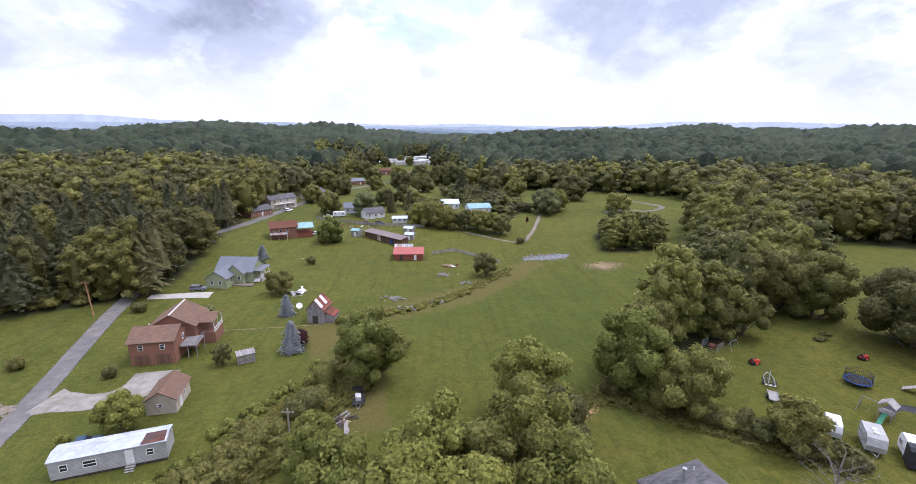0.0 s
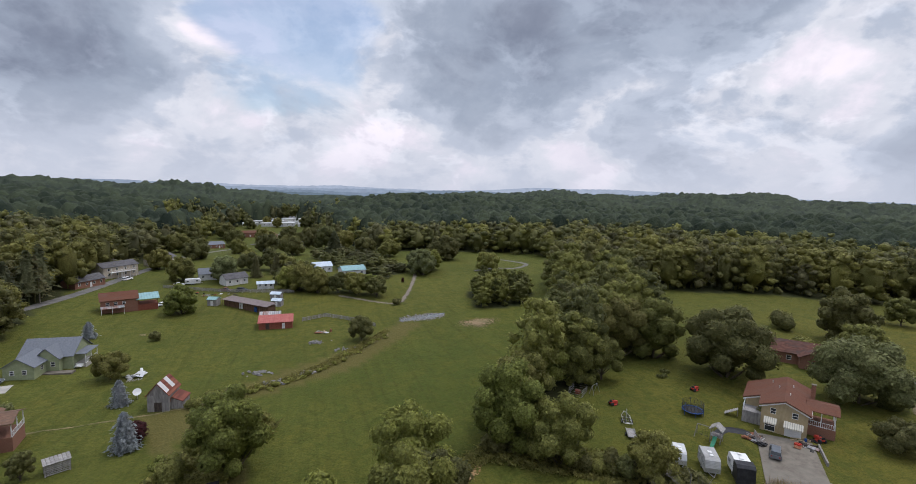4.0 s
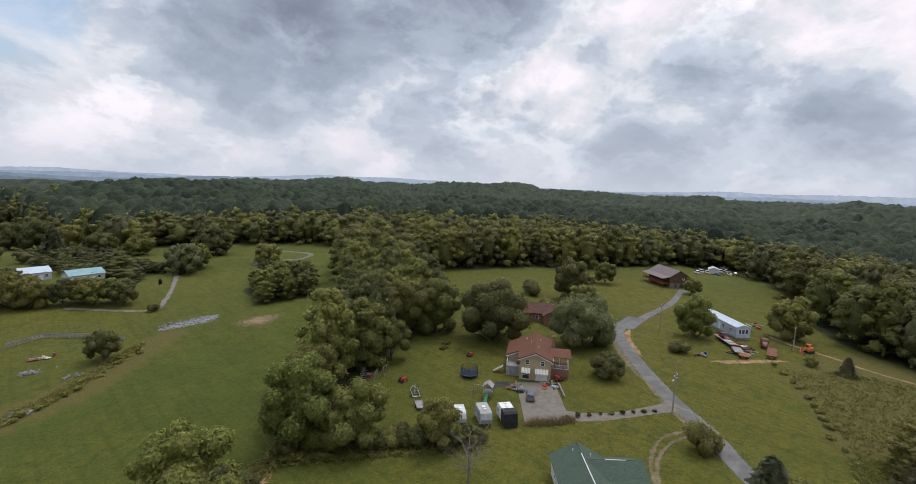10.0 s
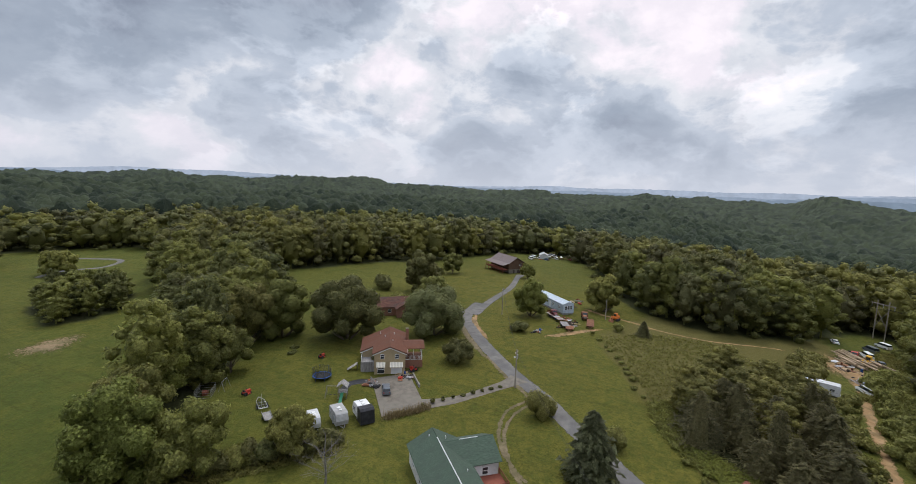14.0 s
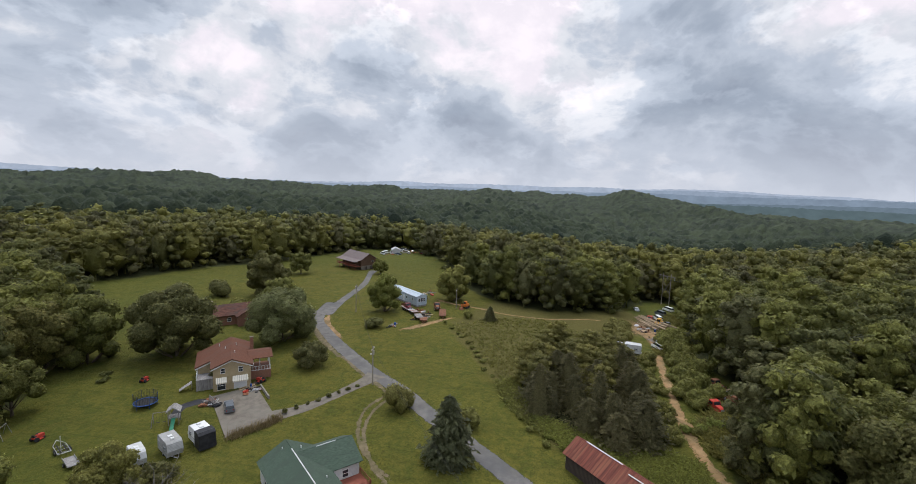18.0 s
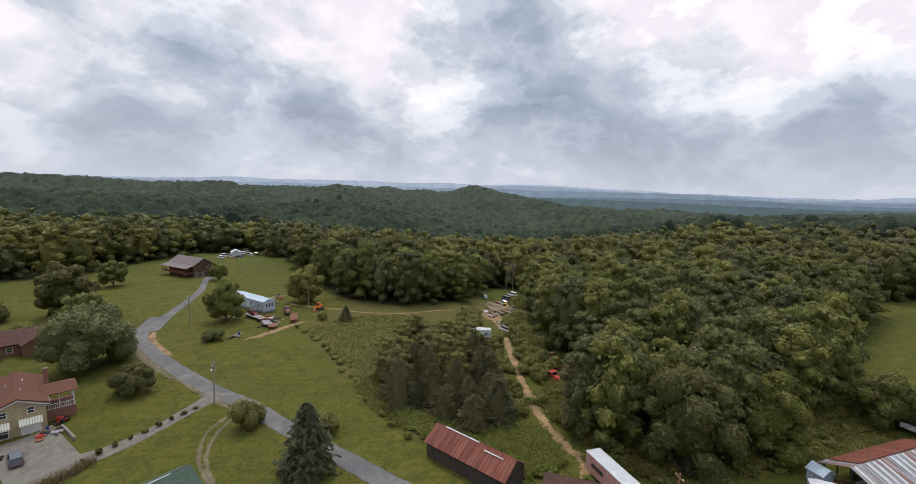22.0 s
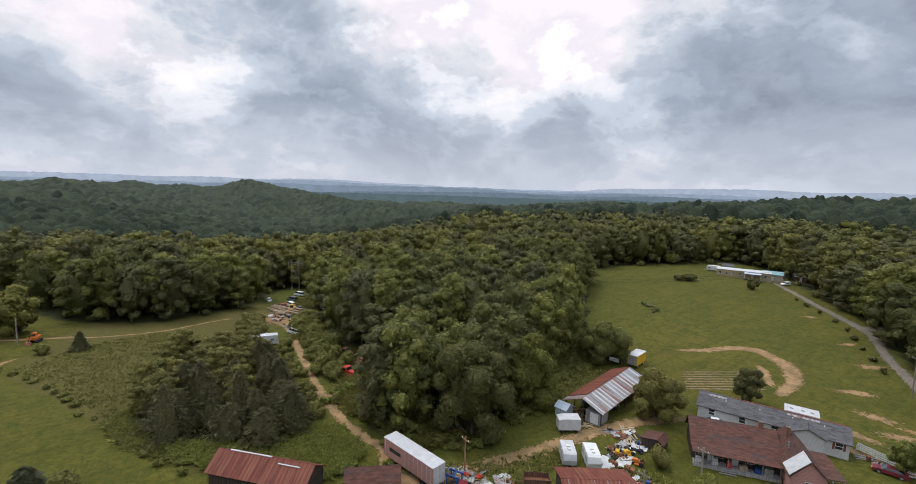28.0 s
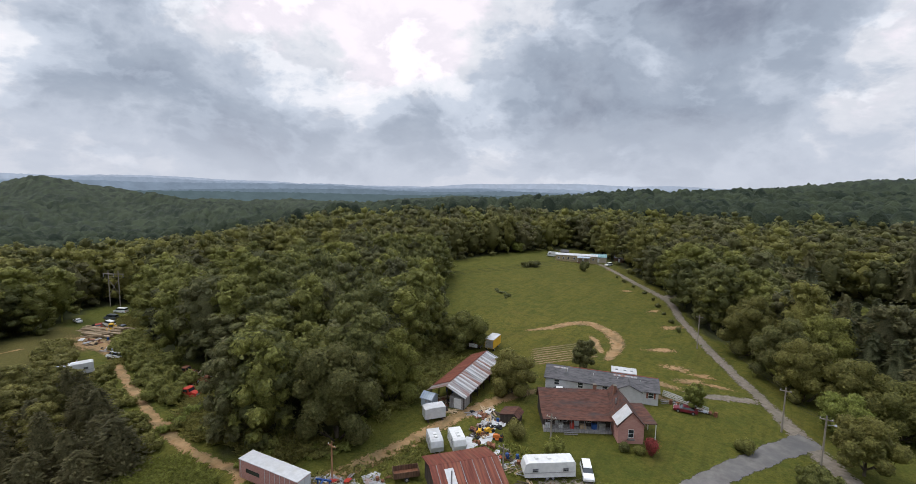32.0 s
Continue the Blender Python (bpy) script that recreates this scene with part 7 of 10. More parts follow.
shed_roof(h, -7.6, -1.0, -6.0, -3.6, 2.1, 2.5, METAL_GREY, "grey lean-to roof")
for x in (-7.4, -4.4, -1.2):
    post(h, x, -5.9, 2.1, 0.14)

for name, lab, x, y, turn, L, W, e, r, wm, rm in (
        ("ranch_house", "brown brick ranch house with grey shingle roof", -92, 226, 62, 13, 7, 2.8, 4.6, BRICK_BROWN, SHINGLE_BLACK),
        ("porch_house", "two-storey tan house with white porches", -89, 250, 54, 16, 8, 5.2, 7.0, SIDING_TAN, SHINGLE_BLACK),
        ("tan_house", "tan house with a low grey roof", -80, 284, 70, 15, 8, 3.6, 5.6, SIDING_TAN, SHINGLE_BLACK)):
    h = thing(name, lab, "house", x, y, turn)
    gable(h, -L / 2, L / 2, -W / 2, W / 2, e, r, wm, rm, "x", 0.4)
    for k in range(4):
        window(h, -L * 0.36 + k * L * 0.24, -W / 2, 1.6, 0, 1.0, 1.1)
        if e > 5:
            window(h, -L * 0.36 + k * L * 0.24, -W / 2, 4.0, 0, 1.0, 1.1)
    door(h, L * 0.02, -W / 2, 0, 0)
    if e > 5:
        part("balcony", Shape().box(-L * 0.35, L * 0.35, -W / 2 - 1.8, -W / 2, 2.6, 2.75), WHITE, h)
        railing(h, (-L * 0.35, -W / 2 - 1.75), (L * 0.35, -W / 2 - 1.75), 2.75)
        for k in range(5):
            post(h, -L * 0.35 + k * L * 0.175, -W / 2 - 1.7, 5.0)

for name, lab, x, y, turn, L, W, e, r, wm, rm in (
        ("white_house", "white house with a grey shingle roof", -47, 240, 15, 10, 7, 3.0, 5.2, SIDING_WHITE, SHINGLE_GREY),
        ("white_house", "white house with a dark shingle roof", -35, 227, 35, 10, 6.5, 3.0, 5.0, SIDING_WHITE, SHINGLE_BLACK),
        ("white_house", "small white cottage with dormered grey roof", -32, 360, 8, 10, 8, 3.2, 6.0, SIDING_WHITE, SHINGLE_GREY),
        ("white_house", "white house half hidden by round trees", -12, 372, 0, 8, 8, 3.2, 6.0, SIDING_WHITE, SHINGLE_GREY),
        ("metal_barn", "white metal barn with a blue-grey roof", 4, 252, 12, 9.5, 8, 3.2, 5.0, METAL_WHITE, METAL_BLUE),
        ("metal_barn", "tan barn with a teal sheet roof", 19, 240, 14, 12, 8, 3.0, 4.8, METAL_WHITE, METAL_TEAL),
        ("carport_shed", "white shed with a pale roof beside the fence", -20.5, 216, 6, 6.8, 4, 2.3, 3.1, METAL_WHITE, METAL_BLUE),
        ("brick_house", "small brick house with a grey roof", -72, 385, 30, 12, 8, 3.0, 5.0, BRICK, SHINGLE_GREY),
        ("brick_house", "brick house half hidden by trees", -135, 330, 40, 12, 8, 3.0, 5.0, BRICK, SHINGLE_BROWN),
        ("long_building", "long brick building with a red roof", -62, 470, 10, 26, 10, 4.0, 5.6, BRICK, SHINGLE_RED),
        ("white_house", "pale gabled house beyond the trees", -38, 455, 60, 10, 8, 4.0, 6.6, SIDING_BEIGE, SHINGLE_BROWN),
        ("white_house", "small pale house at the wood edge", 62, 262, 10, 12, 6, 2.8, 4.2, SIDING_BEIGE, SHINGLE_GREY),
        ("white_house", "far white roofed house among the woods", 95, 425, -15, 12, 8, 6.5, 8.2, METAL_WHITE, METAL_WHITE),
        ("mobile_home", "long white mobile home on a far clearing", -152, 505, 10, 24, 6, 3.4, 4.4, SIDING_WHITE, METAL_BLUE)):
    h = thing(name, lab, "house" if "house" in name else name.replace("_", " "), x, y, turn)
    gable(h, -L / 2, L / 2, -W / 2, W / 2, e, r, wm, rm, "x", 0.35)
    for k in range(3):
        window(h, -L * 0.33 + k * L * 0.33, -W / 2, 1.7, 0, 1.0, 1.1)
    door(h, L * 0.17, -W / 2, 0, 0)
    if "barn" in name:
        garage_door(h, -L * 0.2, -W / 2 - 0.01, 0, 0, 2.6, 2.4)
k = 0
for row in range(6):
    for col in range(4 + row % 2):
        x, y = -66 + col * 19 + (row % 2) * 7, 545 + row * 17
        h = thing("mobile_home", "white mobile home in a crowded trailer park", "mobile home", x, y, 8 + (k * 37 % 9), "trailer park homes")
        gable(h, -8, 8, -2.2, 2.2, 3.4 + k % 3 * 0.3, 4.1 + k % 3 * 0.3, SIDING_WHITE, METAL_WHITE, "x", 0.2)
        for q in range(3):
            window(h, -5 + q * 5, -2.2, 2.0, 0, 1.1, 1.0)
        k += 1

# ---- hill gardens: the beige house and its neighbours ----
h = thing("beige_house", "beige two-storey house with red-brown shingle roof and striped awnings", "house", 82.0, 57.4, -55)
part("wall", Shape().extrude([(-3.5, -1.5), (3.5, -1.5), (3.5, 4.9), (0, 6.32), (-3.5, 4.9)], 0, 5.0), SIDING_BEIGE, h)
part("rear_wall", Shape().extrude([(-6.3, -1.5), (3.5, -1.5), (3.5, 4.9), (0, 6.32), (-6.3, 3.74)], 5.002, 14.0), SIDING_BEIGE, h)
part("roof", Shape().slab([(3.95, -0.45, 4.78), (3.95, 14.4, 4.78), (0, 14.4, 6.41), (0, -0.45, 6.41)], 0.14), SHINGLE_RED, h)
part("front_roof", Shape().slab([(-3.95, 4.6, 4.78), (-3.95, -0.45, 4.78), (0, -0.45, 6.41), (0, 4.6, 6.41)], 0.14), SHINGLE_RED, h)
part("rear_roof", Shape().slab([(-6.9, 14.4, 3.56), (-6.9, 4.6, 3.56), (0, 4.6, 6.41), (0, 14.4, 6.41)], 0.14), SHINGLE_RED, h, "long rear slope of the roof")
part("ridge_cap", Shape().box(-0.16, 0.16, -0.45, 14.4, 6.5, 6.58), SHINGLE_RED, h)
part("gable_trim", Shape().slab([(-3.95, -0.5, 4.62), (-3.95, -0.46, 4.62), (0, -0.46, 6.30), (0, -0.5, 6.30)], 0.16).slab([(0, -0.5, 6.30), (0, -0.46, 6.30), (3.95, -0.46, 4.62), (3.95, -0.5, 4.62)], 0.16), WHITE, h)
part("fascia", Shape().slab([(-6.9, 4.56, 3.42), (-6.9, 4.60, 3.42), (-3.95, 4.60, 4.64), (-3.95, 4.56, 4.64)], 0.20), WHITE, h)
part("side_gutter", Shape().box(3.95, 4.05, -0.45, 3.0, 4.70, 4.82).box(3.95, 4.05, 8.5, 14.4, 4.70, 4.82), WHITE, h, "white gutter")
gable(h, 3.5, 7.6, 3.0, 8.4, 4.9, 5.5, SIDING_BEIGE, SHINGLE_RED, "x", 0.4, walls=False, roof_label="porch roof")
part("porch_floor", Shape().box(3.52, 7.6, 3.0, 8.4, -1.5, 2.0), BRICK_BROWN, h)
for x, y in ((7.4, 3.2), (7.4, 8.2), (5.4, 3.2)):
    post(h, x, y, 4.9)
railing(h, (7.5, 3.1), (7.5, 8.3), 2.0)
railing(h, (3.6, 3.1), (7.5, 3.1), 2.0)
for x in (-1.7, 1.6):
    window(h, x, 0, 4.1, 0, 0.9, 1.1)
window(h, -2.0, 0, 1.1, 0, 1.6, 1.9, name="patio_window")
garage_door(h, 1.5, 0, 0, 0, 2.5, 2.0)
for x, w in ((-2.0, 2.0), (1.5, 2.9)):
    part("awning", Shape().slab([(x - w / 2, -1.1, 2.05), (x + w / 2, -1.1, 2.05), (x + w / 2, 0, 2.75), (x - w / 2, 0, 2.75)], 0.06).box(x - w / 2, x + w / 2, -1.14, -1.1, 1.85, 2.08), STRIPE, h, "white and tan striped awning")
chimney(h, 4.1, 9.4, 2, 7.6, BRICK)
for x, y, z in ((-1.2, 8.0, 5.9), (-2.4, 11.5, 5.5), (0.6, 4.2, 6.1), (1.0, 9.5, 6.0)):
    vent(h, x, y, z, 0.6)
part("side_porch", Shape().box(-6.6, -3.5, 1.6, 5.0, -1.0, 2.2), WOOD_GREY, h)
railing(h, (-6.5, 1.7), (-6.5, 5.0), 2.2)
for y in (1.8, 4.7):
    post(h, -6.5, y, 3.6)
steps(h, -7.4, 3.0, -90, 8, 1.4, WOOD_GREY)

h = thing("ranch_house", "brown brick ranch house with grey-brown roof among trees", "house", 121, 87, -48)
gable(h, -8, 8, -4, 4, 3.0, 5.2, BRICK_BROWN, SHINGLE_MAROON, "x", 0.4)
gable(h, 3, 9, -7, -4, 3.0, 4.8, BRICK_BROWN, SHINGLE_MAROON, "y", 0.4)
for x in (-5.5, -2.5, 1.0):
    window(h, x, -4, 1.6, 0, 1.1, 1.2)
window(h, 6, -7, 1.6, 0, 1.2, 1.2)
chimney(h, -3, 1, 3, 6.2)

h = thing("hilltop_house", "brown board house with porch and brown sheet roof on the hilltop", "house", 222.5, 82.5, 52)
gable(h, -9.0, 9.0, -4.6, 4.6, 5.2, 8.0, WOOD_BROWN, METAL_BROWN, "x", 0.5, base=2.2)
part("basement", Shape().box(-9.0, 9.0, -4.5, 4.5, -2.0, 2.2), CONCRETE, h)
garage_door(h, -9.0, -1.8, -0.2, -90, 2.8, 2.1, WOOD_DARK)
door(h, -9.0, 1.6, -0.2, -90, 0.9, 2.0, WOOD_DARK)
window(h, -9.0, -2.0, 4.2, -90, 1.0, 1.1)
part("porch_deck", Shape().box(-9.0, 9.0, 4.62, 8.0, 1.9, 2.15), WOOD_RED, h)
shed_roof(h, -9.4, 9.4, 8.4, 4.6, 4.4, 5.3, METAL_BROWN)
for k in range(7):
    post(h, -8.8 + k * 2.95, 7.9, 4.5, 0.16, WOOD_RED)
railing(h, (-8.9, 7.9), (8.9, 7.9), 2.15, mat=WOOD_RED)
part("outbuilding", Shape().box(-3, 0, -8.5, -6, 0, 3.0), WOOD_RED, h)
for x in (-5, -1, 3, 6):
    window(h, x, 4.62, 3.8, 180, 1.1, 1.2)

h = thing("mobile_home", "pale blue-grey mobile home on the slope", "mobile home", 158.0, 40.0, 46)
gable(h, -9.0, 9.0, -2.1, 2.1, 3.6, 4.3, SIDING_BLUE, METAL_BLUE, "x", 0.15, base=0.6)
part("skirting", Shape().box(-8.9, 8.9, -2.0, 2.0, -1.0, 0.6), WOOD_GREY, h)
for y in (-1.0, 0.0, 1.0):
    window(h, -9.0, y, 2.4, -90, 0.85, 1.3)
for x in (-6.5, -2.5, 1.5, 5.5):
    window(h, x, 2.1, 2.3, 180, 1.0, 1.0)
door(h, -0.5, 2.1, 0.8, 180)

h = thing("green_roof_house", "white house with a wide green shingle roof and red wooden deck", "house", 55.9, 29.3, -44.4)
gable(h, -3.7, 3.7, -9.0, 5.8, 3.1, 5.1, SIDING_WHITE, SHINGLE_GREEN, "y", 0.4)
gable(h, 0.0, 8.4, -1.6, 5.6, 3.1, 4.95, SIDING_WHITE, SHINGLE_GREEN, "x", 0.4)
part("ridge_strip", Shape().box(-0.07, 0.07, -9.2, 3.2, 5.18, 5.28), METAL_WHITE, h, "pale ridge cap")
part("ridge_strip", Shape().box(3.2, 6.2, 1.93, 2.07, 5.03, 5.13), METAL_WHITE, h, "short pale ridge cap")
part("porch_deck", Shape().box(4.6, 8.6, -5.4, -1.65, -0.5, 0.9), WOOD_RED, h)
for x, y in ((4.8, -5.2), (8.4, -5.2), (8.4, -1.9)):
    post(h, x, y, 2.0, 0.14, WOOD_RED)
railing(h, (4.7, -5.3), (8.5, -5.3), 0.9, mat=WOOD_RED)
railing(h, (8.5, -5.3), (8.5, -1.8), 0.9, mat=WOOD_RED)
part("side_deck", Shape().box(-7.2, -3.75, -8.6, -4.6, -0.6, 1.1), WOOD_GREY, h)
railing(h, (-7.1, -8.5), (-7.1, -4.7), 1.1, mat=WOOD_BROWN)
railing(h, (-7.1, -4.7), (-3.8, -4.7), 1.1, mat=WOOD_BROWN)
for x, y, z in ((-0.9, 4.6, 4.6), (1.6, 3.9, 4.4), (2.4, -4.2, 3.8)):
    vent(h, x, y, z, 0.45)
for y in (-5.0, -1.0, 3.0):
    window(h, -3.7, y, 1.7, -90, 1.0, 1.2)
window(h, 6.2, -1.6, 1.7, 0, 1.0, 1.2)
door(h, 5.2, -1.6, 0.9, 0)
window(h, 8.4, 2.0, 1.7, 90, 1.1, 1.2)

h = thing("grey_roof_house", "house with a hipped grey-brown shingle roof and steel flue", "house", 29.5, 43.5, 20)
part("wall", Shape().box(-4.6, 4.6, -3.6, 3.6, -1.0, 3.2), SIDING_TAN, h)
hip = Shape().add([(-5, -4, 3.1), (5, -4, 3.1), (5, 4, 3.1), (-5, 4, 3.1), (-1.6, 0, 5.3), (1.6, 0, 5.3), (-5, -4, 2.95), (5, -4, 2.95), (5, 4, 2.95), (-5, 4, 2.95)],
                  [(0, 1, 5, 4), (2, 3, 4, 5), (1, 2, 5), (3, 0, 4), (6, 7, 1, 0), (7, 8, 2, 1), (8, 9, 3, 2), (9, 6, 0, 3), (9, 8, 7, 6)])
part("roof", hip, SHINGLE_BLACK, h)
part("flue", Shape().tube((-1.4, 0.6, 4.6), (-1.4, 0.6, 6.2), 0.16, n=10).tube((-1.4, 0.6, 6.2), (-1.4, 0.6, 6.4), 0.26, n=10), STEEL, h)
vent(h, 1.5, 1.6, 4.5)
window(h, 0, 3.6, 1.6, 180, 1.0, 1.2)
door(h, 2.4, 3.6, 0, 180)

# ---- the farmyard ----
h = thing("tobacco_barn", "long blackened board barn with a rusty red sheet roof", "barn", 66.6, -15.8, 40)
gable(h, -7.7, 7.7, -2.7, 2.7, 2.9, 4.7, WOOD_DARK, METAL_RED, "x", 0.4)
part("ridge_flashing", Shape().box(-1.0, 6.0, -0.12, 0.12, 4.84, 4.9).box(-6.0, -2.5, 0.6, 0.8, 4.46, 4.52), METAL_WHITE, h)
me = Shape().box(-0.12, 0.12, -0.03, 0.0, 0, 2.85).mesh("board")
for k in range(58):
    part("board", me, WOOD_DARK, h, at=pose(-7.5 + k * 0.263, 2.74, 0.0, 0, 0, 180))
for k in range(20):
    part("board", me, WOOD_DARK, h, at=pose(-7.72, -2.5 + k * 0.263, 0.0, 0, 0, -90))

h = thing("purple_roof_shed", "shed with a steep maroon sheet roof beside the barn", "shed", 55.6, -27.6, 62)
gable(h, -3.6, 3.6, -3.2, 3.2, 2.6, 4.6, WOOD_DARK, SHINGLE_MAROON, "x", 0.4)
door(h, 0, 3.2, 0, 180, 1.2, 2.0, WOOD_BROWN)

h = thing("semi_trailer", "faded pink semi-trailer box with a white roof and long dark window", "trailer", 57.3, -35.4, 9)
part("box", Shape().box(-5.9, 5.9, -1.25, 1.25, 1.0, 3.85), BRICK_PINK, h)
part("roof_panel", Shape().box(-5.95, 5.95, -1.3, 1.3, 3.852, 3.95), METAL_WHITE, h)
part("side_window", Shape().box(1.6, 4.4, 1.252, 1.29, 2.2, 2.8), GLASS, h, "long dark window strip")
part("rear_door", Shape().box(-5.99, -5.92, -1.15, -0.02, 1.1, 3.75), METAL_WHITE, h)
part("rear_door", Shape().box(-5.99, -5.92, 0.02, 1.15, 1.1, 3.75), METAL_WHITE, h)
part("chassis", Shape().box(-5.6, 5.2, -0.5, 0.5, 0.6, 1.0), RUST, h)
for x in (-4.6, -3.4):
    for y in (-1.1, 1.1):
        part("wheel", shared("bigwheel", lambda: Shape().tube((0, -0.15, 0), (0, 0.15, 0), 0.5, n=14).mesh("wheel")), BLACK, h, at=pose(x, y, 0.5))
for y in (-0.5, 0.5):
    part("landing_leg", Shape().box(3.9, 4.1, y - 0.08, y + 0.08, -0.1, 1.0), STEEL, h)
me = Shape().box(-0.03, 0.03, 1.255, 1.285, 1.05, 3.8).mesh("rib")
for k in range(12):
    part("rib", me, METAL_WHITE, h, at=pose(-5.5 + k * 1.0, 0, 0)) if not 1.4 < -5.5 + k < 4.6 else None

h = thing("open_barn", "long open pole barn with rusty red and silver sheet roof", "barn", 53.6, -80.6, -80)
gable(h, -10.8, 10.8, -3.9, 3.9, 2.7, 4.3, WOOD_DARK, METAL_GREY, "x", 0.4, walls=False, t=0.06)
part("rust_roof_side", Shape().slab([(11.0, 4.2, 2.72), (-9.0, 4.2, 2.72), (-9.0, 0.1, 4.42), (11.0, 0.1, 4.42)], 0.05), METAL_RED, h, "rust red half of the roof")
for k in range(7):
    for y in (-3.7, 0.0, 3.7):
        post(h, -10.5 + k * 3.5, y, 2.7 if y else 4.2, 0.16, WOOD_DARK)
part("back_wall", Shape().box(-3.0, 10.6, 3.6, 3.7, -0.5, 2.6), WOOD_DARK, h)
part("stall", Shape().box(-10.6, -7.4, -3.6, -0.6, -0.3, 2.2), WOOD_GREY, h)
part("white_panel", Shape().box(-10.68, -10.62, -3.2, -1.6, 0, 2.0), WHITE, h)
me = Shape().slab([(-0.3, -4.25, 2.62), (0.3, -4.25, 2.62), (0.3, -0.15, 4.30), (-0.3, -0.15, 4.30)], 0.03).mesh("roof_sheet")
for k in range(15):
    if k % 4 != 1:
        part("roof_sheet", me, METAL_RED if k % 5 == 3 else (METAL_GREY if k % 3 else METAL_WHITE), h, at=pose(-10.4 + k * 1.45, 0, 0.075))

q = thing("small_shed", "tiny grey shed with a sloping blue-grey roof", "shed", 55.3, -69.0, 8)
gable(q, -1.2, 1.2, -1.3, 1.3, 1.7, 2.5, SIDING_BLUE, METAL_BLUE, "x", 0.2)
window(q, 0, 1.3, 1.1, 180, 0.5, 0.5)

h = thing("rusty_shed", "workshop with a wide rusty red sheet roof and a steel flue", "shed", 34.8, -51.6, 52)
gable(h, -4.8, 4.8, -4.6, 4.6, 3.0, 4.4, WOOD_DARK, METAL_RED, "x", 0.4, off=0.5)
part("patch_sheet", Shape().slab([(3.2, 4.8, 3.06), (1.9, 4.8, 3.06), (1.9, 0.9, 4.27), (3.2, 0.9, 4.27)], 0.03), METAL_WHITE, h, "pale replacement roof sheet")
part("flue", Shape().tube((2.8, 3.4, 3.0), (2.8, 3.4, 5.6), 0.1, n=8), STEEL, h)
me = Shape().slab([(0.05, 5.05, 2.98), (-0.05, 5.05, 2.98), (-0.05, 0.1, 4.5), (0.05, 0.1, 4.5)], 0.025).mesh("roof_streak")
for x in (-4.2, -2.8, -1.2, 0.6, 4.2):
    part("roof_sheet", me, METAL_GREY, h, at=pose(x, 0, 0.03))

h = thing("farmhouse", "old farmhouse with maroon roof, cluttered porch and pink wing", "house", 32.0, -73.2, 212.8)
gable(h, 0.0, 12.4, 1.6, 9.0, 3.0, 5.2, WOOD_DARK, SHINGLE_MAROON, "x", 0.4, off=0.72)
shed_roof(h, -0.3, 12.4, -0.4, 1.7, 2.55, 3.05, SHINGLE_MAROON)
part("porch_floor", Shape().box(0, 12.2, -0.1, 1.55, -1.0, 0.5), WOOD_GREY, h)
for k in range(6):
    post(h, 0.2 + k * 2.35, 0.0, 2.6, 0.12, WOOD_GREY)
railing(h, (0.2, 0.0), (4.6, 0.0), 0.5, mat=WOOD_GREY)
for x in (1.4, 4.0, 8.4):
    window(h, x, 1.6, 1.9, 0, 1.0, 1.2)
door(h, 6.2, 1.6, 0.5, 0)
door(h, 2.7, 1.6, 0.5, 0)
steps(h, 4.8, -0.15, 0, 3, 2.4, WOOD_GREY)
for k, (x, z, w, m) in enumerate(((0.8, 0.5, 0.9, WHITE), (3.2, 0.5, 0.8, WHITE), (5.2, 0.5, 0.7, RED), (7.2, 0.5, 1.1, WOOD_TAN), (9.2, 0.5, 0.9, BLUE), (10.6, 0.5, 1.2, STEEL))):
    part("storage_box", Shape().box(x - w / 2, x + w / 2, 0.5, 1.2, z, z + 0.7 + 0.2 * (k % 3)), m, h)
gable(h, 12.4, 16.8, -2.9, 8.0, 3.4, 5.8, BRICK_PINK, SHINGLE_MAROON, "y", 0.35)
part("patch_sheet", Shape().slab([(12.06, 0.0, 3.42), (12.06, -3.2, 3.42), (14.5, -3.2, 5.96), (14.5, 0.0, 5.96)], 0.03), METAL_WHITE, h, "silver sheet on the gable roof")
window(h, 14.6, -2.9, 1.9, 0, 1.0, 1.5)
part("window_box", Shape().box(14.0, 15.2, -3.15, -2.92, 0.75, 1.0), WOOD_GREY, h)
shed_roof(h, 16.8, 19.6, -1.6, 6.4, 3.0, 3.0, SHINGLE_MAROON)
for y in (-1.4, 2.2, 6.2):
    post(h, 19.4, y, 3.0)
chimney(h, 14.0, 5.5, 4.5, 6.8, BRICK, 0.5)
vent(h, 13.3, 2.2, 5.0, 0.9, 0.12, STEEL)
chimney(h, 10.6, 7.0, 4.5, 6.2, BRICK_BROWN, 0.6)

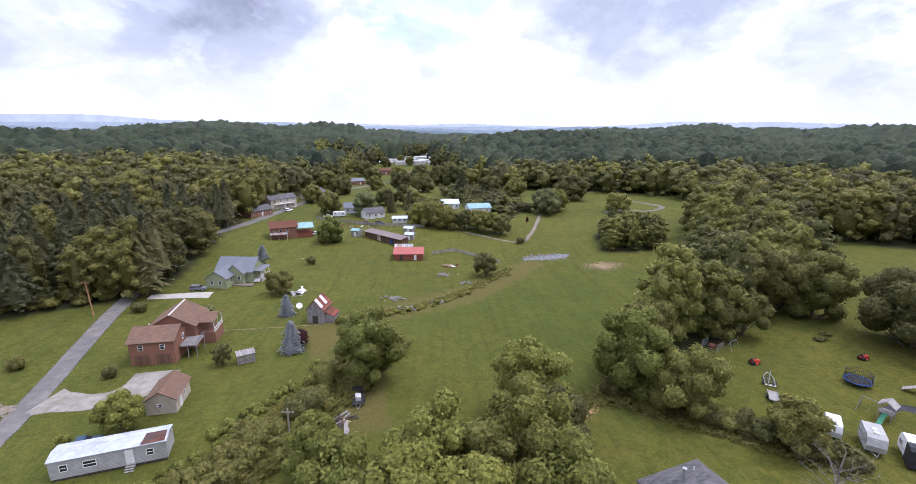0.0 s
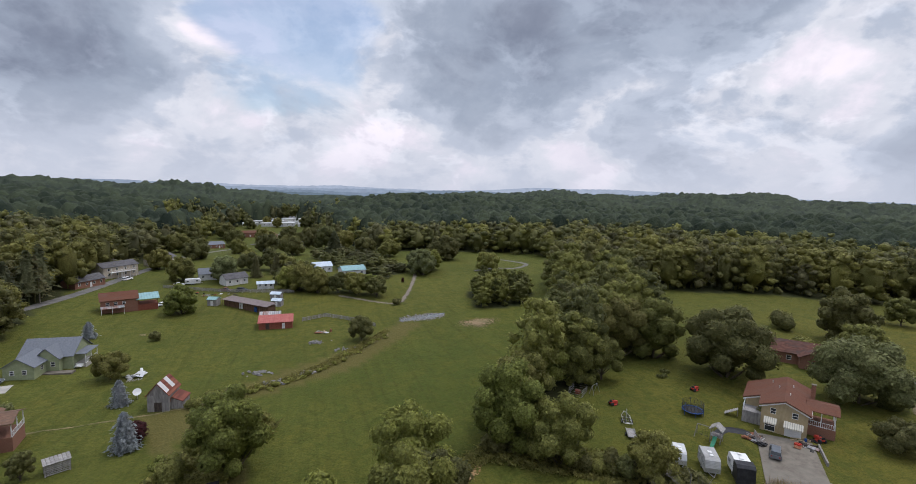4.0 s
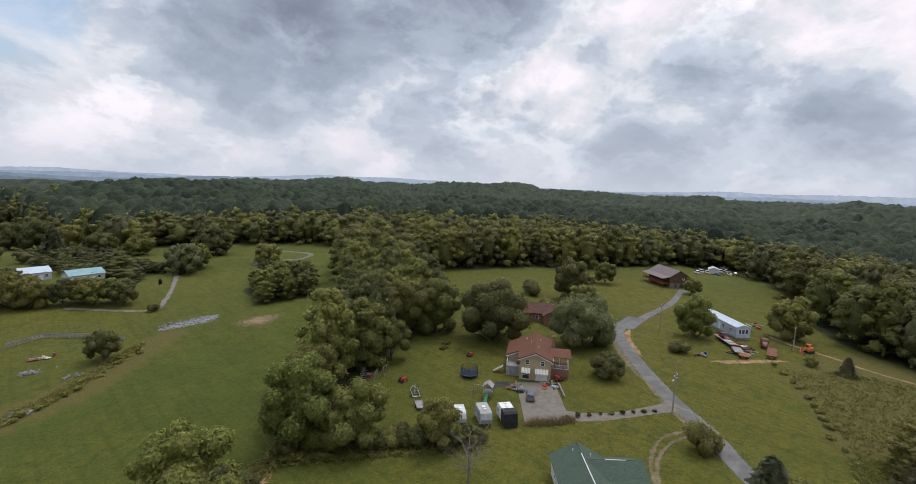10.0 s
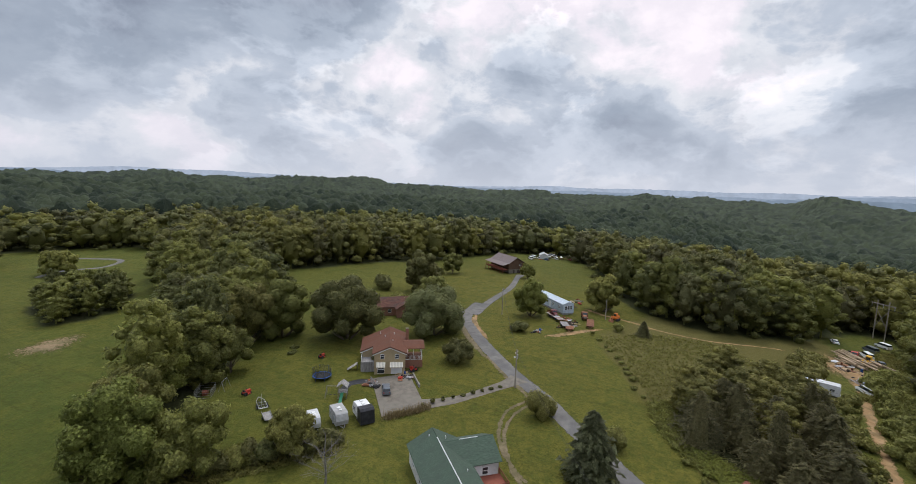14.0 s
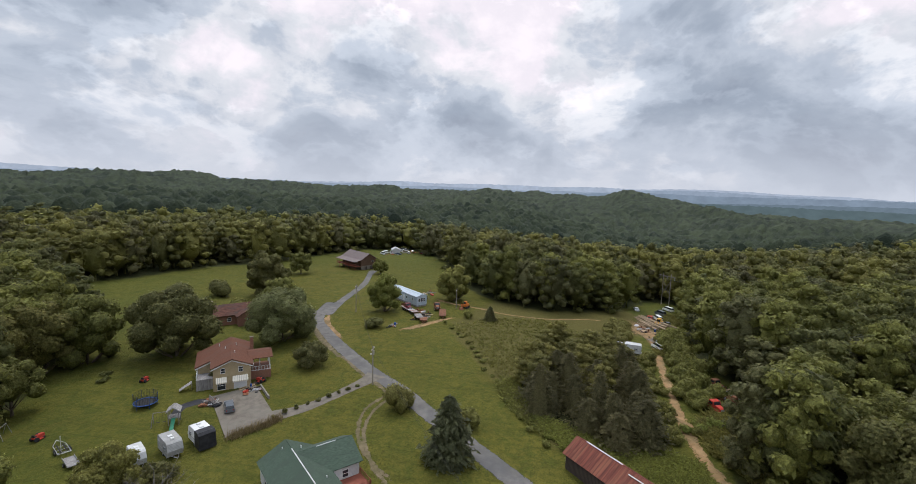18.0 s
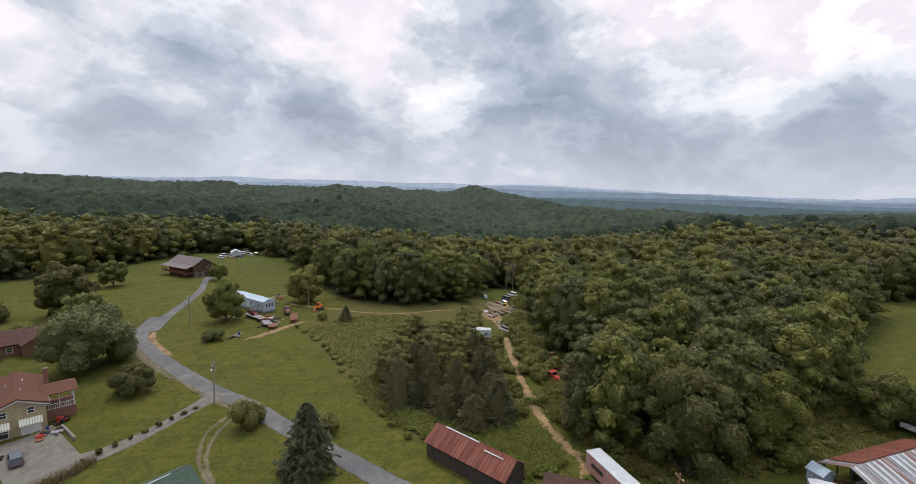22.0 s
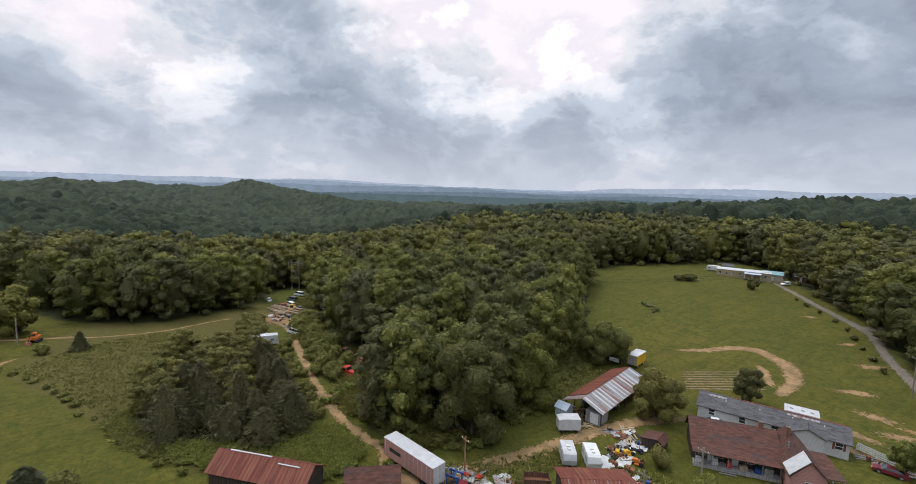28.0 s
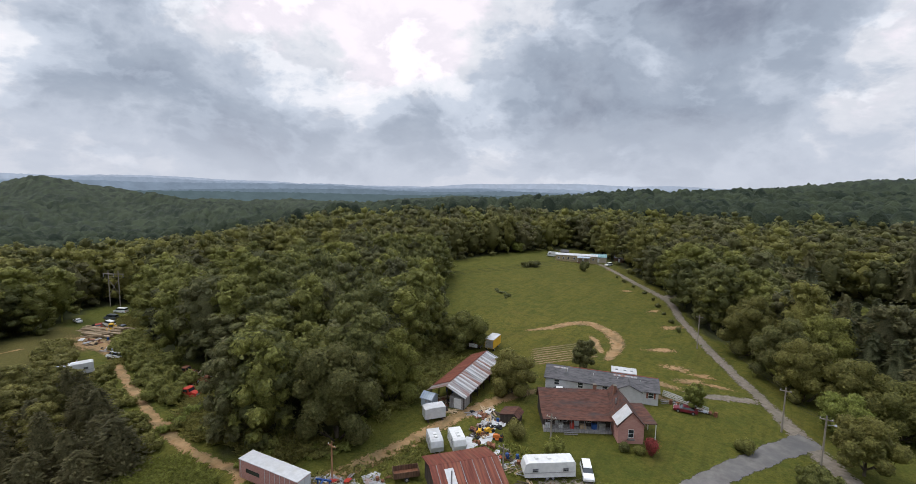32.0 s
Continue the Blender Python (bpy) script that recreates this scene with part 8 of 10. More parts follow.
h = thing("double_wide_home", "long white home with a patched dark grey shingle roof", "mobile home", 29.4, -96.4, 197.3)
gable(h, -11.4, 11.4, -3.8, 3.8, 2.7, 4.1, SIDING_WHITE, SHINGLE_BLACK, "x", 0.35)
gable(h, 3.4, 8.0, -4.6, -1.0, 2.7, 3.8, SIDING_WHITE, SHINGLE_BLACK, "y", 0.3)
part("ridge_cap", Shape().box(-6.5, 11.5, -0.12, 0.12, 4.20, 4.28), WOOD_RED, h, "reddish ridge strip")
for x, w in ((-8.5, 1.6), (5.0, 2.4)):
    part("roof_patch", Shape().slab([(x - w, -0.9, 3.95), (x + w, -0.9, 3.95), (x + w, -0.45, 4.12), (x - w, -0.45, 4.12)], 0.03), METAL_GREY, h, "pale roof patch")
for x in (-9, -4, 1, 10):
    window(h, x, -3.8, 1.9, 0, 1.1, 1.2)
for x in (9.3, 10.7):
    part("shutter", Shape().box(x - 0.18, x + 0.18, -3.86, -3.81, 1.25, 2.55), WOOD_RED, h)
window(h, 11.4, 1.0, 1.9, 90, 1.1, 1.2)
for x in (-7, -1.5, 3.5, 8):
    vent(h, x, -1.5, 3.65, 0.35)
part("rear_addition", Shape().box(2.5, 7.5, 3.82, 7.0, -0.5, 2.9), SIDING_WHITE, h)
part("rear_roof", Shape().box(2.3, 7.7, 3.7, 7.2, 2.902, 3.05), METAL_WHITE, h)
for x in (3.4, 5.2, 6.6):
    part("rooftop_box", Shape().box(x - 0.3, x + 0.3, 5.0, 5.7, 3.052, 3.3), METAL_WHITE, h)

q = thing("small_shed", "low shed with a maroon roof in the yard", "shed", 38.6, -73.0, 10)
gable(q, -1.7, 1.7, -1.5, 1.5, 1.6, 2.2, WOOD_DARK, SHINGLE_MAROON, "y", 0.2, off=0.2)

h = thing("mobile_home", "long cream mobile home with porch above the field", "mobile home", 86.0, -229.0, 199.2)
gable(h, -10.6, 10.6, -2.4, 2.4, 3.4, 4.1, SIDING_BEIGE, METAL_WHITE, "x", 0.2)
part("skirting", Shape().box(-10.5, 10.5, -2.3, 2.3, -2.0, 0.3), WHITE, h)
shed_roof(h, 0.5, 7.0, -5.2, -2.4, 2.7, 3.1, METAL_BLUE, "porch roof")
for x in (0.7, 3.8, 6.8):
    post(h, x, -5.0, 2.7)
part("porch_deck", Shape().box(0.5, 7.0, -5.2, -2.42, -1.5, 0.4), WOOD_BROWN, h)
for x in (-9, -6.5, -4, -1, 8.5):
    window(h, x, -2.4, 1.9, 0, 1.0, 1.1)
door(h, 3.6, -2.4, 0.4, 0)
for name, x, y, w, d, e, wm, rm, lab in (("small_shed", 78, -240, 8, 6, 2.8, SIDING_TAN, METAL_TEAL, "shed with a green roof behind the mobile home"), ("small_shed", 97, -240, 4, 4, 2.6, WOOD_DARK, SHINGLE_BLACK, "dark shed behind the mobile home"),
                                         ("small_shed", 288, 82, 7, 5, 2.6, METAL_WHITE, METAL_WHITE, "white shed in the hilltop junkyard"), ("small_shed", 70, -250, 5, 4, 2.4, WOOD_BROWN, SHINGLE_BLACK, "brown shed at the wood edge")):
    q = thing(name, lab, "shed", x, y, 20)
    gable(q, -w / 2, w / 2, -d / 2, d / 2, e, e + 1.2, wm, rm, "x", 0.25)
    door(q, 0, d / 2, 0, 180)

# ---- vehicles ----
def wheel_meshes(r, w):
    def tyre():
        m = Shape().tube((0, -w / 2, 0), (0, w / 2, 0), r, n=14).mesh("wheel")
        m.materials.append(BLACK)
        return m

    def rim():
        m = Shape().tube((0, -w / 2 - 0.012, 0), (0, w / 2 + 0.012, 0), r * 0.58, n=12).mesh("rim")
        m.materials.append(STEEL)
        return m
    return shared(("tyre", r, w), tyre), shared(("rim", r, w), rim)


def wheels(parent, xs, half, r=0.34, w=0.22):
    t, m = wheel_meshes(r, w)
    for x in xs:
        for y in (-half, half):
            o = part("wheel", t, None, parent, at=pose(x, y, r))
            part("rim", m, None, o)


CARS = {  # side outlines, nose to the right: (body, cabin glass, roof)
    "sedan": ([(-2.3, 0.35), (2.3, 0.35), (2.35, 0.6), (2.2, 0.78), (1.1, 0.92), (-1.7, 0.95), (-2.3, 0.88)], [(-1.75, 0.93), (1.15, 0.91), (0.45, 1.36), (-1.0, 1.38)], [(-1.05, 1.37), (0.5, 1.35), (0.4, 1.44), (-0.9, 1.45)], (-1.45, 1.4)),
    "suv": ([(-2.3, 0.42), (2.3, 0.42), (2.35, 0.75), (2.2, 0.95), (1.0, 1.08), (-2.25, 1.08)], [(-2.2, 1.07), (1.05, 1.07), (0.45, 1.62), (-2.05, 1.64)], [(-2.1, 1.63), (0.5, 1.61), (0.4, 1.72), (-2.0, 1.74)], (-1.4, 1.45)),
    "pickup": ([(-2.65, 0.5), (2.55, 0.5), (2.6, 0.85), (2.45, 1.02), (1.2, 1.12), (-2.65, 1.08)], [(-0.75, 1.1), (1.25, 1.1), (0.6, 1.66), (-0.6, 1.68)], [(-0.66, 1.67), (0.65, 1.65), (0.55, 1.75), (-0.58, 1.77)], (-1.7, 1.65)),
    "van": ([(-2.6, 0.4), (2.5, 0.4), (2.6, 0.8), (2.3, 1.1), (1.6, 1.3), (-2.6, 1.3)], [(-2.5, 1.28), (1.7, 1.28), (1.0, 1.95), (-2.4, 1.97)], [(-2.45, 1.96), (1.05, 1.94), (0.9, 2.1), (-2.35, 2.1)], (-1.6, 1.6)),
}


def car(x, y, turn, mat, label, style="sedan", category="car", scale=0.94):
    body, glass, roof, axles = CARS[style]
    c = thing(style if style != "suv" else "car", label, category, x, y, turn)
    c.scale = (scale,) * 3

    def mk(key, prof, half, taper, m):
        def f():
            me = Shape().extrude(prof, -half, half, taper).mesh(key)
            me.materials.append(m)
            return me
        return shared((style, key, m.name), f)
    b = part("body", mk("body", body, 0.88, 0.05, mat), None, c)
    part("cabin_glass", mk("cabin_glass", glass, 0.82, 0.13, GLASS), None, c)
    part("roof", mk("roof", roof, 0.70, 0.04, mat), None, c)
    wheels(c, axles, 0.80)
    if style == "pickup":
        part("bed", shared("bed", lambda: Shape().box(-2.55, -0.85, -0.72, 0.72, 1.0, 1.13).mesh("bed")), BLACK, c)
    for yy in (-0.6, 0.6):
        part("headlight", shared(("light", style), lambda: Shape().box(body[1][0] - 0.03, body[1][0] + 0.06, -0.16, 0.16, 0.66, 0.80).mesh("headlight")), WHITE, c, at=pose(0, yy, 0))
        part("tail_light", shared(("tail", style), lambda: Shape().box(body[0][0] - 0.03, body[0][0] + 0.05, -0.1, 0.1, 0.72, 0.92).mesh("tail_light")), RED, c, at=pose(0, yy, 0))
    return c


def camper(x, y, turn, L, W, Hh, label, mat=None, name="camper", cover=None, windows_on=True):
    c = thing(name, label, "camper", x, y, turn)
    z0 = 0.55
    prof = [(-L / 2, z0), (L / 2, z0), (L / 2 + 0.25, z0 + 0.9), (L / 2 - 0.1, Hh - 0.25), (L / 2 - 0.5, Hh), (-L / 2 + 0.25, Hh), (-L / 2, Hh - 0.25)]
    part("body", Shape().extrude(prof, -W / 2, W / 2, 0.04), mat or METAL_WHITE, c)
    part("roof_vent", Shape().box(-0.3, 0.3, -0.3, 0.3, Hh + 0.002, Hh + 0.15), WHITE, c)
    part("roof_vent", Shape().box(L * 0.25 - 0.25, L * 0.25 + 0.25, -0.25, 0.25, Hh + 0.002, Hh + 0.2), WHITE, c)
    if windows_on:
        for s, t in ((-1, 0), (1, 180)):
            for u in (-0.3, 0.3):
                window(c, u * L * s, s * (W / 2 - 0.0), z0 + 1.2, t, 0.9, 0.55, STEEL)
        window(c, -L / 2 + 0.01, 0, z0 + 1.25, -90, 0.9, 0.6, STEEL)
        door(c, L * 0.08, -W / 2 + 0.01, z0 + 0.05, 0, 0.65, 1.75, mat or METAL_WHITE)
    part("hitch", Shape().path([(L / 2, -0.5, 0.5), (L / 2 + 1.1, 0, 0.5), (L / 2, 0.5, 0.5)], [0.05, 0.05, 0.05], 5), STEEL, c)
    wheels(c, (-0.45, 0.45) if L > 5 else (0.0,), W / 2 - 0.15, 0.33, 0.2)
    if not windows_on:
        part("rear_panel", Shape().box(-L / 2 - 0.03, -L / 2 + 0.01, -W / 2 + 0.08, W / 2 - 0.08, z0 + 0.1, Hh - 0.3), STEEL, c, "grey rear ramp door")
    part("bumper", Shape().box(-L / 2 - 0.12, -L / 2 - 0.04, -W / 2 + 0.1, W / 2 - 0.1, z0 - 0.1, z0 + 0.02), STEEL, c)
    part("side_trim", Shape().box(-L / 2 + 0.1, L / 2, -W / 2 - 0.012, -W / 2 + 0.02, z0 + 0.72, z0 + 0.82).box(-L / 2 + 0.1, L / 2, W / 2 - 0.02, W / 2 + 0.012, z0 + 0.72, z0 + 0.82), STEEL, c)
    if cover:
        part("tarpaulin", Shape().extrude([(-L / 2 - 0.35, 0.2), (-L / 2 + 1.6, 0.3), (-L / 2 + 1.6, Hh + 0.07), (-L / 2 + 0.3, Hh + 0.07), (-L / 2 - 0.12, Hh - 0.3)], -W / 2 - 0.12, W / 2 + 0.12), cover, c, "black tarpaulin tied over one end")
    return c


car(-51.4, 57.6, 25, CAR_BLUE, "dark blue pickup parked behind the old trailer", "pickup", "pickup")
car(-69.0, 124.2, 5, CAR_SILVER, "silver car parked on the concrete drive", "suv")
car(-54.0, 192.5, 40, CAR_WHITE, "white car beside the brown house")
car(-49.5, 187.0, 10, CAR_WHITE, "white car under the drive tree")
car(-45.5, 186.0, 10, CAR_SILVER, "pale car under the drive tree")
car(-36.0, 212.0, -20, CAR_MAROON, "maroon car beside the fence", "pickup", "pickup")
car(-29.5, 211.5, -10, CAR_BLACK, "black and white car beside the fence", "suv")
car(-57.0, 226.0, 10, CAR_WHITE, "white car by the fence")
car(-81.0, 240.0, 60, CAR_WHITE, "white car in front of the porch house", "suv")
car(74.6, 53.0, 38, CAR_SILVER, "silver-blue pickup with a covered bed on the concrete drive", "suv", "pickup")
car(21.2, -65.6, 118, CAR_WHITE, "white boxy estate car on the gravel pad", "suv")
car(47.5, -37.0, 120, CAR_MAROON, "maroon van beside the dirt lane", "van", "van")
car(36.0, -98.6 + 9.5, 30, CAR_WHITE, "small white utility vehicle by the long home", "sedan")
car(12.4, -97.0, 10, CAR_MAROON, "dark red car beside the long home", "sedan")
car(127, -243, 10, CAR_WHITE, "white van at the top of the field", "van", "van")
car(70, -232, 70, CAR_WHITE, "white car beside the mobile home", "suv")
for k, (x, y, t, m, st) in enumerate(((290, 74, 30, CAR_WHITE, "suv"), (297, 82, 80, CAR_WHITE, "van"), (302, 74, 10, CAR_SILVER, "sedan"), (306, 80, 50, CAR_WHITE, "pickup"), (284, 84, 20, CAR_WHITE, "pickup"), (280, 78, 70, CAR_BLUE, "sedan"), (276, 87, 40, CAR_WHITE, "van"), (296, 66, 0, CAR_MAROON, "sedan"), (312, 70, 20, CAR_WHITE, "van"), (284, 88, 60, CAR_WHITE, "van"), (310, 84, 100, CAR_SILVER, "suv"))):
    car(x, y, t, m, "old pale vehicle parked in the hilltop junkyard", st)
for k, (x, y, t, m, st) in enumerate(((134, -40.5, 20, CAR_WHITE, "van"), (138, -41.5, 160, CAR_SILVER, "pickup"), (143, -43.5, 30, CAR_WHITE, "suv"), (141, -45.5, 10, CAR_BLACK, "sedan"), (147, -45, 150, CAR_WHITE, "pickup"), (150, -47, 20, CAR_SILVER, "sedan"),
                                      (139, -31.5, 70, CAR_WHITE, "van"), (135, -31, 90, RED, "sedan"), (132, -30, 60, CAR_SILVER, "pickup"), (168, -53, 10, CAR_SILVER, "sedan"), (187, -56, 25, CAR_SILVER, "van"), (176, -52, 10, CAR_WHITE, "van"), (192, -48, 0, CAR_WHITE, "sedan"), (197, -62, 30, CAR_WHITE, "van"))):
    car(x, y, t, m, "abandoned old vehicle in the log yard", st)

camper(57.6, 56.6, -125, 3.4, 1.9, 2.6, "small white cargo trailer with dark rear on the lawn", METAL_WHITE, "cargo_trailer", None, False)
camper(60.8, 53.6, -122, 4.2, 2.3, 2.8, "weathered grey-white camper trailer on the lawn", SIDING_OLD)
camper(64.0, 50.6, -122, 4.6, 2.4, 2.9, "cream camper half covered by a black tarpaulin", WHITE, "camper", TARP).rotation_euler[2] += math.pi
camper(44.8, -57.4, 140, 4.2, 2.2, 2.6, "small white camper with rusty roof fittings", METAL_WHITE)
camper(42.0, -59.9, 140, 4.2, 2.2, 2.6, "small white camper beside the workshop", WHITE)
camper(26.0, -61.9, 40, 7.8, 2.4, 2.9, "long white travel trailer on the gravel pad", WHITE)
camper(127.5, -30.5, 75, 7.0, 2.4, 2.9, "white camper in the log yard", METAL_WHITE)
camper(101, -233, 20, 5.5, 2.3, 2.7, "white camper beside the mobile home", WHITE)
camper(-52.0, 228.0, 10, 6.0, 2.4, 2.6, "white camper behind the fence", WHITE)
patch("gravel_pad", 22, -60, 7, 4.5, 40, GRAVEL, "pale gravel pad under the travel trailer", "gravel", lift=0.08, ragged=0.15, seed=61)

t = thing("box_trailer", "white truck body box resting on timbers", "truck body", 51.0, -65.0, 55)
part("box", Shape().extrude([(-2.0, 0.6), (2.0, 0.6), (2.0, 2.5), (0.9, 2.7), (-2.0, 2.7)], -1.15, 1.15), METAL_WHITE, t)
for x in (-1.4, 1.4):
    part("timber", Shape().box(x - 0.12, x + 0.12, -1.3, 1.3, 0, 0.6), WOOD_DARK, t)
t = thing("box_truck", "yellow box truck body with a white roof in the field", "truck", 60.6, -102.6, 100)
part("box", Shape().box(-2.8, 2.8, -1.2, 1.2, 0.8, 3.2), YELLOW, t)
part("roof_panel", Shape().box(-2.85, 2.85, -1.25, 1.25, 3.202, 3.3), METAL_WHITE, t)
part("rear_door", Shape().box(2.80, 2.84, -1.1, 1.1, 0.9, 3.1), STEEL, t)
wheels(t, (-1.6, 1.8), 1.0, 0.45, 0.26)
t = thing("dump_trailer", "dark open tipping trailer with white tailgate", "trailer", 64.4, -100.6, 100)
part("floor", Shape().box(-2.6, 2.6, -1.2, 1.2, 0.8, 0.95), RUST, t)
for y0, y1 in ((-1.25, -1.17), (1.17, 1.25)):
    part("side", Shape().box(-2.6, 2.6, y0, y1, 0.95, 2.0), WOOD_DARK, t)
part("tailgate", Shape().box(2.6, 2.68, -1.2, 1.2, 0.9, 1.9), WHITE, t)
wheels(t, (-0.6, 0.6), 1.1, 0.42, 0.24)


t = thing("dump_trailer", "rusty brown open-topped trailer beside the workshop", "trailer", 43.4, -48.6, 50)
part("floor", Shape().box(-1.9, 1.9, -0.95, 0.95, 0.7, 0.8), RUST, t)
for y0, y1 in ((-1.0, -0.94), (0.94, 1.0)):
    part("side_board", Shape().box(-1.9, 1.9, y0, y1, 0.7, 1.6), WOOD_BROWN, t)
for x0, x1 in ((-1.96, -1.9), (1.9, 1.96)):
    part("end_board", Shape().box(x0, x1, -1.0, 1.0, 0.7, 1.6), WOOD_BROWN, t)
part("tongue", Shape().path([(1.96, -0.4, 0.6), (3.1, 0, 0.55), (1.96, 0.4, 0.6)], [0.06] * 3, 5), RUST, t)
wheels(t, (0.0,), 0.98, 0.36, 0.22)
t = thing("hoist_frame", "blue steel lifting frame standing among scrap", "hoist", 50.4, -38.4, 25)
for x in (-0.9, 0.9):
    for y in (-0.7, 0.7):
        part("leg", shared("hoist_leg", lambda: Shape().box(-0.09, 0.09, -0.09, 0.09, -0.1, 2.1).mesh("leg")), BLUE, t, at=pose(x, y, 0))
for y in (-0.7, 0.7):
    part("beam", shared("hoist_beam", lambda: Shape().box(-1.2, 1.2, -0.11, 0.11, 2.1, 2.32).mesh("beam")), BLUE, t, at=pose(0, y, 0))
part("crossbar", Shape().box(-0.1, 0.1, -0.59, 0.59, 2.12, 2.28), BLUE, t)
part("ram", Shape().tube((0.5, 0, 0.1), (0, 0, 2.1), 0.08, n=8), BLUE, t)


def truck(x, y, turn, mat, label, bed=None, scale=1.0):
    """an old bonneted lorry"""
    t = thing("lorry", label, "lorry", x, y, turn)
    t.scale = (scale,) * 3
    part("chassis", Shape().box(-3.0, 2.4, -0.45, 0.45, 0.55, 0.8), RUST, t)
    part("bonnet", Shape().extrude([(1.0, 0.8), (2.5, 0.8), (2.5, 1.45), (2.2, 1.6), (1.0, 1.7)], -0.62, 0.62, 0.08), mat, t)
    cab = part("cab", Shape().extrude([(-0.4, 0.8), (1.0, 0.8), (1.0, 1.7), (0.75, 2.35), (-0.4, 2.4)], -0.95, 0.95, 0.1), mat, t)
    part("windscreen", Shape().slab([(1.03, -0.75, 1.72), (1.03, 0.75, 1.72), (0.80, 0.68, 2.28), (0.80, -0.68, 2.28)], 0.02), GLASS, cab)
    for y0 in (-0.97, 0.95):
        part("side_glass", Shape().box(-0.2, 0.7, y0, y0 + 0.02, 1.7, 2.2), GLASS, cab)
    for y0 in (-1.0, 0.65):
        part("fender", Shape().box(1.2, 2.3, y0, y0 + 0.35, 0.8, 1.1), mat, t)
    part("bed", Shape().box(-3.1, -0.5, -1.05, 1.05, 0.85, 1.0).box(-3.1, -3.0, -1.05, 1.05, 1.0, 1.5).box(-0.6, -0.5, -1.05, 1.05, 1.0, 2.0), bed or RUST, t)
    part("grille", Shape().box(2.5, 2.56, -0.4, 0.4, 0.9, 1.4), STEEL, t)
    wheels(t, (-2.0, 1.7), 0.85, 0.48, 0.26)
    return t


truck(97.0, -41.2, 200, RED, "old red lorry parked in the clearing")
truck(103.0, -43.8, 215, RUST, "rusty brown machine behind the lorry", scale=0.9)
truck(109.0, -46.0, 205, RUST, "rusty brown lorry in the undergrowth", scale=0.9)
truck(149.6, 27.6, 195, RUST, "rusty red-brown lorry by the trailer", RUST)
truck(146.5, 37.2, 215, CAR_MAROON, "dark red lorry beside the blue-grey trailer", RUST)
truck(172, -48, 160, RED, "red lorry by the log pile", RUST, 0.9)


def flatbed(x, y, turn, L, mat, label):
    t = thing("flatbed_trailer", label, "trailer", x, y, turn)
    part("deck", Shape().box(-L / 2, L / 2, -1.1, 1.1, 0.85, 1.0), mat, t)
    part("beam", Shape().box(-L / 2, L / 2, -0.5, -0.35, 0.5, 0.85), RUST, t)
    part("beam", Shape().box(-L / 2, L / 2, 0.35, 0.5, 0.5, 0.85), RUST, t)
    part("tongue", Shape().path([(L / 2, -0.4, 0.7), (L / 2 + 1.6, 0, 0.6), (L / 2, 0.4, 0.7)], [0.06] * 3, 5), RUST, t)
    wheels(t, (-L * 0.25 - 0.5, -L * 0.25 + 0.5), 0.95, 0.4, 0.22)


flatbed(144.5, 36.0, 222, 9.0, METAL_GREY, "long flatbed trailer with pale deck")
flatbed(137.5, 31.2, 205, 4.5, WOOD_GREY, "short trailer with a grey board deck")
flatbed(134.8, 29.0, 190, 3.6, RUST, "low rusty flatbed trailer")
flatbed(143.0, 24.5, 190, 8.0, RUST, "rusty low trailer of scrap steel")


def loader(x, y, turn, mat, label, scale=1.0):
    """a tracked or wheeled digger: tracks, body, cab, boom, bucket"""
    t = thing("loader", label, "loader", x, y, turn)
    t.scale = (scale,) * 3
    for yy in (-0.85, 0.85):
        part("track", Shape().extrude([(-1.3, 0.3), (-1.0, 0.0), (1.0, 0.0), (1.3, 0.3), (1.0, 0.7), (-1.0, 0.7)], yy - 0.25, yy + 0.25), BLACK, t)
    part("body", Shape().extrude([(-1.4, 0.7), (1.1, 0.7), (1.1, 1.3), (-1.4, 1.5)], -0.7, 0.7), mat, t)
    cab = part("cab", Shape().extrude([(-0.5, 1.4), (0.6, 1.3), (0.5, 2.4), (-0.5, 2.4)], -0.5, 0.5, 0.05), mat, t)
    part("cab_glass", Shape().box(0.585, 0.62, -0.4, 0.4, 1.6, 2.2), GLASS, cab)
    part("boom", Shape().path([(0.9, 0.4, 1.2), (2.2, 0.4, 1.8), (3.0, 0.2, 0.7)], [0.14, 0.12, 0.1], 6).path([(0.9, -0.4, 1.2), (2.2, -0.4, 1.8), (3.0, -0.2, 0.7)], [0.14, 0.12, 0.1], 6), mat, t)
    part("bucket", Shape().extrude([(2.9, 0.1), (3.6, 0.1), (3.2, 0.8), (2.8, 0.8)], -0.8, 0.8), RUST, t)


loader(155.0, 18.5, 160, ORANGE, "orange tracked loader beside the yard track")
loader(164.0, -49.0, 150, YELLOW, "yellow knuckle-boom loader at the log pile", 1.3)
loader(100.0, -46.5, 30, RUST, "rusty digger in the undergrowth", 0.9)


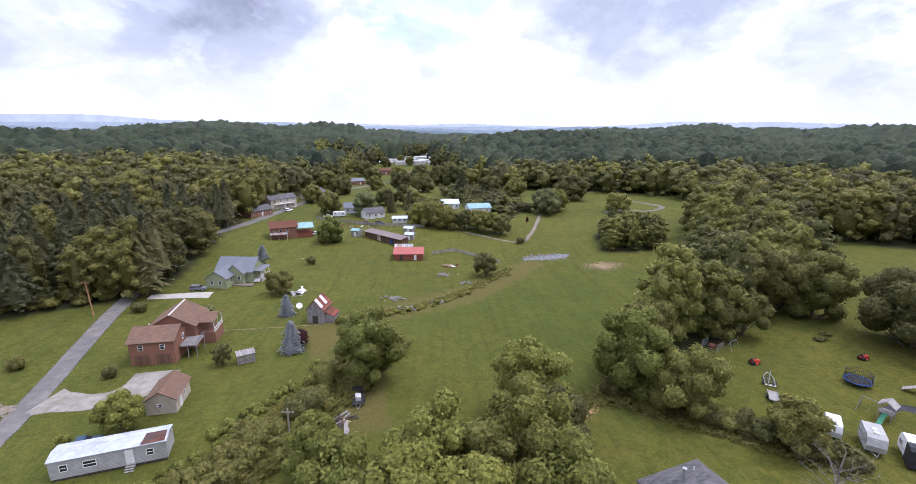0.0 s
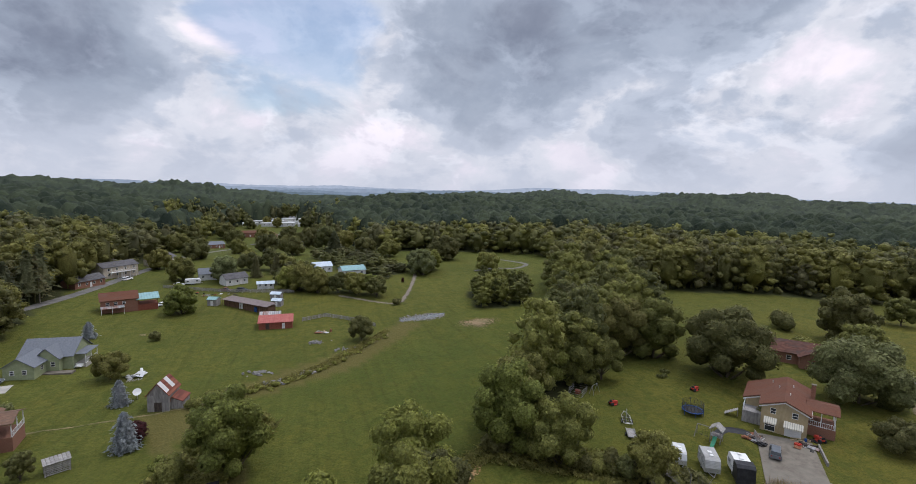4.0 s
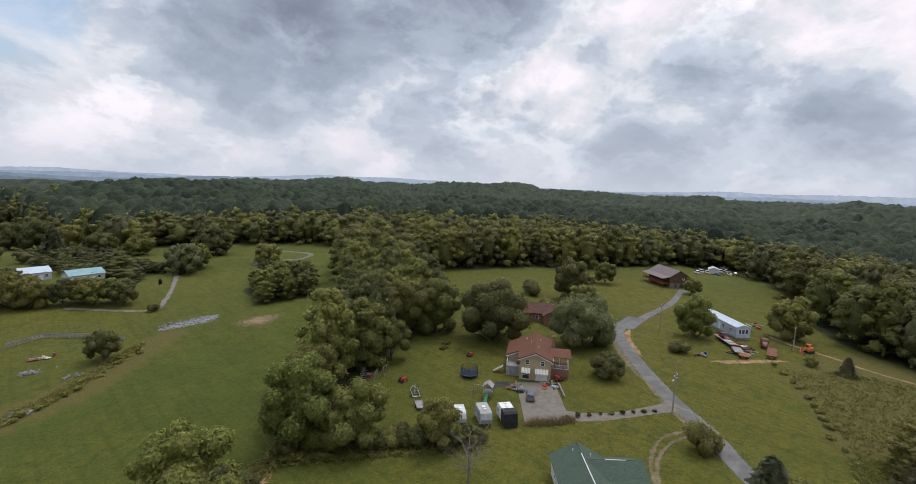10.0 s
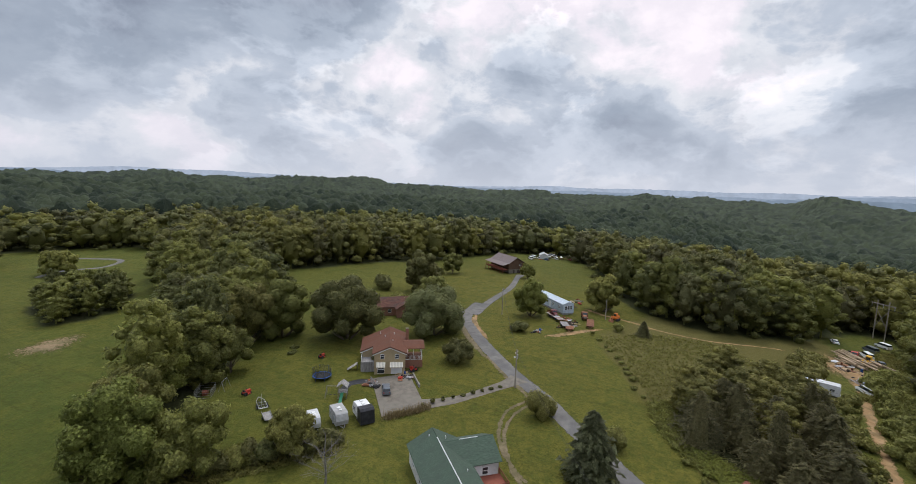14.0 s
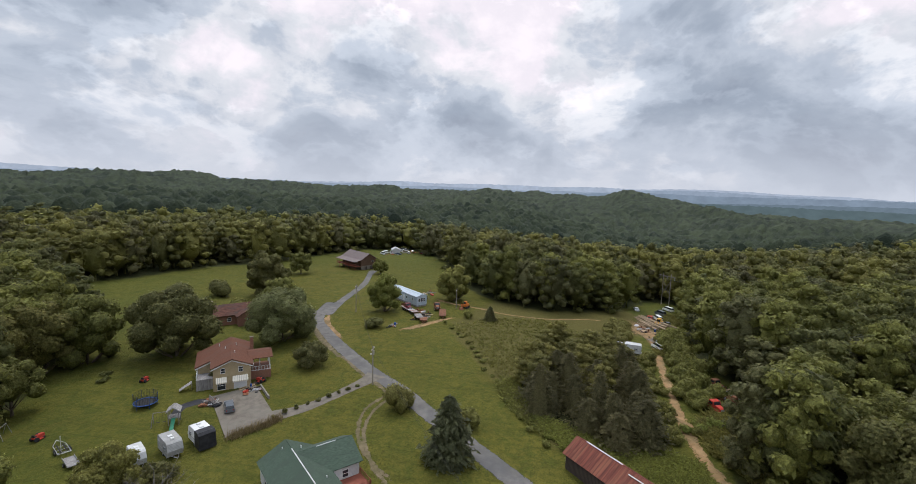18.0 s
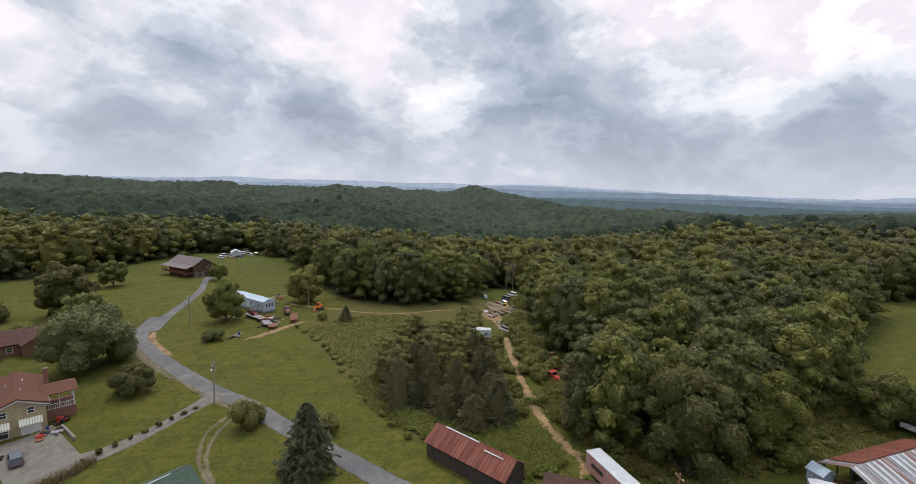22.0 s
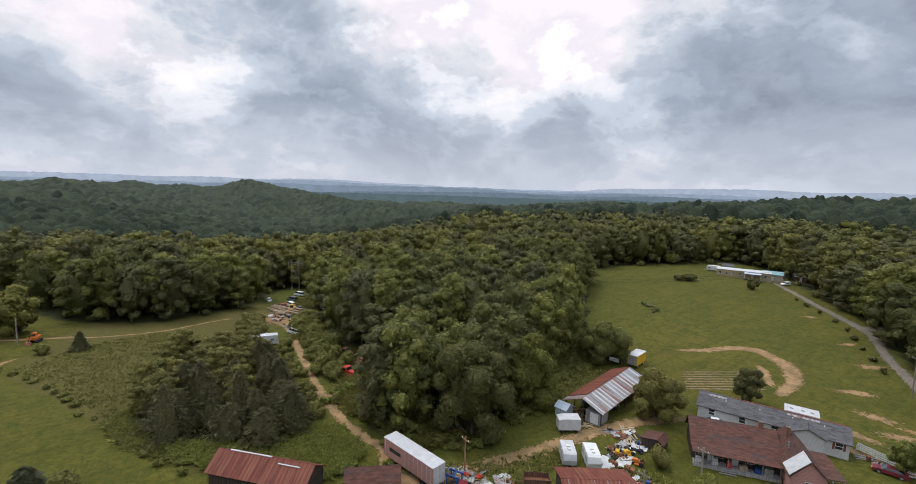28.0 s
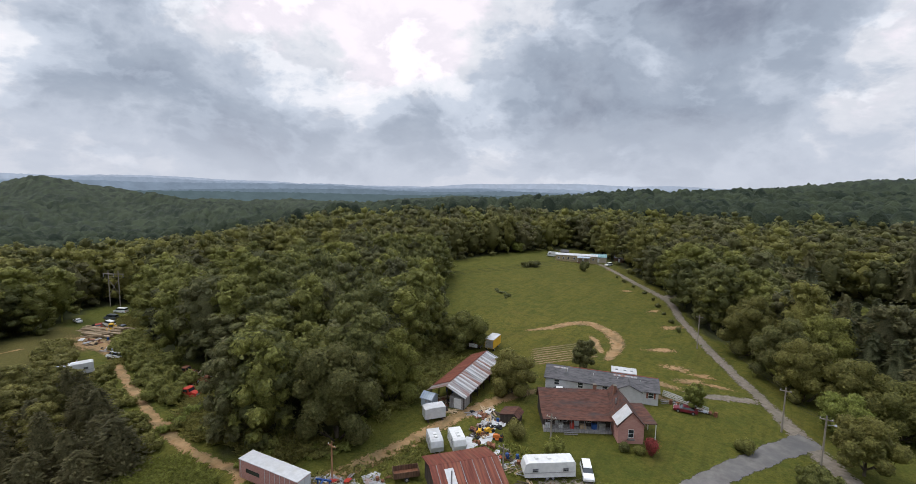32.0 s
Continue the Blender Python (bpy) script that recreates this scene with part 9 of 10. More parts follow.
def tractor(x, y, turn, mat, label, s=0.6):
    t = thing("garden_tractor", label, "mower", x, y, turn)
    t.scale = (s,) * 3
    part("body", Shape().extrude([(-0.8, 0.55), (1.3, 0.55), (1.3, 1.1), (0.2, 1.2), (-0.3, 0.9), (-0.8, 0.95)], -0.4, 0.4, 0.05), mat, t)
    part("seat", Shape().box(-0.7, -0.2, -0.3, 0.3, 0.96, 1.08).box(-0.8, -0.68, -0.3, 0.3, 1.0, 1.5), BLACK, t)
    part("steering_wheel", Shape().tube((0.25, 0, 1.15), (0.1, 0, 1.5), 0.04, n=5).tube((0.1, 0, 1.5), (0.09, 0, 1.53), 0.22, n=10), BLACK, t)
    part("mower_deck", Shape().box(-0.3, 0.8, -0.75, 0.75, 0.2, 0.42), mat, t)
    tm, rm = wheel_meshes(0.45, 0.3)
    for y0 in (-0.6, 0.6):
        part("rear_wheel", tm, None, t, at=pose(-0.5, y0, 0.45))
        part("front_wheel", shared("fw", lambda: Shape().tube((0, -0.1, 0), (0, 0.1, 0), 0.28, n=10).mesh("front_wheel")), BLACK, t, at=pose(1.0, y0 * 0.8, 0.28))


for x, y, t, m, lab in ((37.2, -66.0, 20, ORANGE, "orange garden tractor in the yard"), (39.8, -67.2, 70, YELLOW, "yellow garden tractor in the yard"), (41.2, -66.0, 120, YELLOW, "yellow riding mower in the yard"), (81.6, 77.4, 10, RED, "red riding mower on the lawn"),
                        (57.0, 58.4, 40, RED, "red mower beside the cargo trailer"), (86.0, 53.5, 80, RED, "red garden tractor by the porch"), (53.6, -68.0, 30, RUST, "rusty tractor parts by the box"), (37.6, -93.0, 90, ORANGE, "small orange mower behind the house"), (60.2, 77.6, 0, RED, "red mower on the lawn")):
    tractor(x, y, t, m, lab, 0.8)

# ---- garden things ----
t = thing("trampoline", "round black trampoline with a safety net and blue pad", "trampoline", 72.9, 69.1)
n = 20
part("mat", Shape().tube((0, 0, 0.78), (0, 0, 0.80), 1.75, n=n), BLACK, t)
rim = [(rr * math.cos(k * math.tau / n), rr * math.sin(k * math.tau / n), z) for rr, z in ((1.75, 0.80), (2.05, 0.80), (2.05, 0.85), (1.75, 0.85)) for k in range(n)]
pad = Shape().add(rim, [(j * n + k, j * n + (k + 1) % n, (j + 1) % 4 * n + (k + 1) % n, (j + 1) % 4 * n + k) for j in range(4) for k in range(n)])
part("pad", pad, BLUE, t)
net = Shape()
for k in range(48):
    a, b = k * math.tau / 48, (k + 1) * math.tau / 48
    net.tube((1.95 * math.cos(a), 1.95 * math.sin(a), 0.85), (1.95 * math.cos(a), 1.95 * math.sin(a), 2.5), 0.018, n=3)
for z in (1.0, 1.25, 1.5, 1.75, 2.0, 2.25, 2.5):
    for k in range(24):
        a, b = k * math.tau / 24, (k + 1) * math.tau / 24
        net.tube((1.95 * math.cos(a), 1.95 * math.sin(a), z), (1.95 * math.cos(b), 1.95 * math.sin(b), z), 0.02, n=3)
part("net", net, BLACK, t, "black safety net")
for k in range(6):
    a = k * math.tau / 6
    part("leg", shared("tleg", lambda: Shape().tube((0, 0, -0.05), (0, 0, 2.55), 0.035, n=6).mesh("leg")), BLUE, t, at=pose(2.0 * math.cos(a), 2.0 * math.sin(a), 0))

t = thing("play_set", "wooden climbing frame with a green slide", "play set", 68.6, 59.4, 30)
for x in (-0.8, 0.8):
    for y in (-0.8, 0.8):
        post(t, x, y, 2.6, 0.12, WOOD_GREY)
part("platform", Shape().box(-0.9, 0.9, -0.9, 0.9, 1.2, 1.3), WOOD_GREY, t)
gable(t, -0.9, 0.9, -0.9, 0.9, 2.5, 3.2, WOOD_GREY, WOOD_GREY, "x", 0.15, walls=False)
part("slide", Shape().slab([(-0.9, -0.3, 1.3), (-0.9, 0.3, 1.3), (-3.2, 0.3, 0.15), (-3.2, -0.3, 0.15)], 0.06).slab([(-0.9, -0.36, 1.5), (-0.9, -0.3, 1.5), (-3.2, -0.3, 0.35), (-3.2, -0.36, 0.35)], 0.1), GREEN, t, "green plastic slide")
part("ladder", Shape().path([(0.9, -0.4, 1.3), (1.6, -0.4, 0)], [0.05, 0.05], 5).path([(0.9, 0.4, 1.3), (1.6, 0.4, 0)], [0.05, 0.05], 5), WOOD_GREY, t)
part("swing_beam", Shape().path([(0, 0.9, 2.3), (0, 3.2, 2.3)], [0.07, 0.07], 6).path([(0, 3.2, 2.3), (-0.9, 3.4, 0)], [0.06, 0.06], 5).path([(0, 3.2, 2.3), (0.9, 3.4, 0)], [0.06, 0.06], 5), WOOD_GREY, t)
for yy in (1.6, 2.5):
    part("swing", Shape().tube((0, yy - 0.2, 2.3), (0, yy - 0.2, 0.5), 0.012, n=4).tube((0, yy + 0.2, 2.3), (0, yy + 0.2, 0.5), 0.012, n=4).box(-0.1, 0.1, yy - 0.25, yy + 0.25, 0.46, 0.5), BLACK, t)
ribbon("ground_tarpaulin", [(70.5, 61.0), (73.5, 62.0), (76.0, 60.4), (77.0, 58.2)], [1.6, 2.0, 2.2, 1.4], TARP, "black ground sheet laid on the lawn", "sheet", lift=0.10, ragged=0.2, seed=70, kind="")
t = thing("boat_trailer", "empty galvanised boat trailer with an upright post", "trailer", 58.6, 71.2, 60)
part("frame", Shape().path([(-2.4, -0.8, 0.5), (1.0, -0.8, 0.5), (3.0, 0, 0.45), (1.0, 0.8, 0.5), (-2.4, 0.8, 0.5), (-2.4, -0.8, 0.5)], [0.06] * 6, 5), STEEL, t)
for x in (-2.0, -1.0, 0.2):
    part("crossbar", Shape().tube((x, -0.8, 0.5), (x, 0.8, 0.5), 0.05, n=5), STEEL, t)
for y in (-0.4, 0.4):
    part("bunk", Shape().box(-2.3, 0.8, y - 0.08, y + 0.08, 0.56, 0.66), BLACK, t)
part("mast", Shape().tube((-1.8, 0.3, 0.5), (-1.8, 0.3, 3.2), 0.05, n=6), METAL_WHITE, t)
wheels(t, (-1.3, -0.6), 0.95, 0.3, 0.2)
t = thing("utility_trailer", "small flat utility trailer with a pale deck", "trailer", 55.6, 66.0, 60)
part("deck", Shape().box(-1.6, 1.6, -0.75, 0.75, 0.5, 0.6), WOOD_GREY, t)
for y in (-0.76, 0.72):
    part("side_rail", Shape().box(-1.6, 1.6, y, y + 0.04, 0.6, 0.85), STEEL, t)
wheels(t, (0.0,), 0.85, 0.3, 0.2)
t = thing("kennel", "wire dog pen with a dark red house inside", "pen", 56.5, 85.2, 40)
fence = Shape()
for k in range(17):
    u = -2 + k * 0.25
    for a, b in (((u, -1.5), (u, -1.5)), ((u, 1.5), (u, 1.5))):
        fence.tube((*a, 0), (*b, 1.6), 0.015, n=3)
for z in (0.1, 0.6, 1.1, 1.6):
    fence.path([(-2, -1.5, z), (2, -1.5, z), (2, 1.5, z), (-2, 1.5, z), (-2, -1.5, z)], [0.02] * 5, 4)
part("wire_panels", fence, STEEL, t)
part("dog_house", Shape().extrude([(-0.5, 0), (0.5, 0), (0.5, 0.6), (0, 0.95), (-0.5, 0.6)], -0.5, 0.5), WOOD_RED, t)
for k, (x, y) in enumerate(((60.0, 84.0), (61.0, 85.5))):
    s = Shape().path([(-1.4, -0.6, 0), (-1.2, 0, 2.0), (-1.4, 0.6, 0)], [0.05] * 3, 5).path([(1.4, -0.6, 0), (1.2, 0, 2.0), (1.4, 0.6, 0)], [0.05] * 3, 5).tube((-1.2, 0, 2.0), (1.2, 0, 2.0), 0.05, n=5)
    single("swing_frame", s, STEEL, "bare steel swing frame at the wood edge", "swing", x, y, 30 + 40 * k) if k == 0 else None
t = thing("utility_trailer", "black ramp trailer loaded with white equipment", "trailer", -14.3, 69.0, 100)
part("deck", Shape().box(-2.0, 2.0, -0.95, 0.95, 0.5, 0.6), BLACK, t)
part("ramp_gate", Shape().slab([(1.9, -0.9, 0.6), (2.0, -0.9, 0.6), (2.4, -0.9, 1.7), (2.3, -0.9, 1.7)], 0.05).box(2.0, 2.06, -0.95, 0.95, 0.6, 1.6), BLACK, t)
part("load", Shape().box(-0.9, 0.3, -0.5, 0.4, 0.62, 1.3).box(0.3, 0.9, -0.2, 0.5, 0.62, 1.0), METAL_WHITE, t, "white wrapped equipment")
part("tongue", Shape().path([(-2.0, -0.4, 0.5), (-3.2, 0, 0.5), (-2.0, 0.4, 0.5)], [0.06] * 3, 5), STEEL, t)
wheels(t, (-0.35, 0.35), 1.05, 0.32, 0.2)
# satellite dish, table frames, bird bath near the spruces
t = thing("satellite_dish", "large pale satellite dish on a pole", "dish", -36.6, 110.4)
part("pole", Shape().tube((0, 0, -0.2), (0, 0, 1.6), 0.07, n=6), STEEL, t)
dish = Shape()
ring = [[(rr * math.cos(a * math.tau / 14), rr * math.sin(a * math.tau / 14), 0.25 * rr * rr) for a in range(14)] for rr in (0.05, 0.35, 0.6, 0.8)]
for p, q in zip(ring, ring[1:]):
    dish.add(p + q, [(i, (i + 1) % 14, (i + 1) % 14 + 14, i + 14) for i in range(14)])
part("dish", dish, WHITE, t, at=pose(0, 0, 1.6, 52, 0, 12))
t = thing("scrap_heap", "heap of white sheets and scrap boards on the lawn", "scrap", -41.6, 124.0, 25)
rs = random.Random(77)
for k in range(11):
    w, d = rs.uniform(0.5, 1.3), rs.uniform(0.25, 0.6)
    part("sheet", Shape().box(-w, w, -d, d, -0.02, 0.02), METAL_WHITE, t, at=pose(rs.uniform(-1.8, 1.8), rs.uniform(-1.1, 1.1), 0.12 + 0.07 * k, rs.uniform(-22, 22), rs.uniform(-20, 20), rs.uniform(0, 180)))
for k in range(6):
    part("board", Shape().box(-0.6, 0.6, -0.09, 0.09, 0, 0.05), WOOD_GREY, t, at=pose(-1.6 + 0.55 * k, -2.2 + rs.uniform(-0.2, 0.2), 0.02, 0, 0, 60 + rs.uniform(-25, 25)))
t = thing("porch_swing", "grey wooden garden swing on the lawn", "swing", -33.8, 93.6, 20)
part("frame", Shape().path([(-0.8, -0.5, 0), (-0.7, 0, 1.8), (-0.8, 0.5, 0)], [0.06] * 3, 5).path([(0.8, -0.5, 0), (0.7, 0, 1.8), (0.8, 0.5, 0)], [0.06] * 3, 5).tube((-0.7, 0, 1.8), (0.7, 0, 1.8), 0.06, n=5), WOOD_GREY, t)
part("bench", Shape().box(-0.55, 0.55, -0.2, 0.25, 0.5, 0.56).box(-0.55, 0.55, 0.22, 0.28, 0.56, 1.0), WOOD_GREY, t)

# ---- poles and wires ----
TOPS = {}


def utility_pole(key, x, y, h, mat, label, lamp=False, can=False, lean=0.0):
    t = thing("utility_pole", label, "pole", x, y)
    part("pole", Shape().tube((0, 0, -0.5), (lean, 0, h), 0.16, 0.11, n=9), mat, t)
    arm = part("crossarm", Shape().box(-0.9 + lean, 0.9 + lean, -0.06, 0.06, h - 0.7, h - 0.56), mat, t)
    for u in (-0.75, 0.75):
        part("insulator", shared("insul", lambda: Shape().tube((0, 0, 0), (0, 0, 0.18), 0.05, n=6).mesh("insulator")), WHITE, arm, at=pose(u + lean, 0, h - 0.56))
    if can:
        part("transformer", Shape().tube((lean + 0.32, 0, h - 2.0), (lean + 0.32, 0, h - 1.1), 0.24, n=10), STEEL, t)
    if lamp:
        part("lamp_arm", Shape().path([(lean, 0, h - 1.5), (lean - 1.2, 0, h - 1.2)], [0.035, 0.035], 5), STEEL, t)
        part("lamp_head", Shape().tube((lean - 1.2, 0, h - 1.35), (lean - 1.2, 0, h - 1.1), 0.2, 0.1, n=8), METAL_WHITE, t)
    TOPS[key] = Vector((x + lean, y, gz(x, y) + h - 0.4))


utility_pole("a", -84, 105, 9.0, POLE_ORANGE, "new orange-brown utility pole beside the lane", lean=-0.6)
utility_pole("b", -108, 150, 9.0, POLE_WOOD, "grey utility pole at the wood edge", lean=-0.3)
utility_pole("c", -63.5, 52.5, 7.5, POLE_WOOD, "leaning grey pole by the old trailer", lean=-0.5)
utility_pole("d", -21.5, 56.3, 7.0, POLE_WOOD, "bare grey pole in the hedgerow")
utility_pole("e", 90.3, 30.3, 8.6, POLE_WOOD, "utility pole with transformer and lamp by the lane", True, True)
utility_pole("f", 139.6, 52.8, 9.2, POLE_WOOD, "grey utility pole on the hill slope")
utility_pole("g", 28.6, -68.4, 6.5, POLE_WOOD, "short grey pole in the farmyard")
utility_pole("h", 15.9, -136.8, 9.5, POLE_WOOD, "grey utility pole beside the gravel lane")
utility_pole("i", -3.3, -99.8, 8.6, POLE_WOOD, "grey utility pole at the lane corner")
utility_pole("j", -8.4, -88.8, 9.5, POLE_WOOD, "utility pole with lamp at the lane junction", True)
utility_pole("k", 153.0, 21.5, 7.0, POLE_WOOD, "pole by the yard track")
utility_pole("l", -93, 196, 9.0, POLE_WOOD, "grey pole beside the curve of the lane")
utility_pole("m", -88, 246, 9.0, POLE_WOOD, "grey pole in front of the porch house")
utility_pole("n", 52.5, -42.0, 6.0, POLE_ORANGE, "short tan post by the dirt lane")
utility_pole("o", 31.0, -56.5, 6.0, POLE_WOOD, "grey post by the workshop")
utility_pole("p", 40.5, -1.0, 9.0, POLE_WOOD, "utility pole below the lane")


def wire(name, a, b, sag, label, r=0.018):
    c = bpy.data.curves.new(name, "CURVE")
    c.dimensions, c.bevel_depth, c.bevel_resolution = "3D", r, 1
    s = c.splines.new("POLY")
    n = 22
    s.points.add(n)
    for k in range(n + 1):
        u = k / n
        p = a.lerp(b, u)
        s.points[k].co = (p.x, p.y, p.z - sag * 4 * u * (1 - u), 1)
    c.materials.append(BLACK)
    return tagged(new(name, c), label, "wire")


for p, q in (("e", "f"), ("e", "p"), ("i", "h"), ("i", "j"), ("a", "b"), ("l", "b"), ("l", "m"), ("a", "c")):
    for off in (-0.5, 0.5):
        o = Vector((off, off * 0.3, 0))
        wire("power_wire", TOPS[p] + o, TOPS[q] + o, 1.0, "thin dark power wire between two poles")

t = thing("transmission_tower", "tall wooden H-frame power pylon with cross bracing", "pylon", 211.0, -64.8, 34)
for x in (-2.0, 2.0):
    part("pole", Shape().tube((x, 0, -1), (x, 0, 14.5), 0.2, 0.15, n=8), POLE_WOOD, t)
part("crossarm", Shape().box(-4.2, 4.2, -0.1, 0.1, 13.0, 13.3), POLE_WOOD, t)
part("brace", Shape().tube((-2, 0, 5), (2, 0, 11), 0.09, n=5).tube((2, 0, 5), (-2, 0, 11), 0.09, n=5), POLE_WOOD, t)
for x in (-3.9, 0, 3.9):
    part("insulator_string", Shape().tube((x, 0, 11.8), (x, 0, 13.0), 0.09, n=6), STEEL, t)
base = Vector((211.0, -64.8, gz(211, -64.8)))
side = Vector((math.cos(radians(34)), math.sin(radians(34)), 0))
for x in (-3.9, 0, 3.9):
    a = base + side * x + Vector((0, 0, 11.8))
    wire("power_line", a, Vector((20 + x, -262, 24.0)), 9, "long transmission wire over the woods", 0.03)
    wire("power_line", a, Vector((330 + x, 130, 20.0)), 8, "long transmission wire over the woods", 0.03)

# ---- log yard and scrap ----
rs = random.Random(17)
log_mesh = [Shape().tube((-L / 2, 0, 0), (L / 2, 0, 0), r, r * 0.8, n=8).mesh("log") for L, r in ((9, 0.28), (7, 0.34), (11, 0.25), (5, 0.3))]
t = thing("log_pile", "stack of pale cut logs in the yard", "log pile", 163, -46.5, 25)
for k in range(34):
    row = k // 9
    part("log", log_mesh[rs.randrange(4)], LOGWOOD, t, at=pose(rs.uniform(-4, 4), -3.2 + (k % 9) * 0.75 + rs.uniform(-.15, .15), 0.28 + row * 0.5, 0, 0, rs.uniform(-7, 7)))


def scrap(name, shape, mat, label, category, x, y, z=0.0, turn=0.0):
    return single(name, shape, mat, label, category, x, y, turn, z=gz(x, y) + z)


def tyre_shape():
    s, n = Shape(), 12
    prof = [(0.34, -0.11), (0.34, 0.11), (0.2, 0.11), (0.2, -0.11)]
    for k in range(n):
        a, b = k * math.tau / n, (k + 1) * math.tau / n
        for (r0, z0), (r1, z1) in zip(prof, prof[1:] + prof[:1]):
            s.add([(r0 * math.cos(a), r0 * math.sin(a), z0), (r0 * math.cos(b), r0 * math.sin(b), z0), (r1 * math.cos(b), r1 * math.sin(b), z1), (r1 * math.cos(a), r1 * math.sin(a), z1)], [(0, 1, 2, 3)])
    return s.mesh("tyre")


TYRE = tyre_shape()
BARREL = Shape().tube((0, 0, 0), (0, 0, 0.9), 0.3, n=12).tube((0, 0, 0.28), (0, 0, 0.32), 0.315, n=12).tube((0, 0, 0.58), (0, 0, 0.62), 0.315, n=12)
BINS = {}


def barrel(mat):
    if mat.name not in BINS:
        m = BARREL.mesh("barrel")
        m.materials.append(mat)
        BINS[mat.name] = m
    return BINS[mat.name]


def engine_block(rs):
    s = Shape()
    for _ in range(5):
        x, y, z = rs.uniform(-.5, .5), rs.uniform(-.4, .4), rs.uniform(0, .3)
        w, d, hh = rs.uniform(.15, .5), rs.uniform(.12, .4), rs.uniform(.2, .5)
        s.box(x - w, x + w, y - d, y + d, z, z + hh)
    for _ in range(3):
        s.tube((rs.uniform(-.7, .7), rs.uniform(-.5, .5), 0.1), (rs.uniform(-.8, .8), rs.uniform(-.5, .5), rs.uniform(.5, 1.0)), 0.05, n=5)
    return s


def plank_stack(rs):
    s = Shape()
    for k in range(7):
        y, z, a = rs.uniform(-.6, .6), 0.04 + 0.06 * (k // 2), rs.uniform(-.15, .15)
        L = rs.uniform(1.2, 2.4)
        s.slab([(-L, y - 0.1 - a, z), (L, y - 0.1 + a, z), (L, y + 0.1 + a, z), (-L, y + 0.1 - a, z)], 0.05)
    return s


def bent_sheet(rs):
    pts = [(-1.2 + 0.4 * k, 0.05 + rs.uniform(0, 0.35)) for k in range(7)]
    return Shape().extrude(pts + [(x, z + 0.03) for x, z in reversed(pts)], -0.6, 0.6)


SCRAP = [engine_block(rs).mesh("scrap") for _ in range(5)]
PLANKS = [plank_stack(rs).mesh("planks") for _ in range(3)]
SHEETS = [bent_sheet(rs).mesh("sheet") for _ in range(3)]


def litter(cx, cy, rx, ry, n, seed, where):
    """old parts, tyres, drums, boards and sheets strewn about a yard, each a thing of its own"""
    r = random.Random(seed)
    kinds = (("machine_part", SCRAP, (RUST, RUST, WOOD_DARK, STEEL, RUST, BLACK, RED, WOOD_DARK), "heap of rusty machine parts ", "scrap"), ("board_stack", PLANKS, (WOOD_GREY, WOOD_TAN, WOOD_DARK), "loose stack of old boards ", "boards"),
             ("metal_sheet", SHEETS, (METAL_GREY, RUST, METAL_GREY, METAL_WHITE), "bent sheet of old metal ", "sheet"), ("tyre", [TYRE], (BLACK,), "worn black tyre lying ", "tyre"), ("drum", None, (RUST, RUST, BLUE), "steel drum standing ", "drum"))
    for k in range(n):
        name, meshes, mats, lab, cat = kinds[r.choice((0, 0, 0, 1, 1, 2, 2, 3, 3, 4))]
        a, u = r.uniform(0, math.tau), math.sqrt(r.random())
        x, y = cx + rx * u * math.cos(a), cy + ry * u * math.sin(a)
        m = r.choice(mats)
        if name == "board_stack":
            q = thing(name, lab + where, cat, x, y, r.uniform(0, 360), "litter " + where)
            bd = shared(("litter_board", m.name), lambda: Shape().box(-1.6, 1.6, -0.1, 0.1, 0, 0.05).mesh("board"))
            for j in range(5):
                part("board", bd, m, q, at=pose(r.uniform(-.3, .3), r.uniform(-.5, .5), 0.02 + 0.055 * j, 0, 0, r.uniform(-12, 12)))
            continue
        if meshes is None:
            me = barrel(m)
        else:
            me = shared((name, r.randrange(len(meshes)), m.name), lambda: r.choice(meshes).copy())
            if not me.materials:
                me.materials.append(m)
        o = new(name, me)
        o.matrix_basis = pose(x, y, gz(x, y) + (0.12 if name == "tyre" else 0.02), 0, 0, r.uniform(0, 360)) @ Matrix.Scale(r.uniform(0.45, 0.95) if name == "machine_part" else r.uniform(0.7, 1.1), 4)
        tagged(o, lab + where, cat, "litter " + where)


litter(50, -40, 6, 3, 34, 1, "beside the dirt lane")
litter(40.5, -66.5, 2.2, 6.5, 40, 2, "in the farmyard")
litter(34, -61, 5, 3, 44, 3, "behind the workshop")
litter(46.5, -43, 4, 3, 26, 18, "along the farmyard lane")
litter(24, -57, 4, 2.5, 16, 19, "beside the workshop")
litter(44.5, -72, 3, 2.5, 22, 20, "in the farmyard")
litter(52, -70, 4, 3, 18, 4, "beside the open barn")
litter(53.5, -80, 3, 9, 26, 5, "under the open barn")
litter(142, 32, 7, 4, 30, 6, "around the lorries")
litter(150, -43, 14, 4, 34, 7, "in the log yard")
litter(172, -50, 12, 4, 26, 8, "in the log yard")
litter(300, 76, 14, 8, 24, 9, "in the hilltop junkyard")
litter(12, -99, 5, 1.6, 18, 10, "beside the long home")
litter(84.5, 57.5, 2, 5, 10, 11, "beside the beige house")
litter(166, 36, 10, 3, 26, 12, "behind the blue-grey trailer")
litter(-15.6, 62.8, 1.6, 1.6, 9, 13, "in the hedgerow corner")
litter(105, -47, 7, 2, 14, 14, "in the undergrowth")
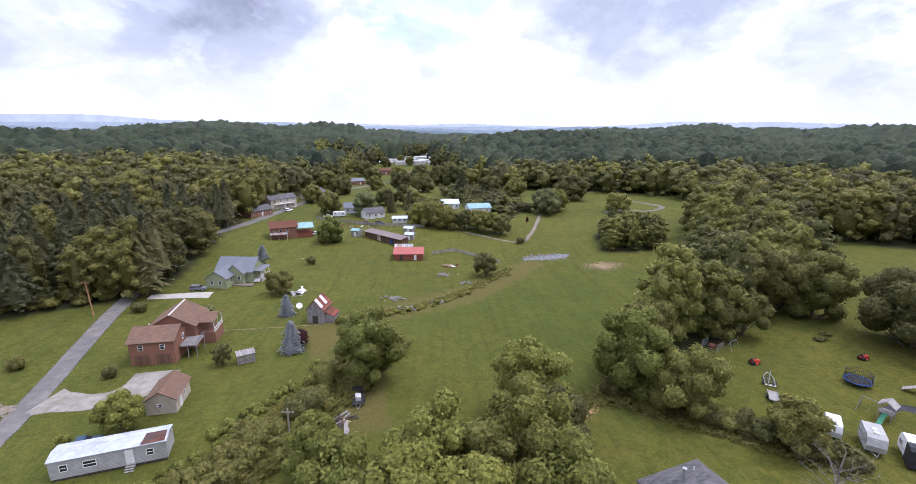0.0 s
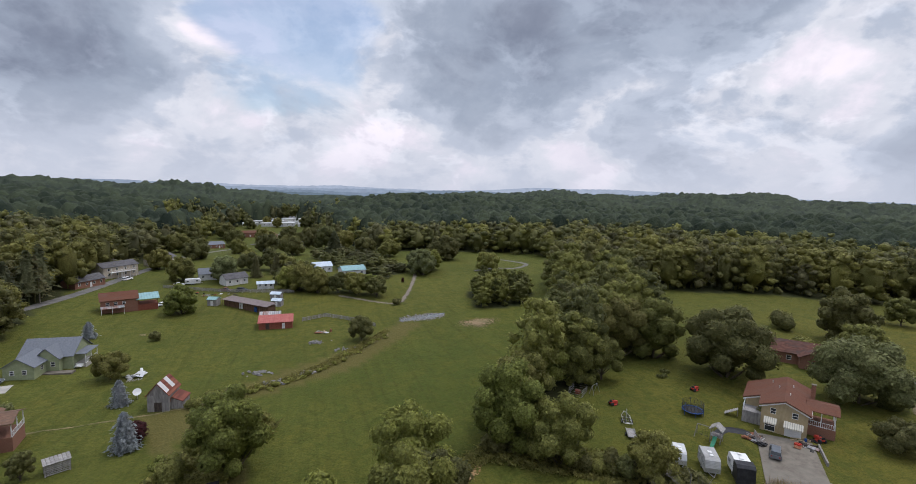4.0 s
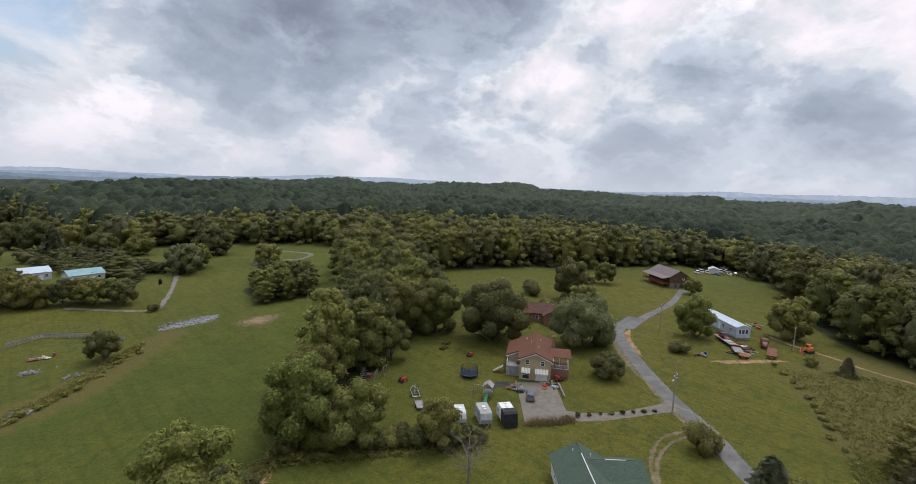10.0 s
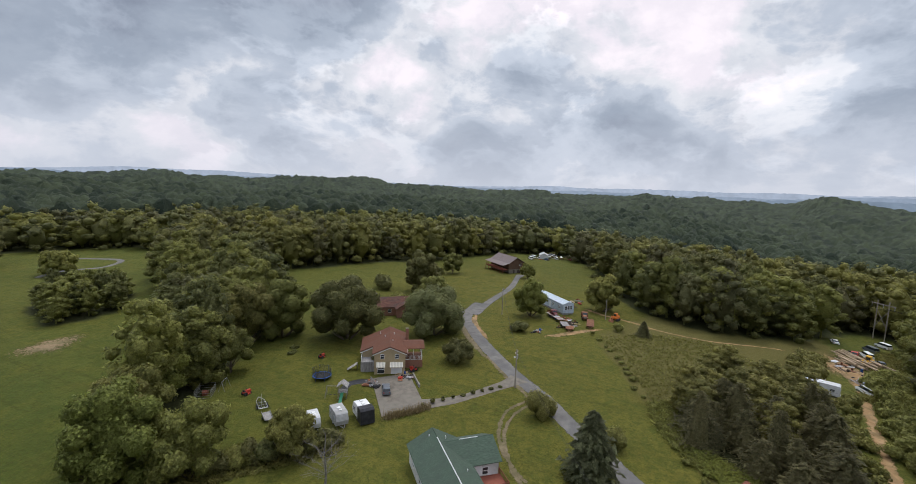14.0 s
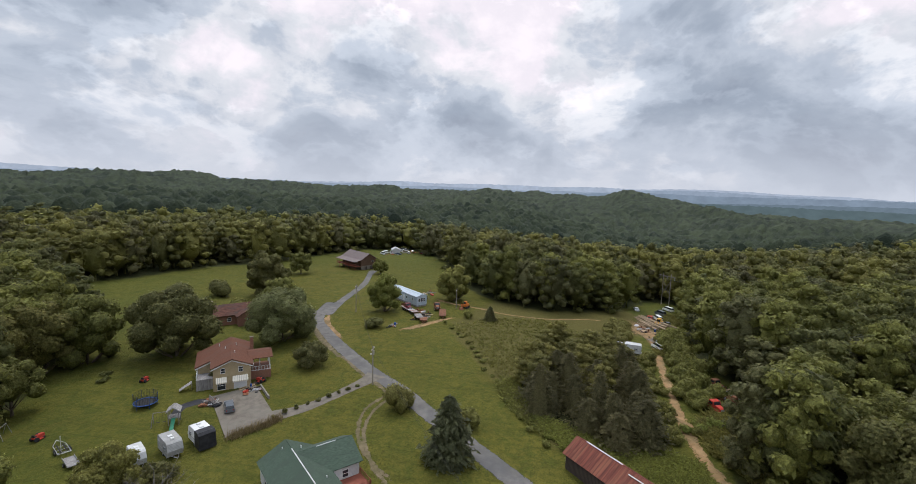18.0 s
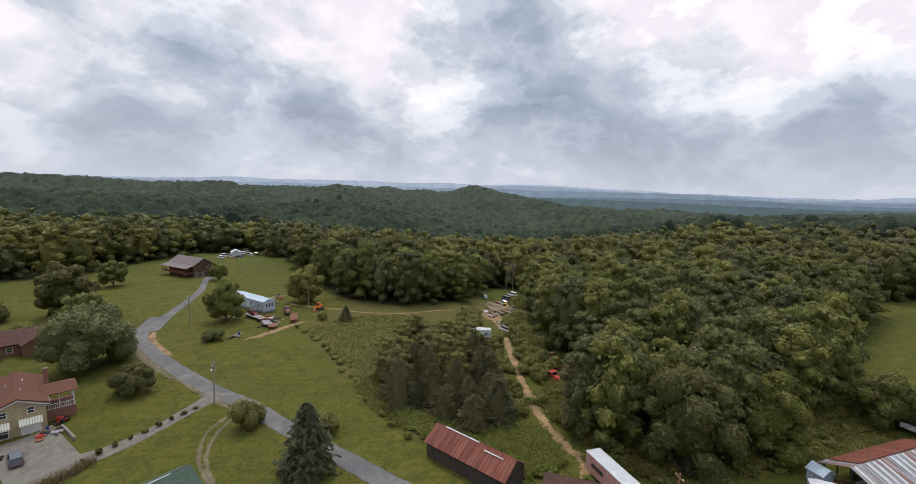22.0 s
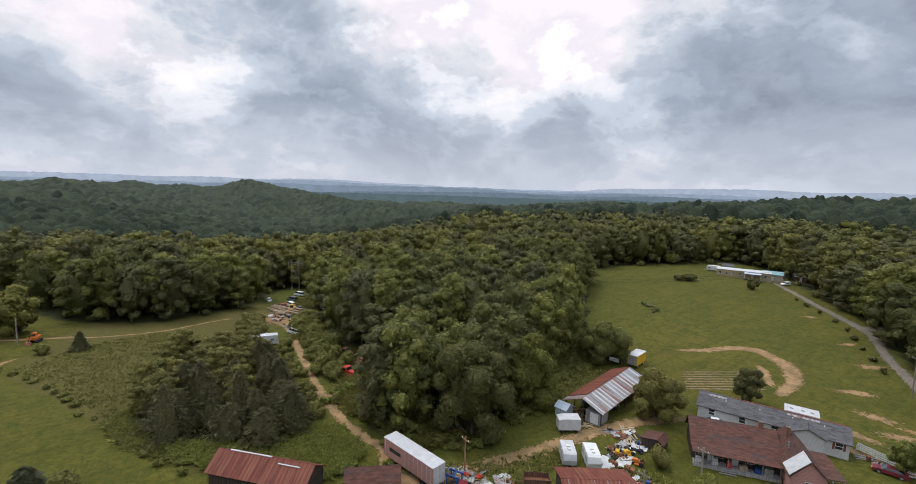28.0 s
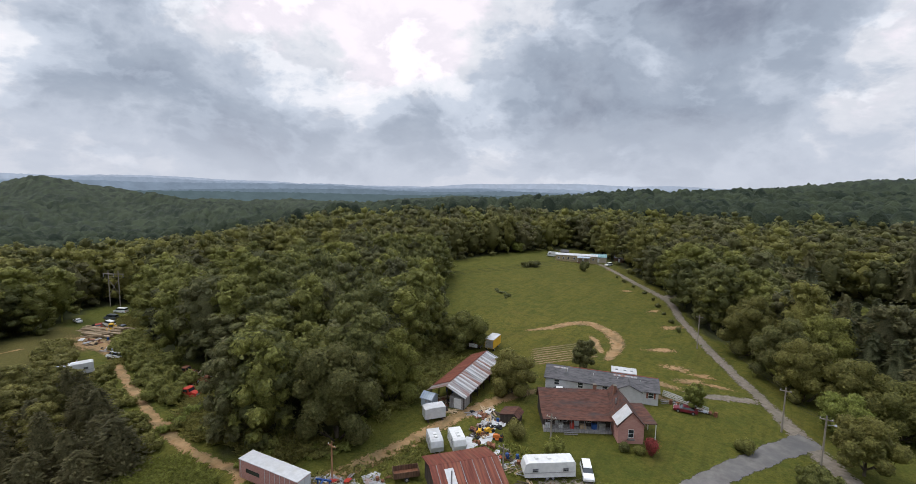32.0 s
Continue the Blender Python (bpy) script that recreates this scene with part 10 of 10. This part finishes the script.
litter(127, 37, 3, 1.2, 7, 15, "on the grass slope")
litter(3, 150, 3, 2, 7, 16, "by the ditch")
litter(-38, 208, 12, 4, 12, 17, "behind the shed row")
patch("white_ground_sheet", 40.5, -67.5, 1.6, 5.0, 20, METAL_WHITE, "pale concrete slab strewn with parts", "slab", lift=0.07, ragged=0.2, seed=81)
patch("rubble", 73.3, -28.4, 2.0, 1.2, 20, CREEK, "heap of broken pale concrete", "rubble", lift=0.12, seed=82)
r = random.Random(5)
stone = Shape().add([(-.3, -.25, 0), (.35, -.2, 0), (.3, .25, 0), (-.25, .3, 0), (-.2, -.15, .25), (.25, -.12, .3), (.18, .2, .22), (-.18, .18, .28)], [(0, 3, 2, 1), (4, 5, 6, 7), (0, 1, 5, 4), (1, 2, 6, 5), (2, 3, 7, 6), (3, 0, 4, 7)]).mesh("stone")
stone.materials.append(CREEK)
q = thing("rubble_heap", "heap of broken pale concrete stones", "rubble", 73.4, -28.4)
for k in range(46):
    part("stone", stone, None, q, at=pose(r.gauss(0, 0.9), r.gauss(0, 0.6), r.uniform(0, 0.35), r.uniform(-30, 30), r.uniform(-30, 30), r.uniform(0, 360)))
q = thing("creek_rocks", "pale rocks along the creek bed", "rocks", 35.5, 158.3)
for k in range(90):
    x = r.uniform(-6, 9)
    y = 0.18 * x + r.gauss(0, 2.0)
    part("stone", stone, None, q, at=pose(x, y, gz(35.5 + x, 158.3 + y) - gz(35.5, 158.3) + 0.03, 0, 0, r.uniform(0, 360)) @ Matrix.Scale(r.uniform(0.4, 1.3), 4))
for cx, cy, n in ((-9, 113, 22), (-13, 120, 26), (1, 141, 30), (-2, 117, 14), (8, 133, 12)):
    q = thing("stone_heap", "heap of pale stones and dumped rubble by the ditch", "rubble", cx, cy)
    for k in range(n):
        part("stone", stone, None, q, at=pose(r.gauss(0, 1.6), r.gauss(0, 0.8), r.uniform(0, 0.25), r.uniform(-30, 30), 0, r.uniform(0, 360)) @ Matrix.Scale(r.uniform(0.6, 1.5), 4))


def board_fence(line, label, h=1.5, mat=None):
    """a fence of posts and rails, each a part"""
    f = thing("fence", label, "fence", *line[0])
    x0, y0 = line[0]
    z0 = gz(x0, y0)
    for (ax, ay), (bx, by) in zip(line, line[1:]):
        L = math.hypot(bx - ax, by - ay)
        n = max(1, int(L / 2.6))
        a = math.degrees(math.atan2(by - ay, bx - ax))
        me = shared(("rail", round(L / n, 2)), lambda: Shape().box(0, L / n, -0.02, 0.02, 0, 0.22).mesh("rail"))
        for k in range(n):
            x, y = ax + (bx - ax) * k / n, ay + (by - ay) * k / n
            z = gz(x, y) - z0
            part("post", post_mesh(h, 0.14, mat or WOOD_GREY), None, f, at=pose(x - x0, y - y0, z))
            for zz in (0.2, 0.55, 0.9, 1.22):
                part("rail", me, mat or WOOD_GREY, f, at=pose(x - x0, y - y0, z + zz, 0, 0, a))


board_fence([(-62, 222), (-50, 216), (-38, 211), (-26, 208), (-8, 205)], "weathered grey board fence along the pasture")
board_fence([(-4, 164), (4, 168), (14, 160), (20, 152)], "old grey rail fence by the creek", 1.1)
board_fence([(17.5, -101.5), (12, -100), (8.5, -98.5)], "low pale fence beside the long home", 1.0, WHITE)
t = thing("retaining_wall", "low grey block wall along the parking pad", "wall", 84.3, 52.6, -135)
for k in range(12):
    part("block", shared("wall_block", lambda: Shape().box(0, 0.52, -0.14, 0.14, -0.2, 0.5).mesh("block")), CONCRETE_OLD, t, at=pose(0.05 + k * 0.54, 0, 0.01 * (k % 3)))
litter(75.6, 57.6, 1.6, 2.6, 12, 21, "beside the house steps")
litter(82.2, 52.8, 2.0, 1.2, 8, 22, "on the parking pad")
litter(286, 80, 14, 7, 18, 23, "in the hilltop junkyard")
board_fence([(76.5, 58.5), (74.8, 56.0)], "short row of posts beside the drive", 0.9)
